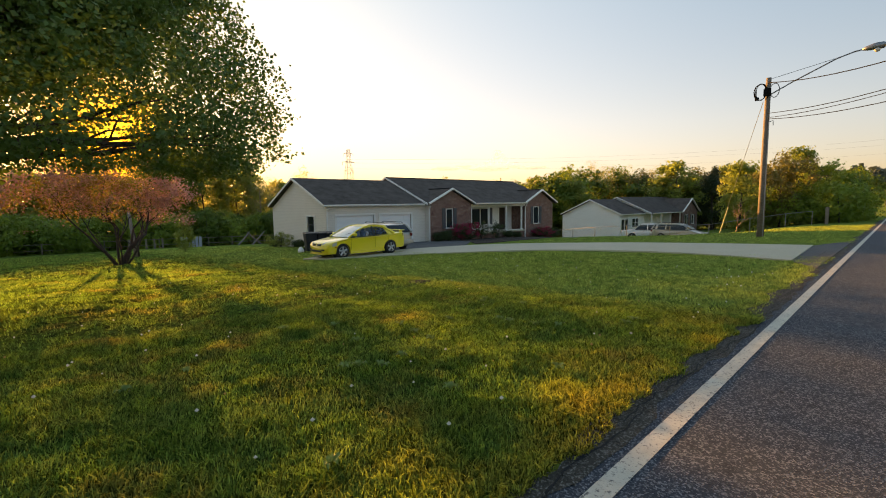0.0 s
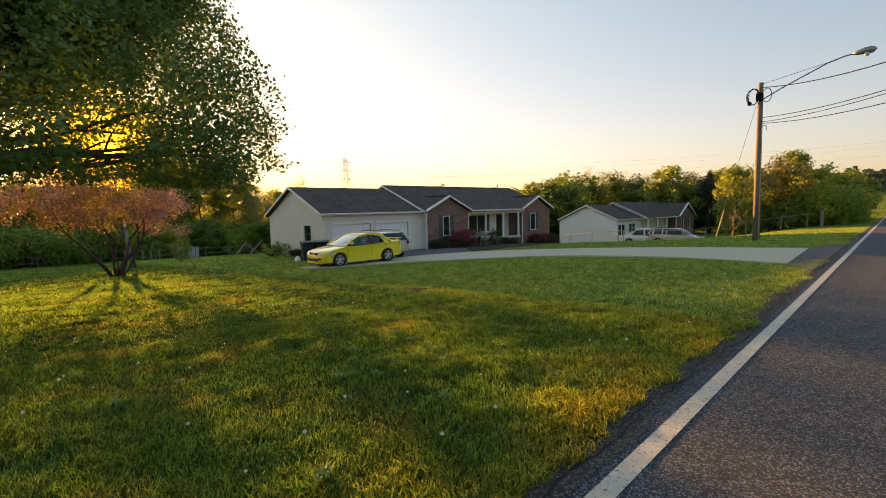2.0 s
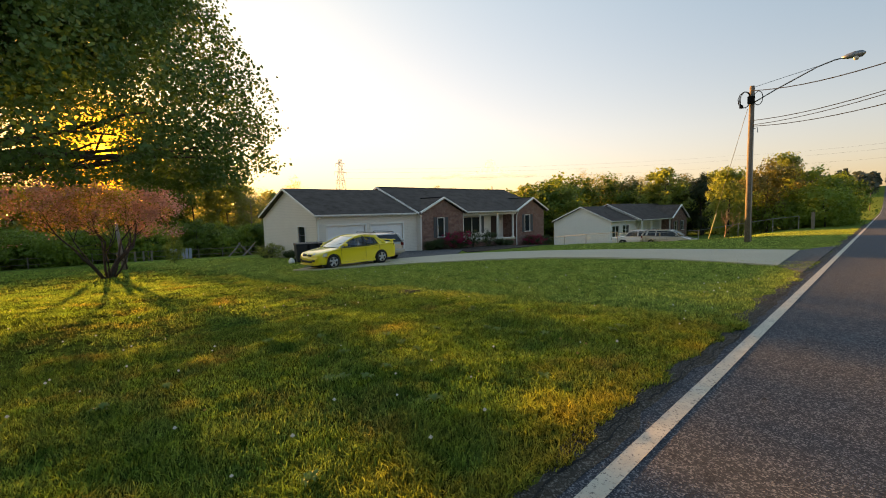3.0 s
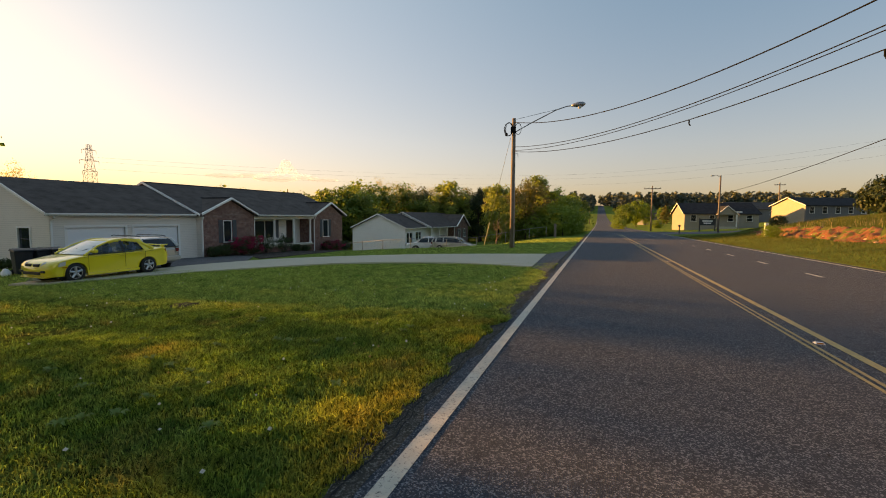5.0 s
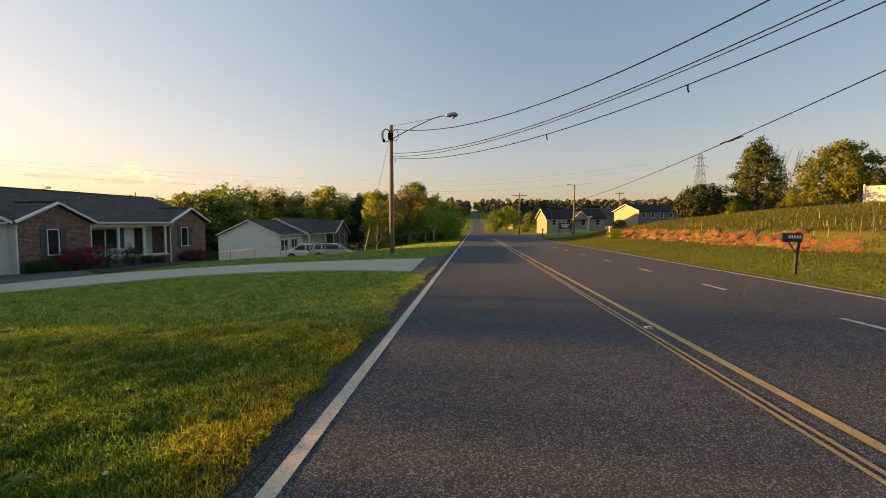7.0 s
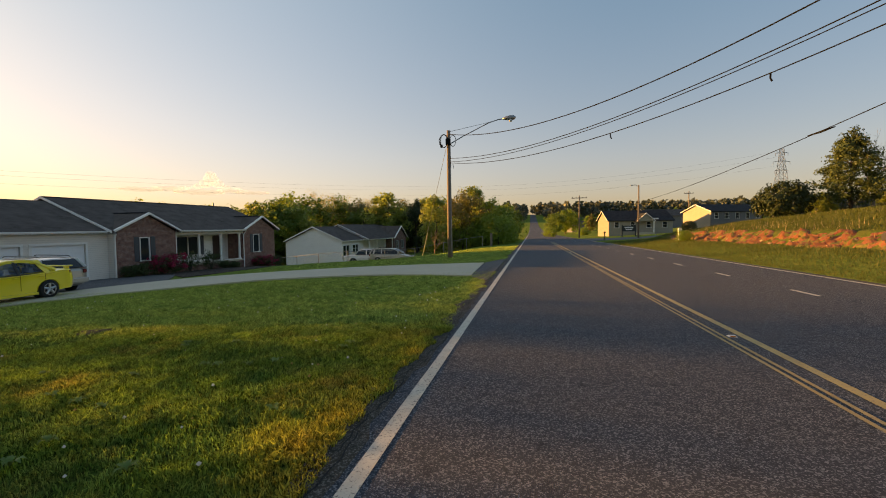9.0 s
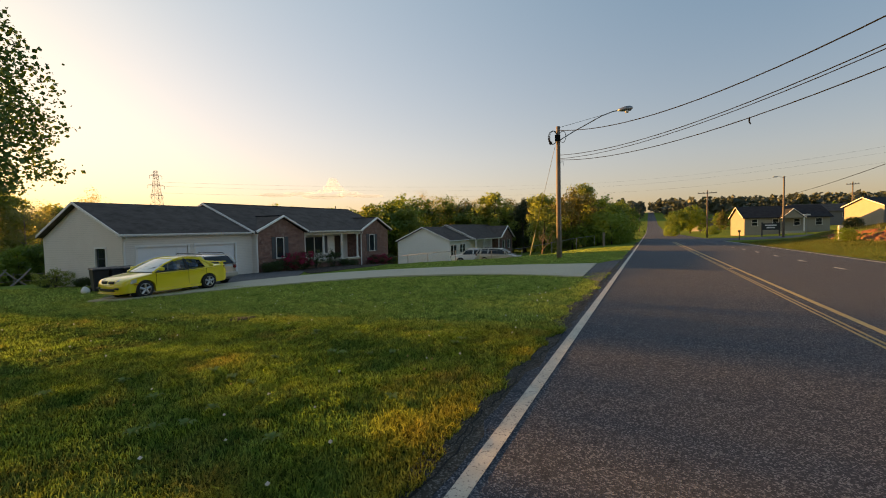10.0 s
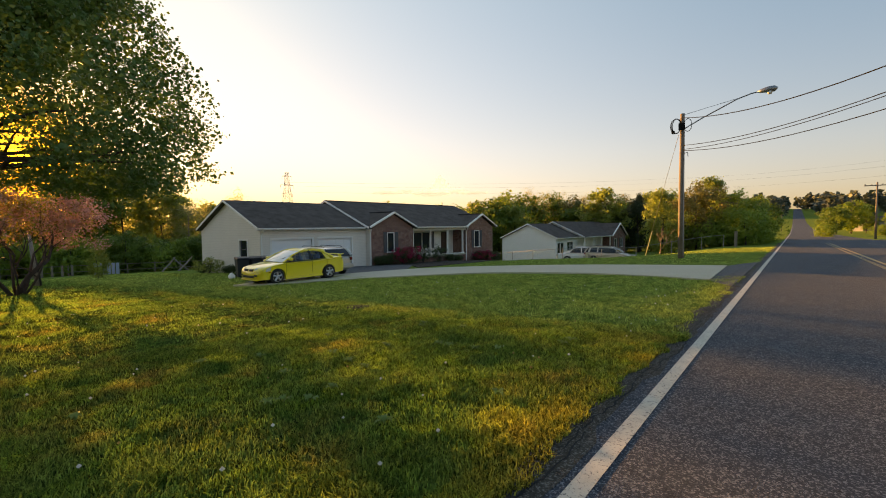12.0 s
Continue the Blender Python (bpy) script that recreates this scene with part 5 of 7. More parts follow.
# ---- right side: poles, cables
def t_pole(x, y, top, arm_w, label, lamp=False):
    z = gz(x, y)
    t = thing("utility_pole", pose(x, y, z), label, "utility pole")
    part("shaft", tubes(([(0, 0, -0.4), (0, 0, top - z)], [0.15, 0.1]), sides=9), POLE_WOOD, t, "", True)
    if arm_w:
        part("crossarm", boxes((-arm_w, arm_w, -0.06, 0.06, top - z - 0.55, top - z - 0.42)), POLE_WOOD, t)
        for x1 in (-arm_w * 0.9, -arm_w * 0.4, arm_w * 0.4, arm_w * 0.9):
            bm = bmesh.new()
            disc(bm, (x1, 0, top - z - 0.34), (0, 0, 1), 0.05, 0.16, 8)
            part("insulator", bm, IRON, t)
    if lamp:
        part("lamp_arm", tubes(([(0, 0, top - z - 0.3), (-0.5, -0.1, top - z + 0.05), (-0.9, -0.15, top - z)], 0.03)), STEEL, t)
        part("lamp_head", boxes((-1.25, -0.85, -0.25, -0.05, top - z - 0.1, top - z + 0.03), edge=0.02), STEEL, t)
    return t


t_pole(9.45, 91.0, 7.3, 1.45, "wooden utility pole with a crossarm beside the side road")
t_pole(16.5, 73.5, 7.55, 0, "wooden pole with a small lamp beside the side road", True)
t_pole(36.0, 112.0, 9.0, 1.0, "wooden utility pole behind the houses")
t_pole(14.0, 190.0, 8.5, 0.9, "wooden utility pole along the far road")
t_pole(-4.5, 260.0, 8.0, 0.9, "wooden utility pole along the far road")


# ---- parked vehicles: local x forward, y to the left, z up from the ground ----
def wheel(parent, x, y, r, w, spokes=5):
    s = 1 if y > 0 else -1
    bm = bmesh.new()
    prof = [(-w / 2, r * 0.66), (-w / 2, r * 0.93), (-w * 0.36, r), (w * 0.36, r), (w / 2, r * 0.93), (w / 2, r * 0.66)]
    rings = [[bm.verts.new((x + rr * math.cos(a * math.pi / 12), y + o, r + rr * math.sin(a * math.pi / 12))) for a in range(24)] for o, rr in prof]
    for r0, r1 in zip(rings, rings[1:]):
        for k in range(24):
            bm.faces.new((r0[k], r0[(k + 1) % 24], r1[(k + 1) % 24], r1[k]))
    wh = part("wheel", tubes(([(x, y - w * 0.4, r), (x, y + w * 0.4, r)], r * 0.3), sides=10), IRON, parent)
    part("tyre", bm, RUBBER, wh, "black tyre", True)
    face = y + s * w * 0.42
    bm = bmesh.new()
    for k in range(spokes):
        a = 2 * math.pi * k / spokes + 0.3
        c, d = math.cos(a), math.sin(a)
        tube(bm, [(x + c * r * 0.1, face, r + d * r * 0.1), (x + c * r * 0.66, face, r + d * r * 0.66)], [r * 0.15, r * 0.12], 6)
    for k in range(20):
        a, b = 2 * math.pi * k / 20, 2 * math.pi * (k + 1) / 20
        tube(bm, [(x + math.cos(a) * r * 0.66, face, r + math.sin(a) * r * 0.66), (x + math.cos(b) * r * 0.66, face, r + math.sin(b) * r * 0.66)], r * 0.06, 5, False)
    disc(bm, (x, face, r), (0, 1, 0), r * 0.2, 0.03, 12)
    part("rim", bm, ALLOY, wh, "five-spoke alloy rim")
    bm = bmesh.new()
    disc(bm, (x, y + s * w * 0.1, r), (0, 1, 0), r * 0.66, 0.02, 18)
    part("brake_disc", bm, IRON, wh)
    return wh


def arch(x, r, z):
    """Points of a wheel arch from front to back, seen from the side."""
    return [(x + r * math.cos(a), z + r * math.sin(a)) for a in [math.pi * k / 8 for k in range(9)]]


def shell(bm, profile, half, rows):
    """A body from its side outline: rows of (share of the half width, drop at the top, inset along x), mirrored.
    Flanks bulge at mid height and tuck in below."""
    xs = [p[0] for p in profile]
    mid, zmin, zmax = (min(xs) + max(xs)) / 2, min(p[1] for p in profile), max(p[1] for p in profile)
    rings = []
    for share, drop, inset in rows:
        ring = []
        for x, z in profile:
            k = (z - zmin) / (zmax - zmin)
            ring.append(bm.verts.new((x - inset * (1 if x > mid else -1) * (abs(x - mid) / (max(xs) - mid)) ** 6, half * share * (1 - 0.05 * abs(share) * (2 * k - 1.1) ** 2), z - drop * max(0, k - 0.35))))
        rings.append(ring)
    n = len(profile)
    for r0, r1 in zip(rings, rings[1:]):
        for k in range(n):
            bm.faces.new((r0[k], r0[(k + 1) % n], r1[(k + 1) % n], r1[k]))
    bm.faces.new(rings[0])
    bm.faces.new(rings[-1][::-1])


ROWS_BODY = [(-0.955, 0.16, 0.34), (-1.0, 0.10, 0.26), (-0.985, 0.06, 0.18), (-0.93, 0.035, 0.12), (-0.75, 0.012, 0.05), (-0.4, 0.0, 0.01), (0, 0, 0), (0.4, 0.0, 0.01), (0.75, 0.012, 0.05), (0.93, 0.035, 0.12), (0.985, 0.06, 0.18), (1.0, 0.10, 0.26), (0.955, 0.16, 0.34)]


def cabin(t, paint, half, belt, roof, x_ws0, x_ws1, x_r1, x_r0, pillars, tint=CAR_GLASS, belt_drop=0.0, screen=None, cloth=PLASTIC):
    """Glass house with roof and pillars: x of the windscreen's foot and top, of the rear glass's top and foot."""
    hb, hr = half * 0.94, half * 0.72

    def wide(z):
        return hb + (hr - hb) * (z - belt) / (roof - belt)

    rim = [(x_ws0, belt), (x_ws0 * 0.45 + x_ws1 * 0.55, belt + (roof - belt) * 0.56), (x_ws1, roof - 0.075), (x_ws1 - 0.22, roof - 0.022), (x_ws1 * 0.4 + x_r1 * 0.6, roof - 0.01), (x_r1 + 0.12, roof - 0.05), (x_r1, roof - 0.085), (x_r0, belt + belt_drop)]
    bm = bmesh.new()
    l, r = [bm.verts.new((x, wide(z) * 0.97, z)) for x, z in rim], [bm.verts.new((x, -wide(z) * 0.97, z)) for x, z in rim]
    bm.faces.new(l)
    bm.faces.new(r[::-1])
    n = len(rim)
    for k in range(n):
        bm.faces.new((l[k], r[k], r[(k + 1) % n], l[(k + 1) % n]))
    part("window_glass", bm, tint, t, "car windows")
    for (p, q, o), name in (((0, 2, 1), "windscreen"), ((6, 7, -1), "rear_window")):
        bm = bmesh.new()
        rows = []
        for k in range(4):
            f = k / 3
            x, z = rim[p][0] + (rim[q][0] - rim[p][0]) * f, rim[p][1] + (rim[q][1] - rim[p][1]) * f
            bow = 0.03 * math.sin(math.pi * f)
            rows.append([bm.verts.new((x + o * (0.012 + bow * 0.3 - 0.10 * abs(j) ** 2 + 0.05), wide(z) * 0.93 * j, z + 0.012 + bow)) for j in (-1, -0.6, -0.2, 0.2, 0.6, 1)])
        for r0, r1 in zip(rows, rows[1:]):
            for k in range(5):
                bm.faces.new((r0[k], r0[k + 1], r1[k + 1], r1[k]))
        part(name, bm, screen or tint, t, "windscreen with the sky's reflection painted in pale" if o > 0 and screen else "", True)
    bm = bmesh.new()
    rings = []
    for x, z in rim[2:7]:
        rings.append([bm.verts.new((x, wide(z) * k, z + 0.03 - 0.06 * abs(k) ** 3)) for k in (-1.03, -0.9, -0.7, -0.35, 0, 0.35, 0.7, 0.9, 1.03)])
    for r0, r1 in zip(rings, rings[1:]):
        for k in range(8):
            bm.faces.new((r0[k], r0[k + 1], r1[k + 1], r1[k]))
    out = bmesh.ops.extrude_face_region(bm, geom=list(bm.faces))
    for v in [g for g in out["geom"] if isinstance(g, bmesh.types.BMVert)]:
        v.co.z -= 0.045
    part("roof", bm, paint, t, "", True)
    for s in (-1, 1):
        part("pillar", tubes(([(x, s * wide(z) * 0.985, z - 0.005) for x, z in rim], [0.04, 0.034, 0.034, 0.03, 0.03, 0.04, 0.05, 0.085]), sides=6), paint, t)
        for x0, x1, wd in pillars:
            bm = bmesh.new()
            hexa(bm, [(x0 - wd, s * (hb - 0.02), belt), (x0 + wd, s * (hb - 0.02), belt), (x0 + wd, s * (hb + 0.012), belt), (x0 - wd, s * (hb + 0.012), belt), (x1 - wd, s * (hr - 0.02), roof - 0.03), (x1 + wd, s * (hr - 0.02), roof - 0.03), (x1 + wd, s * (hr + 0.012), roof - 0.03), (x1 - wd, s * (hr + 0.012), roof - 0.03)])
            part("pillar", bm, PLASTIC if wd < 0.05 else paint, t)
        part("window_seal", boxes((x_r0 + 0.2, x_ws0 - 0.15, s * hb - 0.018, s * hb + 0.012, belt - 0.004, belt + 0.022)), PLASTIC, t)
    part("interior", boxes((x_r0 + 0.25, x_ws0 - 0.2, -hb + 0.06, hb - 0.06, belt - 0.05, belt + 0.006)), PLASTIC, t)
    for s in (-1, 1):
        for x in (0.05, -0.85):
            part("seat", bevel(boxes((x - 0.16, x - 0.02, s * 0.34 - 0.22, s * 0.34 + 0.22, belt, belt + 0.2), (x - 0.14, x - 0.06, s * 0.34 - 0.12, s * 0.34 + 0.12, belt + 0.2, belt + 0.34)), 0.03), cloth, t)


def seams(t, half, xs, z0, z1, tint=PLASTIC):
    for s in (-1, 1):
        for x in xs:
            part("door_seam", boxes((x - 0.0025, x + 0.0025, s * (half - 0.008) - 0.008, s * (half - 0.006) + 0.008, z0, z1)), tint, t)


def sedan(m):
    t = thing("car", m, "bright yellow saloon car with rear spoiler on the driveway", "car")
    half, rw, wf, wr = 0.85, 0.315, 1.30, -1.30
    prof = [(1.94, 0.22), (2.09, 0.24), (2.13, 0.36), (2.12, 0.52), (2.07, 0.63), (1.96, 0.705), (1.7, 0.765), (1.4, 0.82), (1.1, 0.865), (0.95, 0.88), (-0.4, 0.90), (-1.4, 0.95), (-1.75, 0.985), (-2.08, 1.0), (-2.2, 0.97), (-2.24, 0.84), (-2.28, 0.66), (-2.27, 0.36), (-2.22, 0.28), (-2.0, 0.26)]
    prof += [(-1.70, 0.25)] + arch(wr, 0.385, 0.30)[::-1] + [(-0.90, 0.23), (0.90, 0.23)] + arch(wf, 0.385, 0.30)[::-1] + [(1.70, 0.22)]
    bm = bmesh.new()
    shell(bm, prof, half, ROWS_BODY)
    bmesh.ops.recalc_face_normals(bm, faces=bm.faces)
    for e in bm.edges:
        e.smooth = len(e.link_faces) != 2 or e.calc_face_angle() < 0.6
    part("body", bm, YELLOW_CAR, t, "glossy yellow body", True)
    cabin(t, YELLOW_CAR, half, 0.885, 1.385, 0.98, 0.08, -0.95, -1.55, ((-0.40, -0.34, 0.04), (-1.30, -1.02, 0.105)), SIDE_GLASS, 0.08, CAR_GLASS_SKY_TINT, SEAT_BLUE)
    seams(t, half, (0.88, -0.40, -1.18), 0.36, 0.88, YELLOW_SEAM)
    for s in (-1, 1):
        for x in (-0.25, -1.05):
            part("door_handle", boxes((x - 0.09, x + 0.09, s * half - 0.02, s * half + 0.025, 0.78, 0.815), edge=0.008), YELLOW_CAR, t)
        part("mirror", boxes((0.62, 0.78, s * 0.88 - 0.1, s * 0.88 + 0.1, 0.94, 1.07), edge=0.035), YELLOW_CAR, t)
        bm = bmesh.new()
        hexa(bm, [(2.10, s * 0.40, 0.53), (1.80, s * 0.855, 0.55), (1.55, s * 0.80, 0.57), (1.9, s * 0.38, 0.55), (2.06, s * 0.42, 0.67), (1.76, s * 0.85, 0.69), (1.52, s * 0.80, 0.745), (1.93, s * 0.40, 0.725)])
        part("headlight", bevel(bm, 0.015), LENS_CLEAR, t, "clear swept-back headlight")
        part("indicator", boxes((1.55, 1.68, s * 0.835 - 0.02, s * 0.835 + 0.022, 0.50, 0.53)), AMBER_LENS, t, "amber side marker")
        bm = bmesh.new()
        hexa(bm, [(-2.26, s * 0.55, 0.70), (-2.02, s * 0.845, 0.72), (-1.95, s * 0.80, 0.74), (-2.2, s * 0.5, 0.72), (-2.22, s * 0.55, 0.90), (-2.05, s * 0.845, 0.92), (-1.98, s * 0.80, 0.92), (-2.14, s * 0.5, 0.90)])
        part("tail_light", bevel(bm, 0.012), LENS_RED, t, "red tail light")
        part("side_skirt", boxes((-0.93, 0.93, s * (half - 0.03) - 0.03, s * (half - 0.03) + 0.045, 0.17, 0.26), edge=0.014), YELLOW_CAR, t)
        part("spoiler_leg", boxes((-2.18, -2.02, s * 0.58 - 0.04, s * 0.58 + 0.04, 0.955, 1.05), edge=0.01), YELLOW_CAR, t)
        part("fog_lamp", boxes((2.08, 2.135, s * 0.55 - 0.09, s * 0.55 + 0.09, 0.37, 0.44), edge=0.012), PLASTIC, t)
    part("spoiler", boxes((-2.26, -2.02, -0.70, 0.70, 1.045, 1.09), edge=0.016), YELLOW_CAR, t)
    for s in (-1, 1):
        part("grille", boxes((1.98, 2.105, s * 0.20 - 0.15, s * 0.20 + 0.15, 0.555, 0.655), edge=0.02), PLASTIC, t, "black grille opening")
    part("air_intake", boxes((2.0, 2.137, -0.42, 0.42, 0.30, 0.40), edge=0.012), PLASTIC, t)
    part("front_lip", boxes((1.8, 2.115, -0.62, 0.62, 0.19, 0.235), edge=0.014), YELLOW_CAR, t)
    part("wiper", tubes(([(0.98, 0.1, 0.91), (0.70, 0.55, 1.075)], 0.008), ([(0.98, -0.45, 0.91), (0.72, 0.0, 1.075)], 0.008)), PLASTIC, t)
    part("number_plate", boxes((-2.295, -2.26, -0.16, 0.16, 0.60, 0.74)), TRIM, t)
    for x in (wf, wr):
        for s in (-1, 1):
            wheel(t, x, s * 0.755, rw, 0.20)
            bm = bmesh.new()
            disc(bm, (x, s * 0.60, 0.31), (0, 1, 0), 0.395, 0.06, 24)
            part("wheel_well", bm, PLASTIC, t, "black wheel well")
    return t


def estate(m, paint, label, category, roof=1.62, length=4.5, half=0.86, rack=True):
    """A tall estate car or sport utility with an upright tail."""
    t = thing("car", m, label, category)
    h, wf, wr, rw = length / 2, length * 0.29, -length * 0.29, 0.34
    prof = [(h - 0.04, 0.34), (h, 0.55), (h - 0.1, 0.78), (h - 0.9, 0.98), (h - 1.1, 1.02), (-h + 0.1, 1.06), (-h, 0.9), (-h - 0.03, 0.6), (-h + 0.02, 0.38), (-h + 0.3, 0.27)]
    prof += [(wr - 0.42, 0.25)] + arch(wr, 0.39, 0.34)[::-1] + [(wr + 0.42, 0.25), (wf - 0.42, 0.25)] + arch(wf, 0.39, 0.34)[::-1] + [(wf + 0.42, 0.25), (h - 0.25, 0.27)]
    bm = bmesh.new()
    shell(bm, prof, half, ROWS_BODY)
    part("body", bm, paint, t)
    cabin(t, paint, half, 1.03, roof, h - 1.15, h - 1.85, -h + 0.35, -h + 0.06, ((0.1, 0.05, 0.04), (-0.95, -0.95, 0.05), (-h + 0.5, -h + 0.62, 0.09)))
    seams(t, half, (1.05, 0.1, -0.95), 0.4, 1.0)
    for s in (-1, 1):
        if rack:
            part("roof_rail", tubes(([(0.5, s * 0.55, roof + 0.03), (0.4, s * 0.55, roof + 0.07), (-h + 0.7, s * 0.55, roof + 0.07), (-h + 0.55, s * 0.55, roof + 0.03)], 0.018)), PLASTIC, t, "black roof rail")
        part("tail_light", boxes((-h - 0.015, -h + 0.14, s * (half - 0.10) - 0.05, s * (half - 0.10) + 0.07, 0.80, 0.96), edge=0.02), LENS_RED, t, "red tail light")
        part("headlight", boxes((h - 0.25, h - 0.02, s * 0.6 - 0.16, s * 0.6 + 0.16, 0.66, 0.82), edge=0.02), LENS_CLEAR, t)
        part("mirror", boxes((0.9, 1.05, s * (half + 0.05) - 0.09, s * (half + 0.05) + 0.09, 1.05, 1.2), edge=0.03), paint, t)
        part("door_handle", boxes((-0.1, 0.1, s * half - 0.02, s * half + 0.02, 0.9, 0.94)), paint, t)
    part("rear_bumper", boxes((-h - 0.1, -h + 0.12, -half + 0.03, half - 0.03, 0.42, 0.62), edge=0.03), paint, t)
    part("number_plate", boxes((-h - 0.035, -h - 0.01, -0.16, 0.16, 0.74, 0.88)), TRIM, t)
    for x in (wf, wr):
        for s in (-1, 1):
            wheel(t, x, s * (half - 0.11), rw, 0.22)
    return t


def pickup(m):
    t = thing("pickup_truck", m, "white pickup truck parked by the neighbouring house", "truck")
    half, wf, wr = 0.92, 1.55, -1.65
    prof = [(2.6, 0.45), (2.66, 0.7), (2.58, 1.0), (1.5, 1.12), (1.2, 1.14), (-2.6, 1.14), (-2.66, 0.6), (-2.5, 0.45)] + [(wr - 0.46, 0.4)] + arch(wr, 0.44, 0.4)[::-1] + [(wr + 0.46, 0.4), (wf - 0.46, 0.4)] + arch(wf, 0.44, 0.4)[::-1] + [(wf + 0.46, 0.4)]
    bm = bmesh.new()
    shell(bm, prof, half, ROWS_BODY)
    part("body", bm, WHITE_CAR, t)
    cabin(t, WHITE_CAR, half, 1.12, 1.72, 1.35, 0.75, -0.75, -0.95, ((0.1, 0.08, 0.05),))
    part("bed_liner", boxes((-2.5, -1.05, -0.75, 0.75, 1.135, 1.15)), PLASTIC, t)
    for s in (-1, 1):
        part("headlight", boxes((2.5, 2.63, s * 0.68 - 0.14, s * 0.68 + 0.14, 0.78, 0.95)), LENS_CLEAR, t)
    part("grille", boxes((2.55, 2.67, -0.5, 0.5, 0.72, 0.96)), PLASTIC, t)
    for x in (wf, wr):
        for s in (-1, 1):
            wheel(t, x, s * 0.8, 0.38, 0.25)
    return t


def on_drive(x, y, heading):
    """A level pose on the paving; heading: degrees of the nose, 0 along +x."""
    return pose(x, y, gz(x, y) + 0.045, 0, 0, heading)


sedan(on_drive(-17.5, 11.4, -90))
estate(on_drive(-20.5, 14.75, 174), SILVER_CAR, "champagne estate car with black roof rails facing the garage", "car", 1.46)


def wheelie_bin(x, y, turn):
    t = thing("wheelie_bin", pose(x, y, gz(x, y), 0, 0, turn), "dark wheelie bin beside the garage corner", "bin")
    bm = bmesh.new()
    hexa(bm, [(-0.24, -0.26, 0.06), (0.24, -0.26, 0.06), (0.24, 0.26, 0.06), (-0.24, 0.26, 0.06), (-0.3, -0.36, 1.0), (0.3, -0.36, 1.0), (0.3, 0.36, 1.0), (-0.3, 0.36, 1.0)])
    part("body", bevel(bm, 0.03), BIN_BLUE, t)
    bm = bmesh.new()
    hexa(bm, [(-0.33, -0.42, 1.0), (0.33, -0.42, 1.0), (0.33, 0.4, 1.0), (-0.33, 0.4, 1.0), (-0.3, -0.38, 1.06), (0.3, -0.38, 1.06), (0.3, 0.36, 1.1), (-0.3, 0.36, 1.1)])
    part("lid", bevel(bm, 0.015), PLASTIC, t, "black lid")
    for s in (-1, 1):
        bm = bmesh.new()
        disc(bm, (s * 0.27, 0.3, 0.11), (1, 0, 0), 0.11, 0.06, 14)
        part("wheel", bm, RUBBER, t)
    part("handle", tubes(([(-0.25, 0.42, 1.0), (0.25, 0.42, 1.0)], 0.018)), PLASTIC, t)


for az, d, turn in ((62.75, 25.2, 75), (61.5, 25.3, 95), (60.3, 25.4, 88)):
    x, y = bearing(az, d)
    wheelie_bin(x, y, turn)
x, y = bearing(63.9, 24.8)
t = thing("rubbish_bag", pose(x, y, gz(x, y)), "tied white rubbish bag beside the bins", "bag")
bm = bmesh.new()
bmesh.ops.create_icosphere(bm, subdivisions=3, radius=0.16)
for vv in bm.verts:
    k = noise.noise(vv.co * 7)
    vv.co *= 1 + 0.18 * k
    vv.co.z = max(vv.co.z, -0.12) * (1.25 if vv.co.z > 0.12 else 1) + 0.12
part("sack", bm, TRIM, t, "", True)


# ---- cables over the road ----
QX, QY = 12.0, 4.0
cable((PX, PY - 0.15, 7.38), (QX, QY, 8.69), 2.10, 0.02, "thick twisted overhead power cable across the road")
cable((PX + 0.1, PY - 0.15, 5.84), (QX, QY, 7.74), 1.52, 0.016, "black overhead telephone cable across the road")
cable((PX + 0.1, PY - 0.15, 5.62), (QX, QY, 7.52), 1.40, 0.014, "black overhead telephone cable across the road")
low = cable((PX + 0.1, PY - 0.15, 5.55), (QX, QY, 7.24), 1.63, 0.016, "black overhead telephone cable across the road")
far_c = cable((16.5, 73.5, 4.9), (QX, QY, 6.67), 0.64, 0.022, "thick black overhead cable along the verge")
for p in (low[13], low[18]):
    tagged(part("cable_clip", tubes(([p, p + Vector((0, 0, -0.12)), p + Vector((0.04, 0, -0.2))], 0.022)), CABLE), "small black clip hanging on a cable", "cable clip")
p = far_c[20]
tagged(part("splice_case", tubes(([p + Vector((-0.1, 0.8, -0.05)), p + Vector((0, 0, -0.03)), p + Vector((0.1, -0.8, 0.03))], [0.025, 0.055, 0.025]), sides=8), CABLE), "black splice case on an overhead cable", "splice case")
gx, gy = -10.9, 44.0
tagged(part("guy_wire", tubes(([(PX - 0.2, PY + 0.1, 6.5), (gx, gy, gz(gx, gy))], 0.012)), STEEL), "steel guy wire running down to the grass", "guy wire")
a, b = Vector((gx, gy, gz(gx, gy) - 0.2)), Vector((PX - 0.2, PY + 0.1, 6.5))
tagged(part("guy_guard", tubes(([a, a.lerp(b, 0.33)], 0.028), sides=8), GUY_YELLOW), "faded yellow guard sleeve round the guy wire", "guy guard")


# ---- small post and sapling on the lawn
x, y = bearing(80.9, 31)
t = thing("garden_post", pose(x, y, gz(x, y)), "thin grey leaning post on the lawn", "post")
part("shaft", tubes(([(0, 0, -0.2), (0.02, -0.12, 1.3), (0.02, -0.25, 2.7)], [0.13, 0.10, 0.07]), sides=8), PALE_BARK, t, "", True)
part("ivy", tubes(([(0.1, 0.1, 0), (0.08, -0.02, 1.2), (0.05, -0.2, 2.3)], [0.05, 0.04, 0.02]), sides=6), BARK, t, "", True)


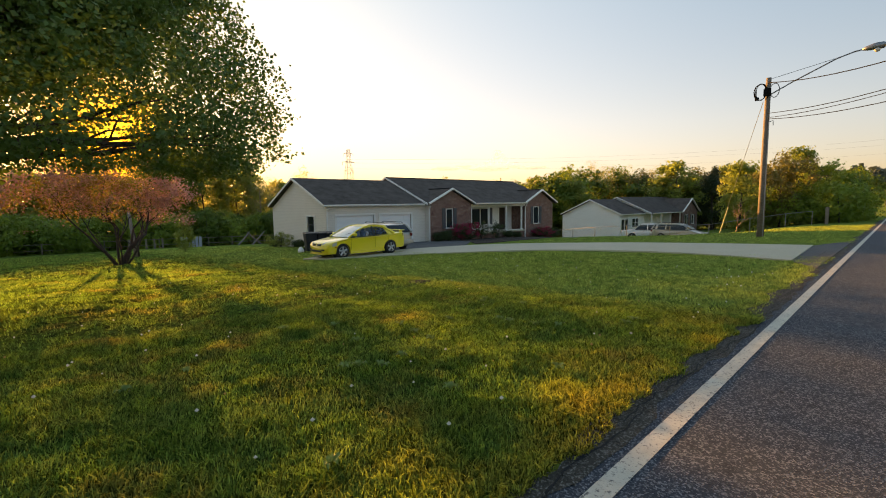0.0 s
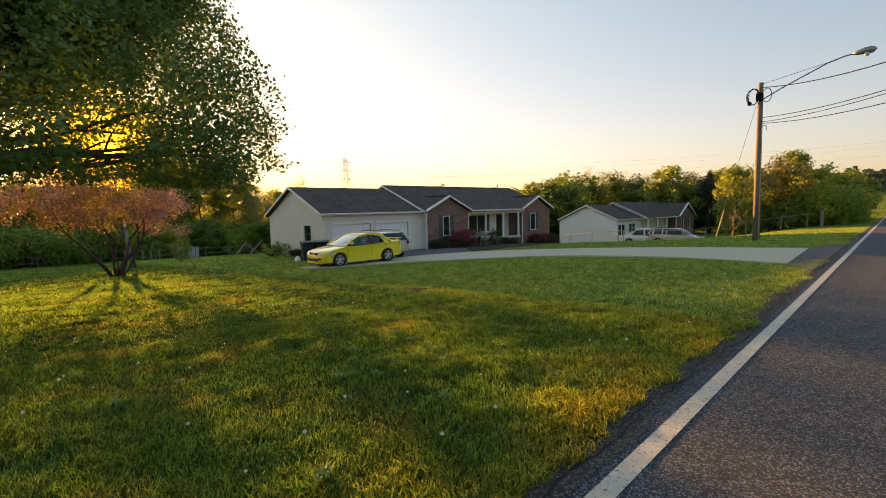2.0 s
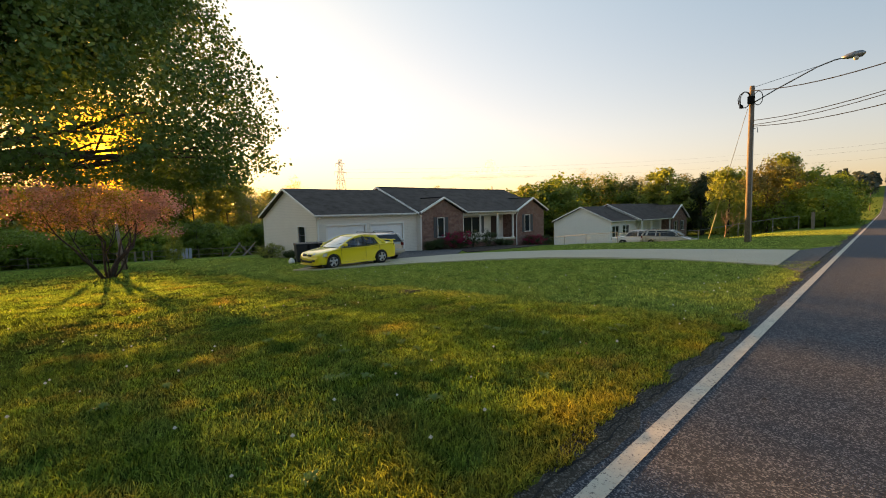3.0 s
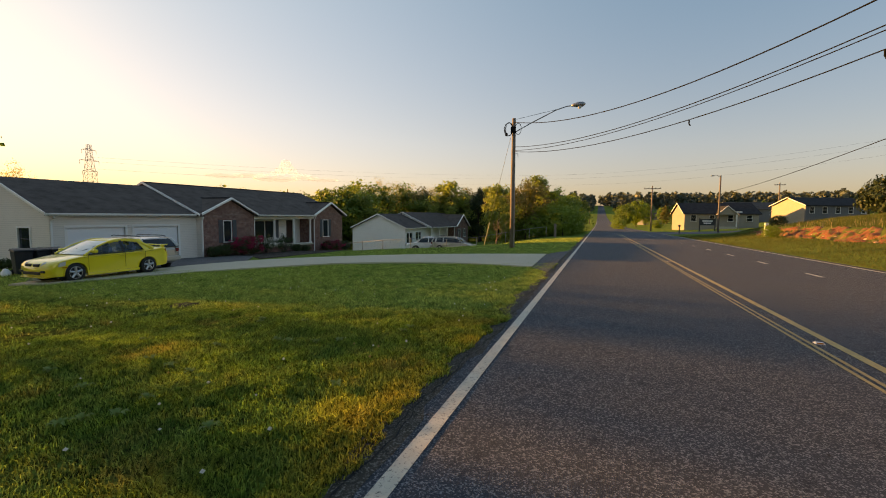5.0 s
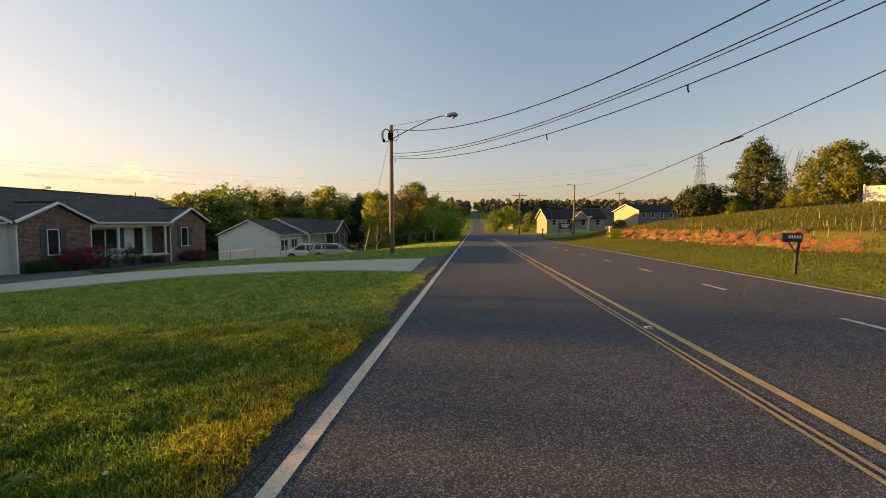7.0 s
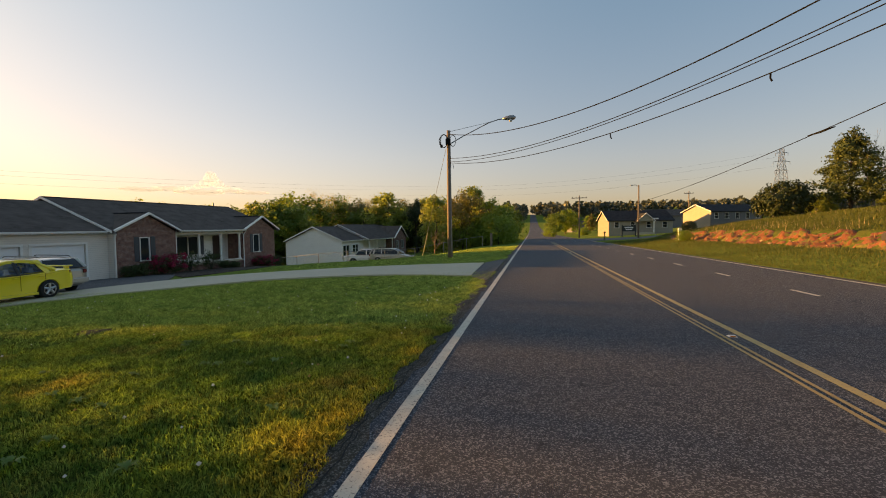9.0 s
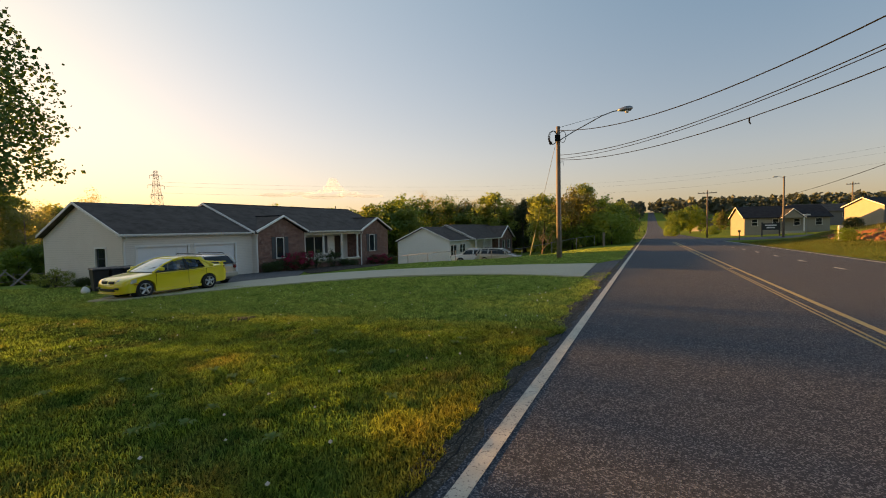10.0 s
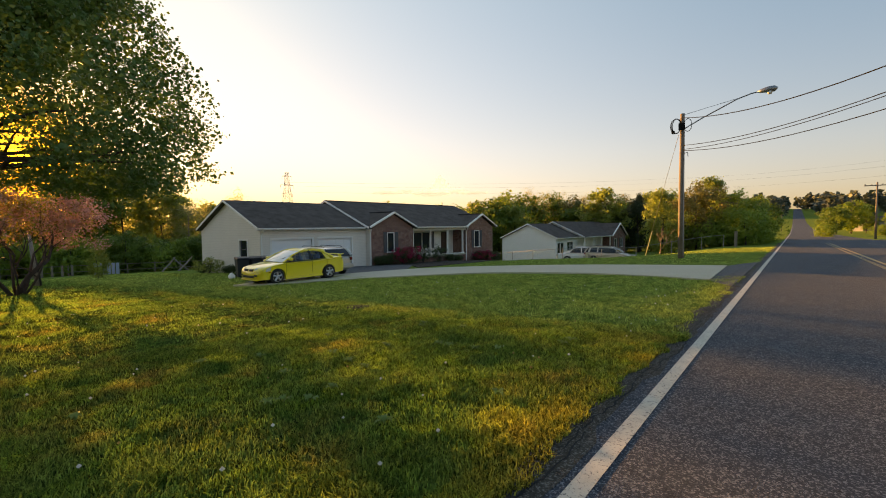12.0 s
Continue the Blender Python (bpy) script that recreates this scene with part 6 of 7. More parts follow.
# ---- fences ----
def rail_fence(pts, high, rails, label, post=0.05, mesh=False, material=POST_WOOD):
    t = thing("fence", pose(0, 0, 0), label, "fence")
    for i, (x, y) in enumerate(pts):
        z = gz(x, y)
        part("post", tubes(([(x, y, z - 0.2), (x + 0.02 * math.sin(i), y + 0.03 * math.cos(3 * i), z + high + 0.06 * math.sin(i * 2.3))], post), sides=6), material, t)
    for (x0, y0), (x1, y1) in zip(pts, pts[1:]):
        for k in rails:
            part("rail", tubes(([(x0, y0, gz(x0, y0) + high * k), (x1, y1, gz(x1, y1) + high * k)], 0.022 if mesh else 0.03), sides=5), material, t)
        if mesh:
            n = 14
            runs = []
            for j in range(n):
                f, g = j / n, (j + 1) / n
                p0, p1 = (x0 + (x1 - x0) * f, y0 + (y1 - y0) * f), (x0 + (x1 - x0) * g, y0 + (y1 - y0) * g)
                z0, z1 = gz(*p0), gz(*p1)
                runs += [([(*p0, z0 + 0.03), (*p1, z1 + high)], 0.0012), ([(*p0, z0 + high), (*p1, z1 + 0.03)], 0.0012)]
            tagged(part("wire_mesh", tubes(*runs, sides=3), material, t), "", "", "", "stuff")
    return t


rail_fence([bearing(62 + 2.4 * k, 58 + 0.35 * k) for k in range(15)], 1.15, (0.35, 0.9), "old wooden post and rail fence before the woods", 0.055)
x, y = bearing(75.7, 57)
t = thing("pallet_stack", pose(x, y, gz(x, y), 0, 0, 76), "pale blue-grey stack of pallets by the fence", "pallets")
BLUE_GREY = surface("blue_grey_board", (0.30, 0.35, 0.42), (0.36, 0.40, 0.46), 2, 20, 0.8, 0.2)
for k in range(6):
    part("board", boxes((-1.1 + 0.36 * k, -0.82 + 0.36 * k, -0.1, 0.0, 0.0, 1.15)), BLUE_GREY, t)
part("cross_board", boxes((-1.1, 1.05, 0.0, 0.05, 0.3, 0.42), (-1.1, 1.05, 0.0, 0.05, 0.8, 0.92)), POST_WOOD, t)
for k in range(5):
    x, y = bearing(78.5 + 0.75 * k, 57.5)
    t = thing("picket", pose(x, y, gz(x, y), 0, 0, 78), "weathered pale picket leaning at the fence", "picket", "pickets")
    part("board", boxes((-0.09, 0.09, -0.02, 0.02, -0.1, 1.1)), POST_WOOD, t)
for az, lean in ((68.6, 1.0), (70.2, 0.9), (69.3, -0.8)):
    x, y = bearing(az, 56)
    z = gz(x, y)
    t = thing("fallen_branch", pose(x, y, z), "grey dead branch leaning on the fence", "branch")
    part("limb", tubes(([(0.3, -lean, 0), (0, 0, 0.8), (-0.2, lean * 0.7, 1.5)], [0.09, 0.08, 0.05])), PALE_BARK, t)
NB_FENCE = [(-26.5, 43.2), (-23.3, 41.2), (-20.0, 39.4), (-16.6, 38.6), (-14.0, 41.5), (-12.4, 47.0), (-9.6, 49.0), (-7.2, 50.5), (-5.6, 53.0)]
rail_fence(NB_FENCE, 1.25, (0.98,), "galvanised chain-link fence round the neighbouring yard", 0.035, True, STEEL)
t = thing("gate_post", pose(-4.4, 51.2, gz(-4.4, 51.2)), "thick weathered wooden corner post of the fence", "post")
part("shaft", boxes((-0.12, 0.12, -0.12, 0.12, -0.2, 1.5), edge=0.02), POST_WOOD, t)


# ---- the neighbouring house: same build, lower down the slope ----
def small_window(parent, x0, x1, z0, z1, y, bars=1):
    return window(parent, x0, x1, z0, z1, y, bars, True, TRIM, 0.0)


nb = thing("house", pose(-22.92, 51.3, -2.68, 0, 0, 86.93), "pale siding house with a dark shingle roof down the slope", "house")
bm = bmesh.new()
wall_with(bm, 0, 6.2, 0, 0.18, -0.6, 2.55, [(0.35, 2.05, 0.1, 1.95), (3.0, 4.7, 0.95, 2.0)])
part("front_wall", bm, SIDING_PALE, nb, "pale lap siding")
bm = bmesh.new()
box(bm, 0, 0.18, 0.18, 7.7, -0.6, 2.55)
prism(bm, [(0, 2.55), (3.85, 4.25), (7.7, 2.55)], "x", 0, 0.18)
part("gable_wall", bm, SIDING_PALE, nb, "pale lap siding")
part("back_wall", boxes((0, 20, 7.7, 7.88, -0.8, 2.5)), SIDING_PALE, nb)
part("side_door", boxes((0.4, 2.0, 0.06, 0.1, 0.1, 1.95)), GLASS, nb, "dark glazed door")
part("door_trim", boxes((0.25, 0.35, -0.03, 0.1, 0.1, 2.05), (2.05, 2.15, -0.03, 0.1, 0.1, 2.05), (1.15, 1.25, -0.02, 0.05, 0.1, 1.95)), TRIM, nb)
small_window(nb, 3.0, 4.7, 0.95, 2.0, 0.0, 2)
bm = bmesh.new()
gable_roof(bm, -0.3, 6.3, -0.3, 8.0, 2.62, 4.42)
part("garage_roof", bm, SHINGLE, nb, "dark shingles")
side_trim(nb, -0.3, 3.85, 4.15, 2.62, 4.42)
gutter(nb, -0.3, 6.0, -0.3, 2.6)
bm = bmesh.new()
stepped_roof(bm, 5.9, 21.6, -1.1, 8.2, 2.62, 4.72, ((15.62, 21.2),), 0.5)
part("main_roof", bm, SHINGLE, nb, "dark shingles")
side_trim(nb, 5.9, 3.55, 4.65, 2.62, 4.72)
gutter(nb, 6.2, 15.5, -1.1, 2.6)
bm = bmesh.new()
prism(bm, [(-0.8, 2.5), (3.55, 4.55), (8.0, 2.5)], "x", 6.2, 6.38)
part("gable_wall", bm, SIDING_PALE, nb)
part("porch_wall", boxes((6.2, 15.6, 0.4, 0.58, -0.6, 2.5)), SIDING_PALE, nb)
for x in (7.2, 9.6, 12.2):
    small_window(nb, x, x + 1.1, 0.9, 2.1, 0.4)
for x in (6.4, 9.2, 12.0, 15.2):
    part("porch_post", boxes((x - 0.07, x + 0.07, -0.95, -0.81, 0.0, 2.45)), TRIM, nb, "white porch post")
part("porch_floor", boxes((6.2, 15.6, -1.0, 0.4, -0.6, 0.0)), CONCRETE, nb)
bm = bmesh.new()
wall_with(bm, 15.6, 21.2, -1.0, -0.8, -0.6, 2.5, [(16.6, 17.4, 0.8, 2.1), (19.0, 19.8, 0.8, 2.1)])
prism(bm, [(15.6, 2.5), (18.4, 4.25), (21.2, 2.5)], "y", -1.0, -0.8)
part("brick_wing", bm, BRICK, nb, "red brick front wing")
window(nb, 16.6, 17.4, 0.8, 2.1, -1.0, 1, True, TRIM, 0.3)
window(nb, 19.0, 19.8, 0.8, 2.1, -1.0, 1, True, TRIM, 0.3)
part("side_wall", boxes((15.6, 15.8, -0.8, 0.4, -0.6, 2.5)), BRICK, nb)
part("side_wall", boxes((21.0, 21.2, -0.8, 7.7, -0.6, 2.5)), BRICK, nb)
bm = bmesh.new()
cross_roof(bm, 15.3, 21.5, -1.3, 2.5, 2.6, 4.45)
part("wing_roof", bm, SHINGLE, nb, "dark shingles")
gable_trim(nb, 18.4, 3.1, -1.3, 2.6, 4.45)


def level(x, y, heading):
    return pose(x, y, gz(x, y), 0, 0, heading)


x, y = bearing(20.9, 50)
pickup(level(x, y, -160))
x, y = bearing(17.75, 48.5)
estate(level(x, y, 0), SILVER_CAR, "silver estate car with dark windows parked by the neighbouring house", "car", 1.6, 4.7, 0.88)


# ---- across the road: clay bank, mailbox, fence, houses ----
def clay_bank():
    rng = np.random.default_rng(9)
    bm = bmesh.new()
    rows = []
    ys = np.linspace(17.5, 53, 284)
    for y in ys:
        fade = min(1, (y - 17.5) / 4, (53 - y) / 6)
        x0, x1 = 14.0 + 0.5 * (1 - fade) + 0.35 * math.sin(y * 0.9), 15.8 - 0.9 * (1 - fade) + 0.3 * math.sin(y * 1.7 + 1)
        row = []
        for k in range(13):
            x = x0 + (x1 - x0) * k / 12
            e = min(k, 12 - k) / 2
            n = noise.fractal(Vector((x * 1.6, y * 1.2, 0)), 0.8, 2.0, 5) + 0.7 * noise.noise(Vector((x * 4, y * 3.2, 5)))
            row.append(bm.verts.new((x - 0.10 * n * min(1, e), y, gz(x, y) + (0.05 + 0.22 * n) * min(1, e) * fade - (0.06 if e == 0 else 0))))
        rows.append(row)
    for r0, r1 in zip(rows, rows[1:]):
        for k in range(12):
            bm.faces.new((r0[k], r0[k + 1], r1[k + 1], r1[k]))
    tagged(part("clay_bank", bm, CLAY, None, "", True), "raw red clay cut in the roadside bank", "bank", kind="structure")
    for k in range(60):
        y = rng.uniform(23, 50)
        x = rng.uniform(14.1, 15.2)
        t = thing("clod", pose(x, y, gz(x, y) + 0.02, 0, 0, rng.uniform(0, 360)), "pale orange clay clod on the bank", "clod", "clods on the bank")
        bm = bmesh.new()
        bmesh.ops.create_icosphere(bm, subdivisions=1, radius=rng.uniform(0.06, 0.17))
        for v in bm.verts:
            v.co *= rng.uniform(0.7, 1.2)
            v.co.z *= 0.7
        part("lump", bm, CLAY_PALE if k % 3 == 0 else CLAY, t)


CLAY_PALE = surface("pale_clay", (0.520, 0.330, 0.200), (0.440, 0.250, 0.140), 5, 25, 0.9, 0.5)
clay_bank()


def mailbox():
    x, y = 9.75, 13.9
    t = thing("mailbox", pose(x, y, gz(x, y), 0, 0, 0), "black mailbox on a leaning dark wooden post", "mailbox")
    part("post", tubes(([(0, 0, -0.3), (0.03, 0.0, 0.6), (0.09, 0.0, 1.06)], 0.05), sides=4), IRON, t, "dark leaning post")
    part("brace", tubes(([(0.03, 0, 0.62), (-0.22, -0.02, 0.96)], 0.03), sides=4), IRON, t)
    part("arm", boxes((-0.42, 0.14, -0.05, 0.05, 0.97, 1.03)), IRON, t)
    bm = bmesh.new()
    prism(bm, [(-0.1, 1.03), (0.1, 1.03), (0.1, 1.16), (0.085, 1.215), (0.04, 1.245), (-0.04, 1.245), (-0.085, 1.215), (-0.1, 1.16)], "x", -0.46, 0.12)
    part("box", bevel(bm, 0.008), IRON, t, "black metal letter box")
    part("door", boxes((-0.475, -0.46, -0.09, 0.09, 1.04, 1.2)), IRON, t)
    part("flag", boxes((-0.1, 0.05, -0.115, -0.105, 1.2, 1.26)), LENS_RED, t)
    for k in range(5):
        part("digit_bar", boxes((-0.28 + 0.075 * k, -0.235 + 0.075 * k, -0.106, -0.101, 1.08, 1.17)), TRIM, t, "pale painted bar")


mailbox()


def vinyl_fence():
    x0, y0 = bearing(-39.6, 61.5)
    t = thing("fence", pose(x0, y0, 0, 0, 0, -42), "tall cream vinyl privacy fence on the hill", "fence")
    m = pose(x0, y0, 0, 0, 0, -42)
    for k in range(7):
        p = m @ Vector((2.4 * k, 0, 0))
        z = gz(p.x, p.y)
        post = part("post", boxes((2.4 * k - 0.07, 2.4 * k + 0.07, -0.07, 0.07, z - 0.3, z + 1.85), edge=0.01), VINYL, t)
        bm = bmesh.new()
        tube(bm, [(2.4 * k, 0, z + 1.85), (2.4 * k, 0, z + 1.9), (2.4 * k, 0, z + 2.0)], [0.1, 0.1, 0.02], 4)
        part("post_cap", bm, VINYL, post)
        if k < 6:
            for j in range(12):
                a = 2.4 * k + 0.08 + j * 0.187
                part("board", boxes((a, a + 0.18, -0.02, 0.02, z - 0.05, z + 1.72)), VINYL, t)
            part("rail", boxes((2.4 * k + 0.07, 2.4 * k + 2.33, -0.03, 0.03, z + 1.72, z + 1.8)), VINYL, t)


vinyl_fence()


def far_house(x, y, z, turn, length, depth, wall, eave, ridge, roof, label, porch=True, wins=3, gable_mat=None):
    t = thing("house", pose(x, y, z, 0, 0, turn), label, "house")
    gaps = [(length * (k + 0.5) / wins - 0.45, length * (k + 0.5) / wins + 0.45, 0.95, 2.1) for k in range(wins)]
    bm = bmesh.new()
    wall_with(bm, 0, length, 0, 0.2, -1.2, eave, gaps)
    part("front_wall", bm, wall, t)
    bm = bmesh.new()
    box(bm, 0, 0.2, 0.2, depth, -1.2, eave)
    prism(bm, [(0, eave), (depth / 2, ridge - 0.1), (depth, eave)], "x", 0, 0.2)
    part("gable_wall", bm, gable_mat or wall, t)
    part("back_wall", boxes((0.2, length, depth - 0.2, depth, -1.2, eave), (length - 0.2, length, 0.2, depth - 0.2, -1.2, eave)), wall, t)
    for g in gaps:
        window(t, *g, 0.0, 1)
    bm = bmesh.new()
    gable_roof(bm, -0.35, length + 0.35, -0.35, depth + 0.35, eave + 0.05, ridge)
    part("roof", bm, roof, t)
    side_trim(t, -0.35, depth / 2, depth / 2 + 0.35, eave + 0.05, ridge)
    if porch:
        a, b = length * 0.42, length * 0.68
        bm = bmesh.new()
        cross_roof(bm, a - 0.2, b + 0.2, -1.4, depth / 2, eave - 0.1, ridge - 0.7)
        part("porch_roof", bm, roof, t)
        gable_trim(t, (a + b) / 2, (b - a) / 2 + 0.2, -1.4, eave - 0.1, ridge - 0.7)
        bm = bmesh.new()
        prism(bm, [(a, eave - 0.15), ((a + b) / 2, ridge - 0.85), (b, eave - 0.15)], "y", -1.2, -1.05)
        part("porch_gable", bm, wall, t)
        for px in (a + 0.1, b - 0.1):
            part("porch_post", boxes((px - 0.08, px + 0.08, -1.3, -1.14, -0.6, eave - 0.1)), TRIM, t)
        part("porch_floor", boxes((a, b, -1.35, 0, -1.0, -0.05)), CONCRETE, t)
    return t


x, y = bearing(-9.35, 97)
far_house(x, y, -0.1, 6, 12.6, 8.6, SIDING_CREAM, 2.35, 4.55, SHINGLE_BLACK, "cream siding house with a black roof and small porch", True, 4)
x, y = bearing(-20.0, 106)
far_house(x, y, 1.55, 22, 12.5, 8.0, SIDING_GREY, 2.35, 4.0, SHINGLE_BLACK, "grey siding house with a cream gable and black roof", False, 5, SIDING_CREAM)
x, y = bearing(-13.6, 150)
far_house(x, y, 1.5, 10, 13, 8, SIDING_GREY, 2.5, 4.6, SHINGLE, "grey house behind the others with a dark roof", False, 3)
x, y = bearing(-5.1, 215)
far_house(x, y, -1.2, 20, 9, 8, SIDING_GREY, 3.0, 4.8, SHINGLE, "small grey house among trees by the far road", False, 2)


def court_sign():
    x, y = bearing(-11.6, 84)
    t = thing("entrance_sign", pose(x, y, gz(x, y), 0, 0, 8), "dark entrance sign with pale lettering on two posts", "sign")
    for s in (-1.15, 1.15):
        part("post", boxes((s - 0.08, s + 0.08, -0.08, 0.08, -0.3, 2.1)), IRON, t)
    part("board", boxes((-1.07, 1.07, -0.05, 0.05, 0.95, 1.95), edge=0.01), IRON, t, "dark sign board")
    for a, b, z in ((-0.75, 0.75, 1.55), (-0.55, 0.55, 1.2)):
        part("letter_bar", boxes((a, b, -0.065, -0.052, z, z + 0.2)), TRIM, t, "pale bar of lettering")


court_sign()
x, y = bearing(-14.5, 78)
t = thing("street_sign", pose(x, y, gz(x, y)), "thin street sign post with two small blades", "sign")
part("post", tubes(([(0, 0, -0.2), (0, 0, 3.0)], 0.03)), STEEL, t)
part("blade", boxes((-0.4, 0.4, -0.01, 0.01, 2.75, 2.95)), TRIM, t)
x, y = bearing(-8.9, 70)
t = thing("mailbox", pose(x, y, gz(x, y)), "black mailbox on a post by the side road", "mailbox")
part("post", boxes((-0.06, 0.06, -0.06, 0.06, -0.2, 1.0)), IRON, t)
part("box", boxes((-0.12, 0.12, -0.25, 0.25, 1.0, 1.25), edge=0.03), IRON, t)
x, y = bearing(-17.0, 46)
t = thing("marker_post", pose(x, y, gz(x, y)), "pale square marker post at the end of the bank", "post")
part("shaft", boxes((-0.13, 0.13, -0.13, 0.13, -0.2, 1.15), edge=0.02), VINYL, t)
sheet("side_road", [(8.7, 66), (20, 70), (40, 84), (60, 92), (60, 98), (38, 90), (18, 78), (8.7, 84)], 0.02, PAVED, "grey side road joining the main road", "road", 0.05)

# trees on the hill across the road
x, y = bearing(-31.4, 60)
HILL_LEAF = leaf_mat("hill_leaf", (0.050, 0.075, 0.022), (0.095, 0.125, 0.034), (0.12, 0.14, 0.03), 0.25, 0.5)
CED = make_tree("tree", 31, 8.3, 2.75, 0.4, "ragged", HILL_LEAF, 0.2, 240, 56, BARK, "tall dark ragged tree on the hill", clump=0.42)
put(CED, x, y, 0.4)
x, y = bearing(-26.3, 58)
DARKBUSH = make_tree("bush", 32, 3.9, 2.4, 0.0, "egg", CEDAR, 0.2, 260, 36, BARK, "dense dark evergreen bush on the hill", "bush", 0.1, 0.3)
put(DARKBUSH, x, y, 1.0)
x, y = bearing(-37.7, 76)
ROUND = make_tree("tree", 33, 8.9, 3.5, 0.9, "egg", OLIVE, 0.24, 420, 40, BARK, "round leafy olive-green tree on the hill", clump=0.42)
put(ROUND, x, y, 0.2, 1.1)
x, y = bearing(-34.6, 82)
put(ROUND, x, y, 2.2, 0.62)
x, y = bearing(-29.2, 74)
put(ROUND, x, y, 1.2, 0.5)
for k in range(5):
    x, y = bearing(-33.4 - 1.1 * k, 72)
    put(DARKBUSH, x, y, k, 0.5)
COL = make_tree("tree", 34, 4.6, 0.75, 0.1, "column", CEDAR, 0.16, 90, 30, BARK, "narrow dark cypress behind the fence", clump=0.2, group="row of cypresses")
for k in range(5):
    x, y = bearing(-40.6 - 0.85 * k, 70)
    put(COL, x, y, k * 1.1, 1.0 + 0.06 * (k % 2))
x, y = bearing(-17.9, 92)
put(DARKBUSH, x, y, 2.0, 0.55)
x, y = bearing(-17.5, 44)
put(UNDER, x, y, 2.0, 0.28)

# trees beside the far stretch of the road
for kind, az, d, top in ((1, 2.7, 92, 2.4), (0, 3.4, 84, 2.9), (1, -3.2, 165, 1.6), (0, -4.3, 172, 2.1), (1, -5.3, 180, 1.8), (1, -2.5, 230, 1.5), (0, -7.2, 190, 1.2), (1, 1.9, 150, 1.7)):
    plant(kind, az, d, top, az, 1.0)
for az, d, s in ((2.6, 63, 0.55), (3.4, 61, 0.75), (4.3, 60, 0.8), (5.2, 60, 0.9), (6.0, 61, 0.9), (-2.4, 118, 0.8), (-6.4, 128, 0.7)):
    x, y = bearing(az, d)
    put(UNDER, x, y, az * 2, s, 1.0, 0.3)


def bare_tree(x, y, h, seed, label, bark=PALE_BARK, w=0.5):
    rng = np.random.default_rng(seed)
    t = thing("bare_tree", pose(x, y, gz(x, y)), label, "tree")
    runs, tips = limbs(rng, (0, 0, -0.2), (0.05, 0, 1), h * 0.36, h * 0.022, 4, w, 0.16, kids=3, shrink=0.72)
    part("trunk", tubes(*runs, sides=4), bark, t, "", True)


x, y = bearing(-33.0, 61)
bare_tree(x, y, 7.5, 41, "leafless grey tree on the hill", PALE_BARK, 0.4)
x, y = bearing(12.3, 43)
bare_tree(x, y, 3.1, 42, "small leafless pinkish tree by the chain-link fence", surface("pink_bark", (0.30, 0.19, 0.16), (0.38, 0.25, 0.20), 3, 20, 0.85, 0.3), 0.6)


# dry grass stalks along the bank
def stalks():
    rng = np.random.default_rng(15)
    n = 450
    y = rng.uniform(12, 52, n)
    x = np.where(rng.uniform(size=n) < 0.55, rng.normal(16.6, 0.7, n), rng.uniform(14, 30, n))
    h = rng.uniform(0.2, 0.6, n) * np.where(y < 21, 1.5, 1.0)
    z = ground_z(x, y)
    lean = rng.normal(size=(n, 2)) * 0.16
    a = rng.uniform(0, 6.28, n)
    w = 0.008 + 0.012 * rng.uniform(size=n)
    dx, dy = np.cos(a) * w, np.sin(a) * w
    tri = np.stack([np.stack([x - dx, y - dy, z - 0.02], 1), np.stack([x + dx, y + dy, z - 0.02], 1), np.stack([x + lean[:, 0] * h, y + lean[:, 1] * h, z + h], 1)], 1)
    tagged(link_mesh("dry_grass", raw_mesh("dry_grass", tri, 3), DRY_STALK), "tall dry straw grass along the bank", "grass", kind="stuff")
    n = 110000
    y = 8 + 50 * rng.uniform(size=n)
    x = 9.0 + 26 * rng.uniform(size=n) ** 1.7
    z = ground_z(x, y)
    h = rng.uniform(0.05, 0.2, n) * interp(x, (9, 0.45), (13, 0.8), (17, 1.1))
    lean = rng.normal(size=(n, 2)) * 0.35
    a = rng.uniform(0, 6.28, n)
    w = (0.006 + 0.012 * rng.uniform(size=n)) * interp(x, (9, 0.7), (14, 1.2), (30, 2.0))
    dx, dy = np.cos(a) * w, np.sin(a) * w
    keep = ~((x > 13.9) & (x < 16.0) & (y > 18) & (y < 52.5) & (field(x, y, 1.4) < 0.28))
    tri = np.stack([np.stack([x - dx, y - dy, z - 0.02], 1), np.stack([x + dx, y + dy, z - 0.02], 1), np.stack([x + lean[:, 0] * h, y + lean[:, 1] * h, z + h], 1)], 1)[keep]
    tagged(link_mesh("meadow_grass", raw_mesh("meadow_grass", tri, 3), MEADOW), "rough sunlit meadow grass on the hill", "grass", kind="stuff")


MEADOW = leaf_mat("meadow_blade", (0.060, 0.098, 0.017), (0.118, 0.118, 0.027), (0.14, 0.15, 0.025), 0.35, 0.35)
stalks()


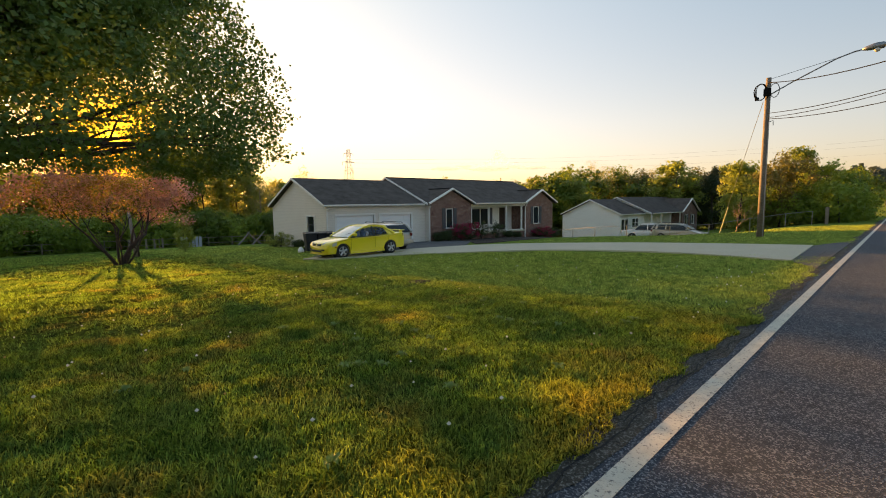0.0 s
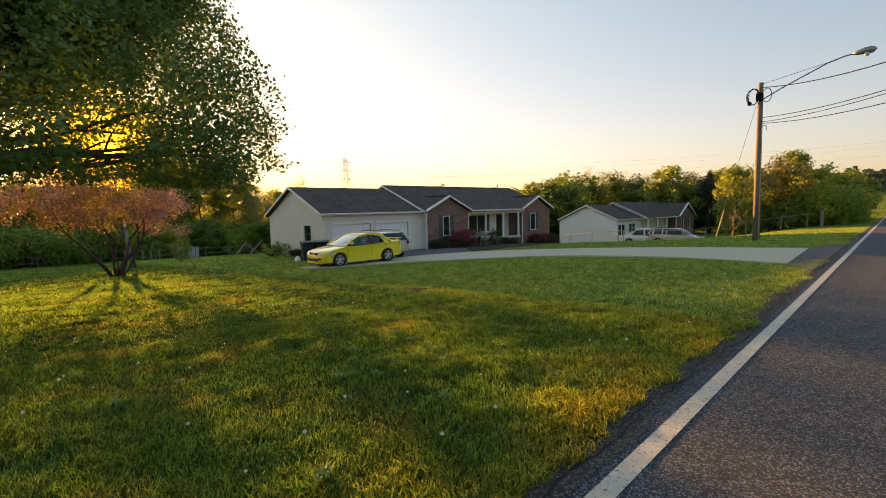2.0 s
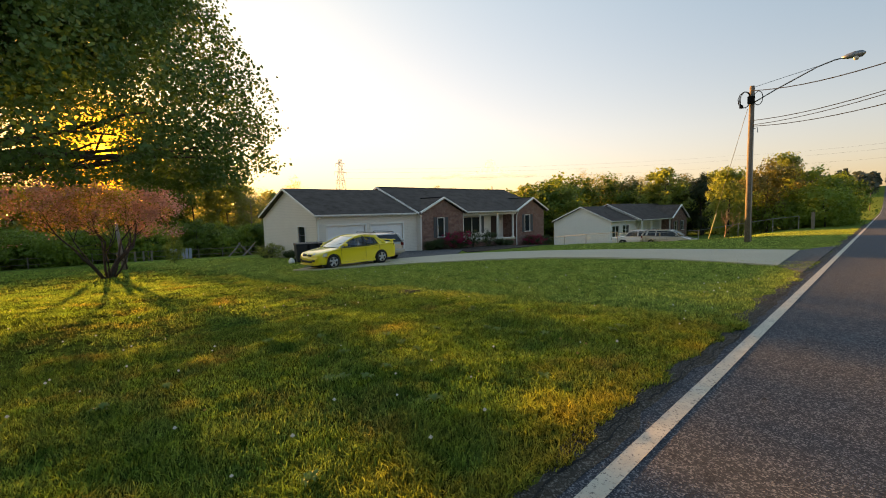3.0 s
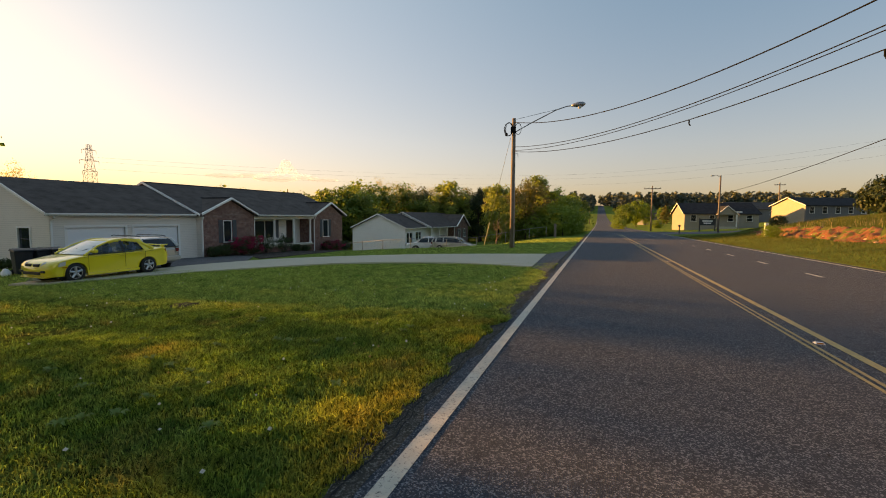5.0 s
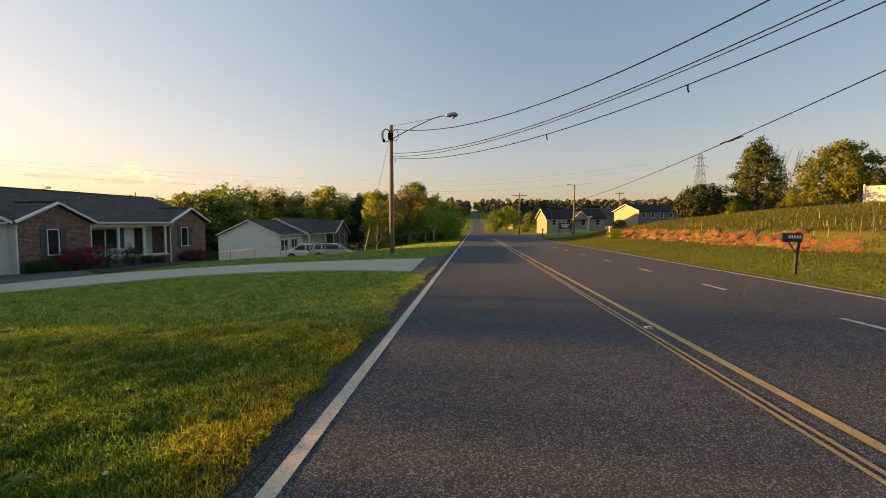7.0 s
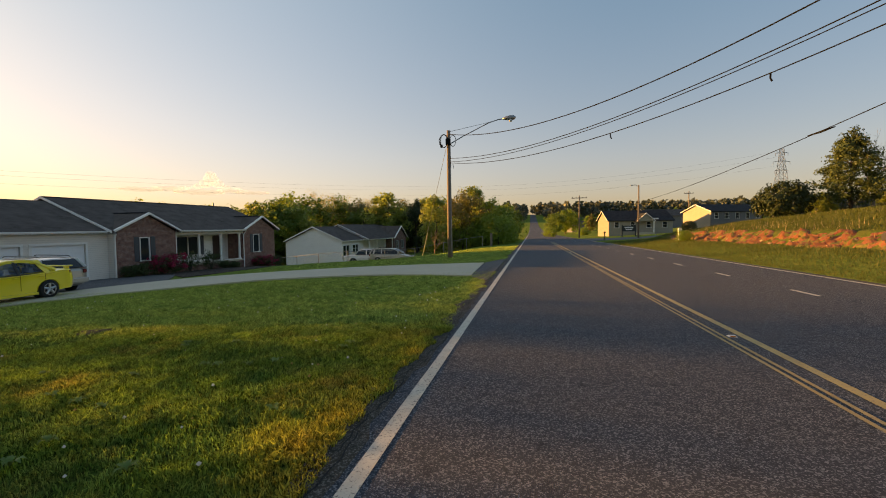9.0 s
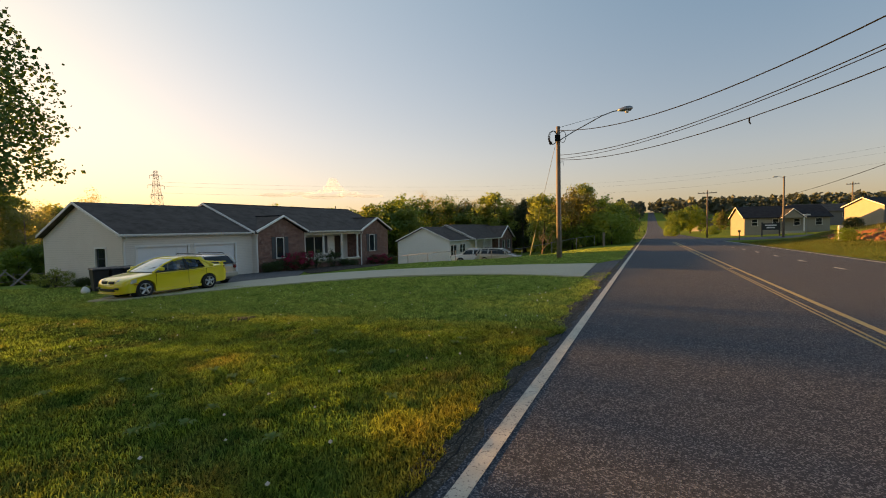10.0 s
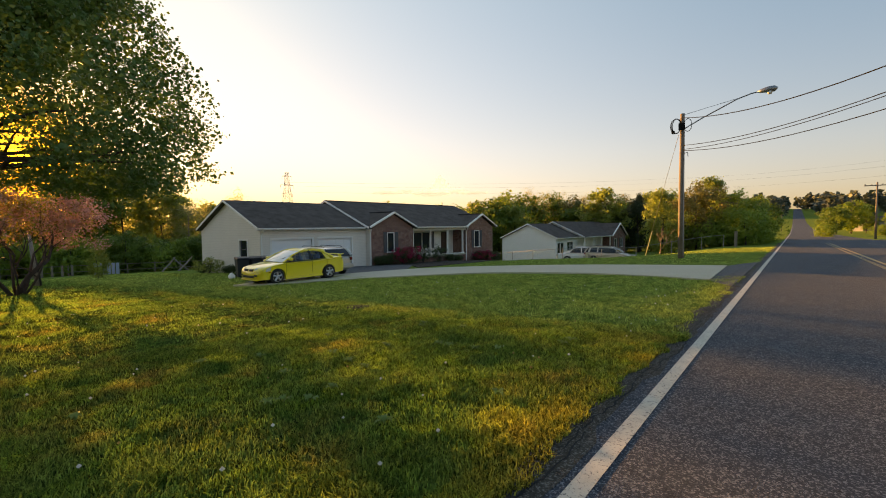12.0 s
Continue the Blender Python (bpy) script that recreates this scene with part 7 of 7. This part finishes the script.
# ---- distance: woods on the hills, towers, cloud ----
def far_woods():
    rng = np.random.default_rng(19)
    groups = {WOOD_DARK: [], WOOD_GREEN: [], WOOD_BROWN: [], HAZED_LEAF: []}
    for k in range(1500):
        az = rng.uniform(-44, 62)
        if k < 130:
            d, h = rng.uniform(150, 330), rng.uniform(4, 8)
            if -1.5 < az < 1.5 or not -24 < az < 3:
                continue
        else:
            d, h = rng.uniform(620, 1150), rng.uniform(15, 26)
            if abs(az) < 0.6 and d < 960:
                continue
        x, y = bearing(az, d)
        z = gz(x, y)
        if abs(x - 3.5) < 9 and d < 960:
            continue
        n = 420 if d < 400 else 110
        p = rng.normal(size=(n, 3))
        p /= np.linalg.norm(p, axis=1, keepdims=True)
        p *= rng.uniform(0.4, 1, (n, 1)) * np.array([h * 0.3, h * 0.3, h * 0.5])
        if k % 3 == 0:
            p[:, :2] *= np.clip(0.9 - p[:, 2:] / h, 0.15, 1.4)
            h *= rng.uniform(1.0, 1.15)
        p += (x, y, z + h * 0.52)
        mat = (WOOD_DARK, WOOD_GREEN, WOOD_DARK, WOOD_BROWN)[k % 4] if d < 400 else HAZED_LEAF
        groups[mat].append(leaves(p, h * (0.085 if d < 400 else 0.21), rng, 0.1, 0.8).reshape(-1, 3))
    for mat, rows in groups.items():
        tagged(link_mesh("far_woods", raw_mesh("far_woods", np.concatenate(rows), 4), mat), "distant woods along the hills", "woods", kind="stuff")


far_woods()


def lattice_tower(az, d, top, wide, label):
    """Steel transmission tower of four legs, bracing and three pairs of arms."""
    x, y = bearing(az, d)
    z = gz(x, y)
    h = 1.42 + d * math.tan(radians(top)) - z
    t = thing("transmission_tower", pose(x, y, z, 0, 0, az + 25), label, "transmission tower")
    r = d * 0.0003

    def half(k):
        return wide * (0.5 * (1 - k) ** 1.3 + 0.085)
    for sx in (-1, 1):
        for sy in (-1, 1):
            part("leg", tubes(([(sx * half(k / 8), sy * half(k / 8), h * k / 8) for k in range(9)], r), sides=4), STEEL, t)
    bm = bmesh.new()
    n = 12
    for k in range(n):
        a, b = half(k / n), half((k + 1) / n)
        z0, z1 = h * k / n, h * (k + 1) / n
        for s in (-1, 1):
            for p, q in (((-a, s * a, z0), (b, s * b, z1)), ((a, s * a, z0), (-b, s * b, z1)), ((s * a, -a, z0), (s * b, b, z1)), ((s * a, a, z0), (s * b, -b, z1)), ((-b, s * b, z1), (b, s * b, z1))):
                tube(bm, [p, q], r * 0.7, 3)
    part("bracing", bm, STEEL, t)
    for k, w in ((0.70, 0.36), (0.82, 0.46), (0.94, 0.34)):
        for s in (-1, 1):
            part("arm", tubes(([(0, 0, h * k + 1.0), (s * wide * w, 0, h * k)], r), ([(0, 0, h * k), (s * wide * w, 0, h * k)], r), ([(s * wide * w, 0, h * k), (s * wide * w, 0, h * k - 2.2)], r * 1.1), sides=4), STEEL, t)
    return x, y, z + h


TA = lattice_tower(57.75, 330, 6.9, 10.5, "tall steel lattice transmission tower behind the house")
TB = lattice_tower(-26.08, 420, 7.5, 12.0, "tall steel lattice transmission tower beyond the hill")
mx, my = bearing(12, 520)
for k, dz in ((0, -1.5), (1, -5.5), (2, -12.0)):
    cable((TA[0], TA[1], TA[2] - 6 + 0.64 * dz), (mx, my, 51 + dz), 3.0, 0.03, "far power line between transmission towers", 20)
    cable((mx, my, 51 + dz), (TB[0], TB[1], TB[2] + dz), 8.0, 0.03, "far power line between transmission towers", 20)


def cloud():
    """A small evening cumulus far beyond the hills."""
    m, n, l, bs = node_mat("cloud")
    bs.inputs["Base Color"].default_value = (0.62, 0.58, 0.54, 1)
    bs.inputs["Roughness"].default_value = 1.0
    # evening light on the cloud is given as a faint glow of its own
    bs.inputs["Emission Color"].default_value = (1.0, 0.84, 0.62, 1)
    bs.inputs["Emission Strength"].default_value = 0.24
    bs.inputs["Alpha"].default_value = 0.40
    t = thing("backdrop_cloud", pose(0, 0, 0), "small pale evening cumulus cloud low in the sky", "cloud", "", "structure")
    d = 4300
    for az, el, r, flat in ((38.8, 5.75, 58, 0.9), (39.4, 5.3, 46, 0.8), (38.1, 5.3, 44, 0.8), (37.3, 4.95, 34, 0.6), (40.1, 5.0, 36, 0.6), (41.2, 4.85, 40, 0.3), (36.3, 4.85, 40, 0.3), (42.8, 4.7, 130, 0.13), (36.6, 4.6, 120, 0.13), (45.5, 4.5, 150, 0.10), (34.5, 4.4, 140, 0.10), (40.0, 4.35, 190, 0.10), (38.8, 6.25, 40, 0.9)):
        bm = bmesh.new()
        x, y = bearing(az, d)
        bmesh.ops.create_icosphere(bm, subdivisions=4, radius=r)
        for v in bm.verts:
            k = noise.fractal(v.co / 26 + Vector((az, el, r)), 0.9, 2.0, 4)
            v.co *= 1 + 0.16 * k
            v.co.z *= flat
            v.co += Vector((x, y, d * math.tan(radians(el))))
        part("puff", bm, m, t, "", True)


cloud()


# ---- grass of the near lawn ----
def blades(name, n, seed, xr, yr, hi, width, power=1.0, label="", bent=True, per=6, tuft=0.035):
    """Single blades that fan out of tufts, longer and denser on the hummocks, thin where the turf is worn."""
    rng = np.random.default_rng(seed)
    m = n // per
    cx = xr[1] - (xr[1] - xr[0]) * rng.uniform(size=m) ** power
    cy = yr[0] + (yr[1] - yr[0]) * rng.uniform(size=m)
    ox, oy = rng.normal(size=m * per) * tuft, rng.normal(size=m * per) * tuft
    x, y = np.repeat(cx, per) + ox, np.repeat(cy, per) + oy
    edge = -1.17 + 0.05 * np.sin(y * 1.3) + 0.09 * field(x * 0, y, 0.35) + 0.05 * field(x * 0, y, 0.12)
    lush = np.clip(0.5 + 0.55 * field(x, y, 0.47, 5) + 0.45 * field(x, y, 1.3, 2) + 0.3 * field(x, y, 0.16, 7), 0, 1)
    keep = (x < edge) & (rng.uniform(size=len(x)) < 0.55 + 0.6 * lush)
    x, y, lush, ox, oy = x[keep], y[keep], lush[keep], ox[keep], oy[keep]
    k = len(x)
    h = hi * rng.uniform(0.35, 1.0, k) * (0.55 + 0.6 * lush)
    z = ground_z(x, y) + turf(x, y)
    a = rng.uniform(0, 6.28, k)
    w = width * rng.uniform(0.6, 1.3, k)
    dx, dy = np.cos(a) * w / 2, np.sin(a) * w / 2
    b = np.arctan2(oy, ox) + rng.normal(size=k) * 0.9
    bend = h * rng.uniform(0.3, 1.7, k)
    lx, ly = np.cos(b) * bend, np.sin(b) * bend
    p0, p1 = np.stack([x - dx, y - dy, z - 0.03], 1), np.stack([x + dx, y + dy, z - 0.03], 1)
    tip = np.stack([x + lx, y + ly, z + h], 1)
    if not bent:
        return tagged(link_mesh(name, raw_mesh(name, np.stack([p0, p1, tip], 1), 3), BLADE), label, "grass", kind="stuff")
    m0, m1 = np.stack([x + dx * 0.8 + lx * 0.3, y + dy * 0.8 + ly * 0.3, z + h * 0.62], 1), np.stack([x - dx * 0.8 + lx * 0.3, y - dy * 0.8 + ly * 0.3, z + h * 0.62], 1)
    verts = np.stack([p0, p1, m0, m1, tip], 1).reshape(-1, 3).astype(np.float32)
    i = np.arange(k, dtype=np.int32)[:, None] * 5
    loops = np.concatenate([i, i + 1, i + 2, i + 3, i + 3, i + 2, i + 4], 1).ravel()
    starts = np.stack([np.arange(k) * 7, np.arange(k) * 7 + 4], 1).ravel().astype(np.int32)
    me = bpy.data.meshes.new(name)
    me.vertices.add(len(verts))
    me.vertices.foreach_set("co", verts.ravel())
    me.loops.add(len(loops))
    me.loops.foreach_set("vertex_index", loops.astype(np.int32))
    me.polygons.add(len(starts))
    me.polygons.foreach_set("loop_start", starts)
    me.update(calc_edges=True)
    return tagged(link_mesh(name, me, BLADE), label, "grass", kind="stuff")


blades("grass", 360000, 1, (-7.0, -1.0), (-1.6, 6.5), 0.078, 0.0085, 1.25, "short tufted lawn grass beside the road", True, 10, 0.05)
blades("grass", 240000, 2, (-19, -4.5), (-3, 14), 0.08, 0.013, 1.0, "short tufted lawn grass across the yard", False)
blades("grass", 260000, 3, (-16, -1.0), (6.5, 16), 0.055, 0.015, 1.0, "short tufted lawn grass before the driveway", False)
blades("grass", 150000, 4, (-46, -15), (-10, 14), 0.10, 0.03, 1.0, "short lawn grass towards the woods", False)
blades("grass", 90000, 5, (-17, -1.2), (22.6, 46), 0.06, 0.024, 1.3, "short lawn grass beyond the driveway", False)


def clover():
    """White clover heads and a few yellow dandelions scattered over the lawn."""
    rng = np.random.default_rng(12)
    for name, count, mat, label in (("clover_flower", 170, TRIM, "small white clover heads dotting the lawn"), ("dandelion", 60, YELLOW_LINE, "small yellow dandelion heads in the lawn")):
        quads = []
        for _ in range(count):
            x, y = -1.6 - 12 * rng.uniform() ** 1.2, rng.uniform(-3, 12)
            z = gz(x, y) + rng.uniform(0.05, 0.1)
            r = rng.uniform(0.008, 0.018)
            for k in range(3):
                a = k * 1.047
                d, u = np.array([math.cos(a), math.sin(a), 0.0]) * r, np.array([0, 0, r])
                c = np.array([x, y, z])
                quads.append([c - d, c - u * 0.8, c + d, c + u])
        tagged(link_mesh(name, raw_mesh(name, np.array(quads), 4), mat), label, "flowers", kind="stuff")


clover()
bm = bmesh.new()
bmesh.ops.create_icosphere(bm, subdivisions=3, radius=0.34)
for v in bm.verts:
    v.co.z = max(-0.02, v.co.z * 0.12 + 0.03 * noise.noise(v.co * 6))
    v.co.xy *= 0.75 + 0.25 * noise.noise(v.co * 4)
hill = part("mole_hill", bm, SOIL, None, "", True)
hill.matrix_basis = pose(-7.6, 6.6, gz(-7.6, 6.6))
tagged(hill, "low heap of bare dark soil in the lawn", "soil heap")


def road_studs():
    for k in range(4):
        y = 6.64 + 12.2 * k
        t = thing("road_stud", pose(2.74, y, float(road_z(y)) + 0.004), "small raised reflector stud between the centre lines", "road stud", "studs along the centre line")
        bm = bmesh.new()
        hexa(bm, [(-0.05, -0.05, 0), (0.05, -0.05, 0), (0.05, 0.05, 0), (-0.05, 0.05, 0), (-0.038, -0.02, 0.018), (0.038, -0.02, 0.018), (0.038, 0.02, 0.018), (-0.038, 0.02, 0.018)])
        part("housing", bm, VINYL, t)
        bm = bmesh.new()
        hexa(bm, [(-0.036, -0.049, 0.003), (0.036, -0.049, 0.003), (0.036, -0.044, 0.003), (-0.036, -0.044, 0.003), (-0.034, -0.027, 0.016), (0.034, -0.027, 0.016), (0.034, -0.022, 0.016), (-0.034, -0.022, 0.016)])
        part("reflector", bm, AMBER_LENS, t, "amber reflector")


road_studs()


def litter():
    """Dark crumbs of tar and grit lying on the asphalt."""
    rng = np.random.default_rng(44)
    quads = []
    for _ in range(150):
        x, y = rng.uniform(-0.6, 7.5), rng.uniform(1.2, 22)
        r = rng.uniform(0.006, 0.02)
        z = float(road_z(y)) + 0.006
        a = rng.uniform(0, 6.28)
        c, s = math.cos(a) * r, math.sin(a) * r
        quads.append([(x + c, y + s, z), (x - s * 0.7, y + c * 0.7, z + r * 0.3), (x - c * 1.3, y - s * 1.3, z), (x + s, y - c, z + r * 0.2)])
    tagged(link_mesh("road_grit", raw_mesh("road_grit", np.array(quads), 4), RUBBER), "dark crumbs of tar and grit on the road", "grit", kind="stuff")


litter()


def weeds():
    """Broad-leaved plantain rosettes scattered in the near turf."""
    rng = np.random.default_rng(52)
    leaf = leaf_mat("plantain_leaf", (0.110, 0.210, 0.050), (0.170, 0.280, 0.075), (0.18, 0.28, 0.05), 0.3, 6)
    for _ in range(26):
        x, y = rng.uniform(-6.5, -1.7), rng.uniform(0.2, 5.5)
        bm = bmesh.new()
        hub = bm.verts.new((0, 0, 0.02))
        for k in range(int(rng.integers(5, 9))):
            a, ln, w = k * 2.4 + rng.uniform(-0.3, 0.3), rng.uniform(0.05, 0.10), rng.uniform(0.012, 0.022)
            d, side = Vector((math.cos(a), math.sin(a), 0)), Vector((-math.sin(a), math.cos(a), 0))
            spine = [d * (ln * f) + Vector((0, 0, 0.02 + 0.05 * math.sin(2.6 * f))) for f in (0.0, 0.3, 0.7, 1.0)]
            rows = [(p - side * w * k2, p, p + side * w * k2) for p, k2 in zip(spine[1:], (1.0, 0.8, 0.05))]
            rows = [[bm.verts.new(q + Vector((0, 0, 0.006 if i != 1 else 0.0))) for i, q in enumerate(r)] for r in rows]
            for i in range(2):
                bm.faces.new((hub, rows[0][i], rows[0][i + 1]))
            for r0, r1 in zip(rows, rows[1:]):
                for i in range(2):
                    bm.faces.new((r0[i], r0[i + 1], r1[i + 1], r1[i]))
        t = part("plantain", bm, leaf, None, "", True)
        t.matrix_basis = pose(x, y, gz(x, y) + float(turf(x, y)) + 0.01)
        tagged(t, "small broad-leaved plantain growing in the lawn", "weed", "plantains in the lawn")


weeds()


def cracks():
    """Wandering cracks where the asphalt crumbles along the verge."""
    rng = np.random.default_rng(61)
    tar = surface("crack_tar", (0.010, 0.010, 0.010), (0.016, 0.015, 0.014), 9, 60, 0.95, 0.3)
    for x0, y0, y1 in ((-1.10, 1.2, 3.1), (-1.14, 2.8, 5.0), (-1.07, 4.7, 7.6), (-1.12, 7.2, 11.5), (-1.16, 13.6, 17.0), (-1.5, 15.2, 19.0)):
        bm = bmesh.new()
        rows = []
        n = max(12, int((y1 - y0) / 0.05))
        for k in range(n + 1):
            y = y0 + (y1 - y0) * k / n
            x = x0 + 0.05 * float(field(0.3, y, 0.4, 11)) + 0.022 * float(field(1.7, y, 0.1, 4))
            w = 0.004 + 0.006 * rng.uniform() * math.sin(math.pi * k / n)
            z = max(float(road_z(y)) + 0.0075, gz(x, y) + (0.026 if x < -1.3 else 0.0))
            rows.append((bm.verts.new((x - w, y, z)), bm.verts.new((x + w, y, z))))
        for r0, r1 in zip(rows, rows[1:]):
            bm.faces.new((r0[0], r0[1], r1[1], r1[0]))
        tagged(part("crack", bm, tar), "dark crack along the crumbling asphalt edge", "crack", kind="structure")


cracks()


def edge_stones():
    """Loose chips of asphalt and gravel lying on the crumbling edge."""
    rng = np.random.default_rng(63)
    quads = []
    for _ in range(1400):
        y = 1.0 + 14 * rng.uniform() ** 1.5
        x = -1.16 + 0.06 * rng.normal()
        r = rng.uniform(0.004, 0.013)
        z = max(float(road_z(y)), gz(x, y)) + 0.004
        a = rng.uniform(0, 6.28)
        c, sn = math.cos(a) * r, math.sin(a) * r
        top = (x, y, z + r * 0.8)
        ring = [(x + c, y + sn, z), (x - sn, y + c, z), (x - c * 1.2, y - sn * 1.2, z), (x + sn, y - c, z)]
        quads += [[ring[k], ring[(k + 1) % 4], top] for k in range(4)]
    tagged(link_mesh("edge_stones", raw_mesh("edge_stones", np.array(quads), 3), GRAVEL), "loose grey chips along the road edge", "gravel", kind="stuff")


edge_stones()
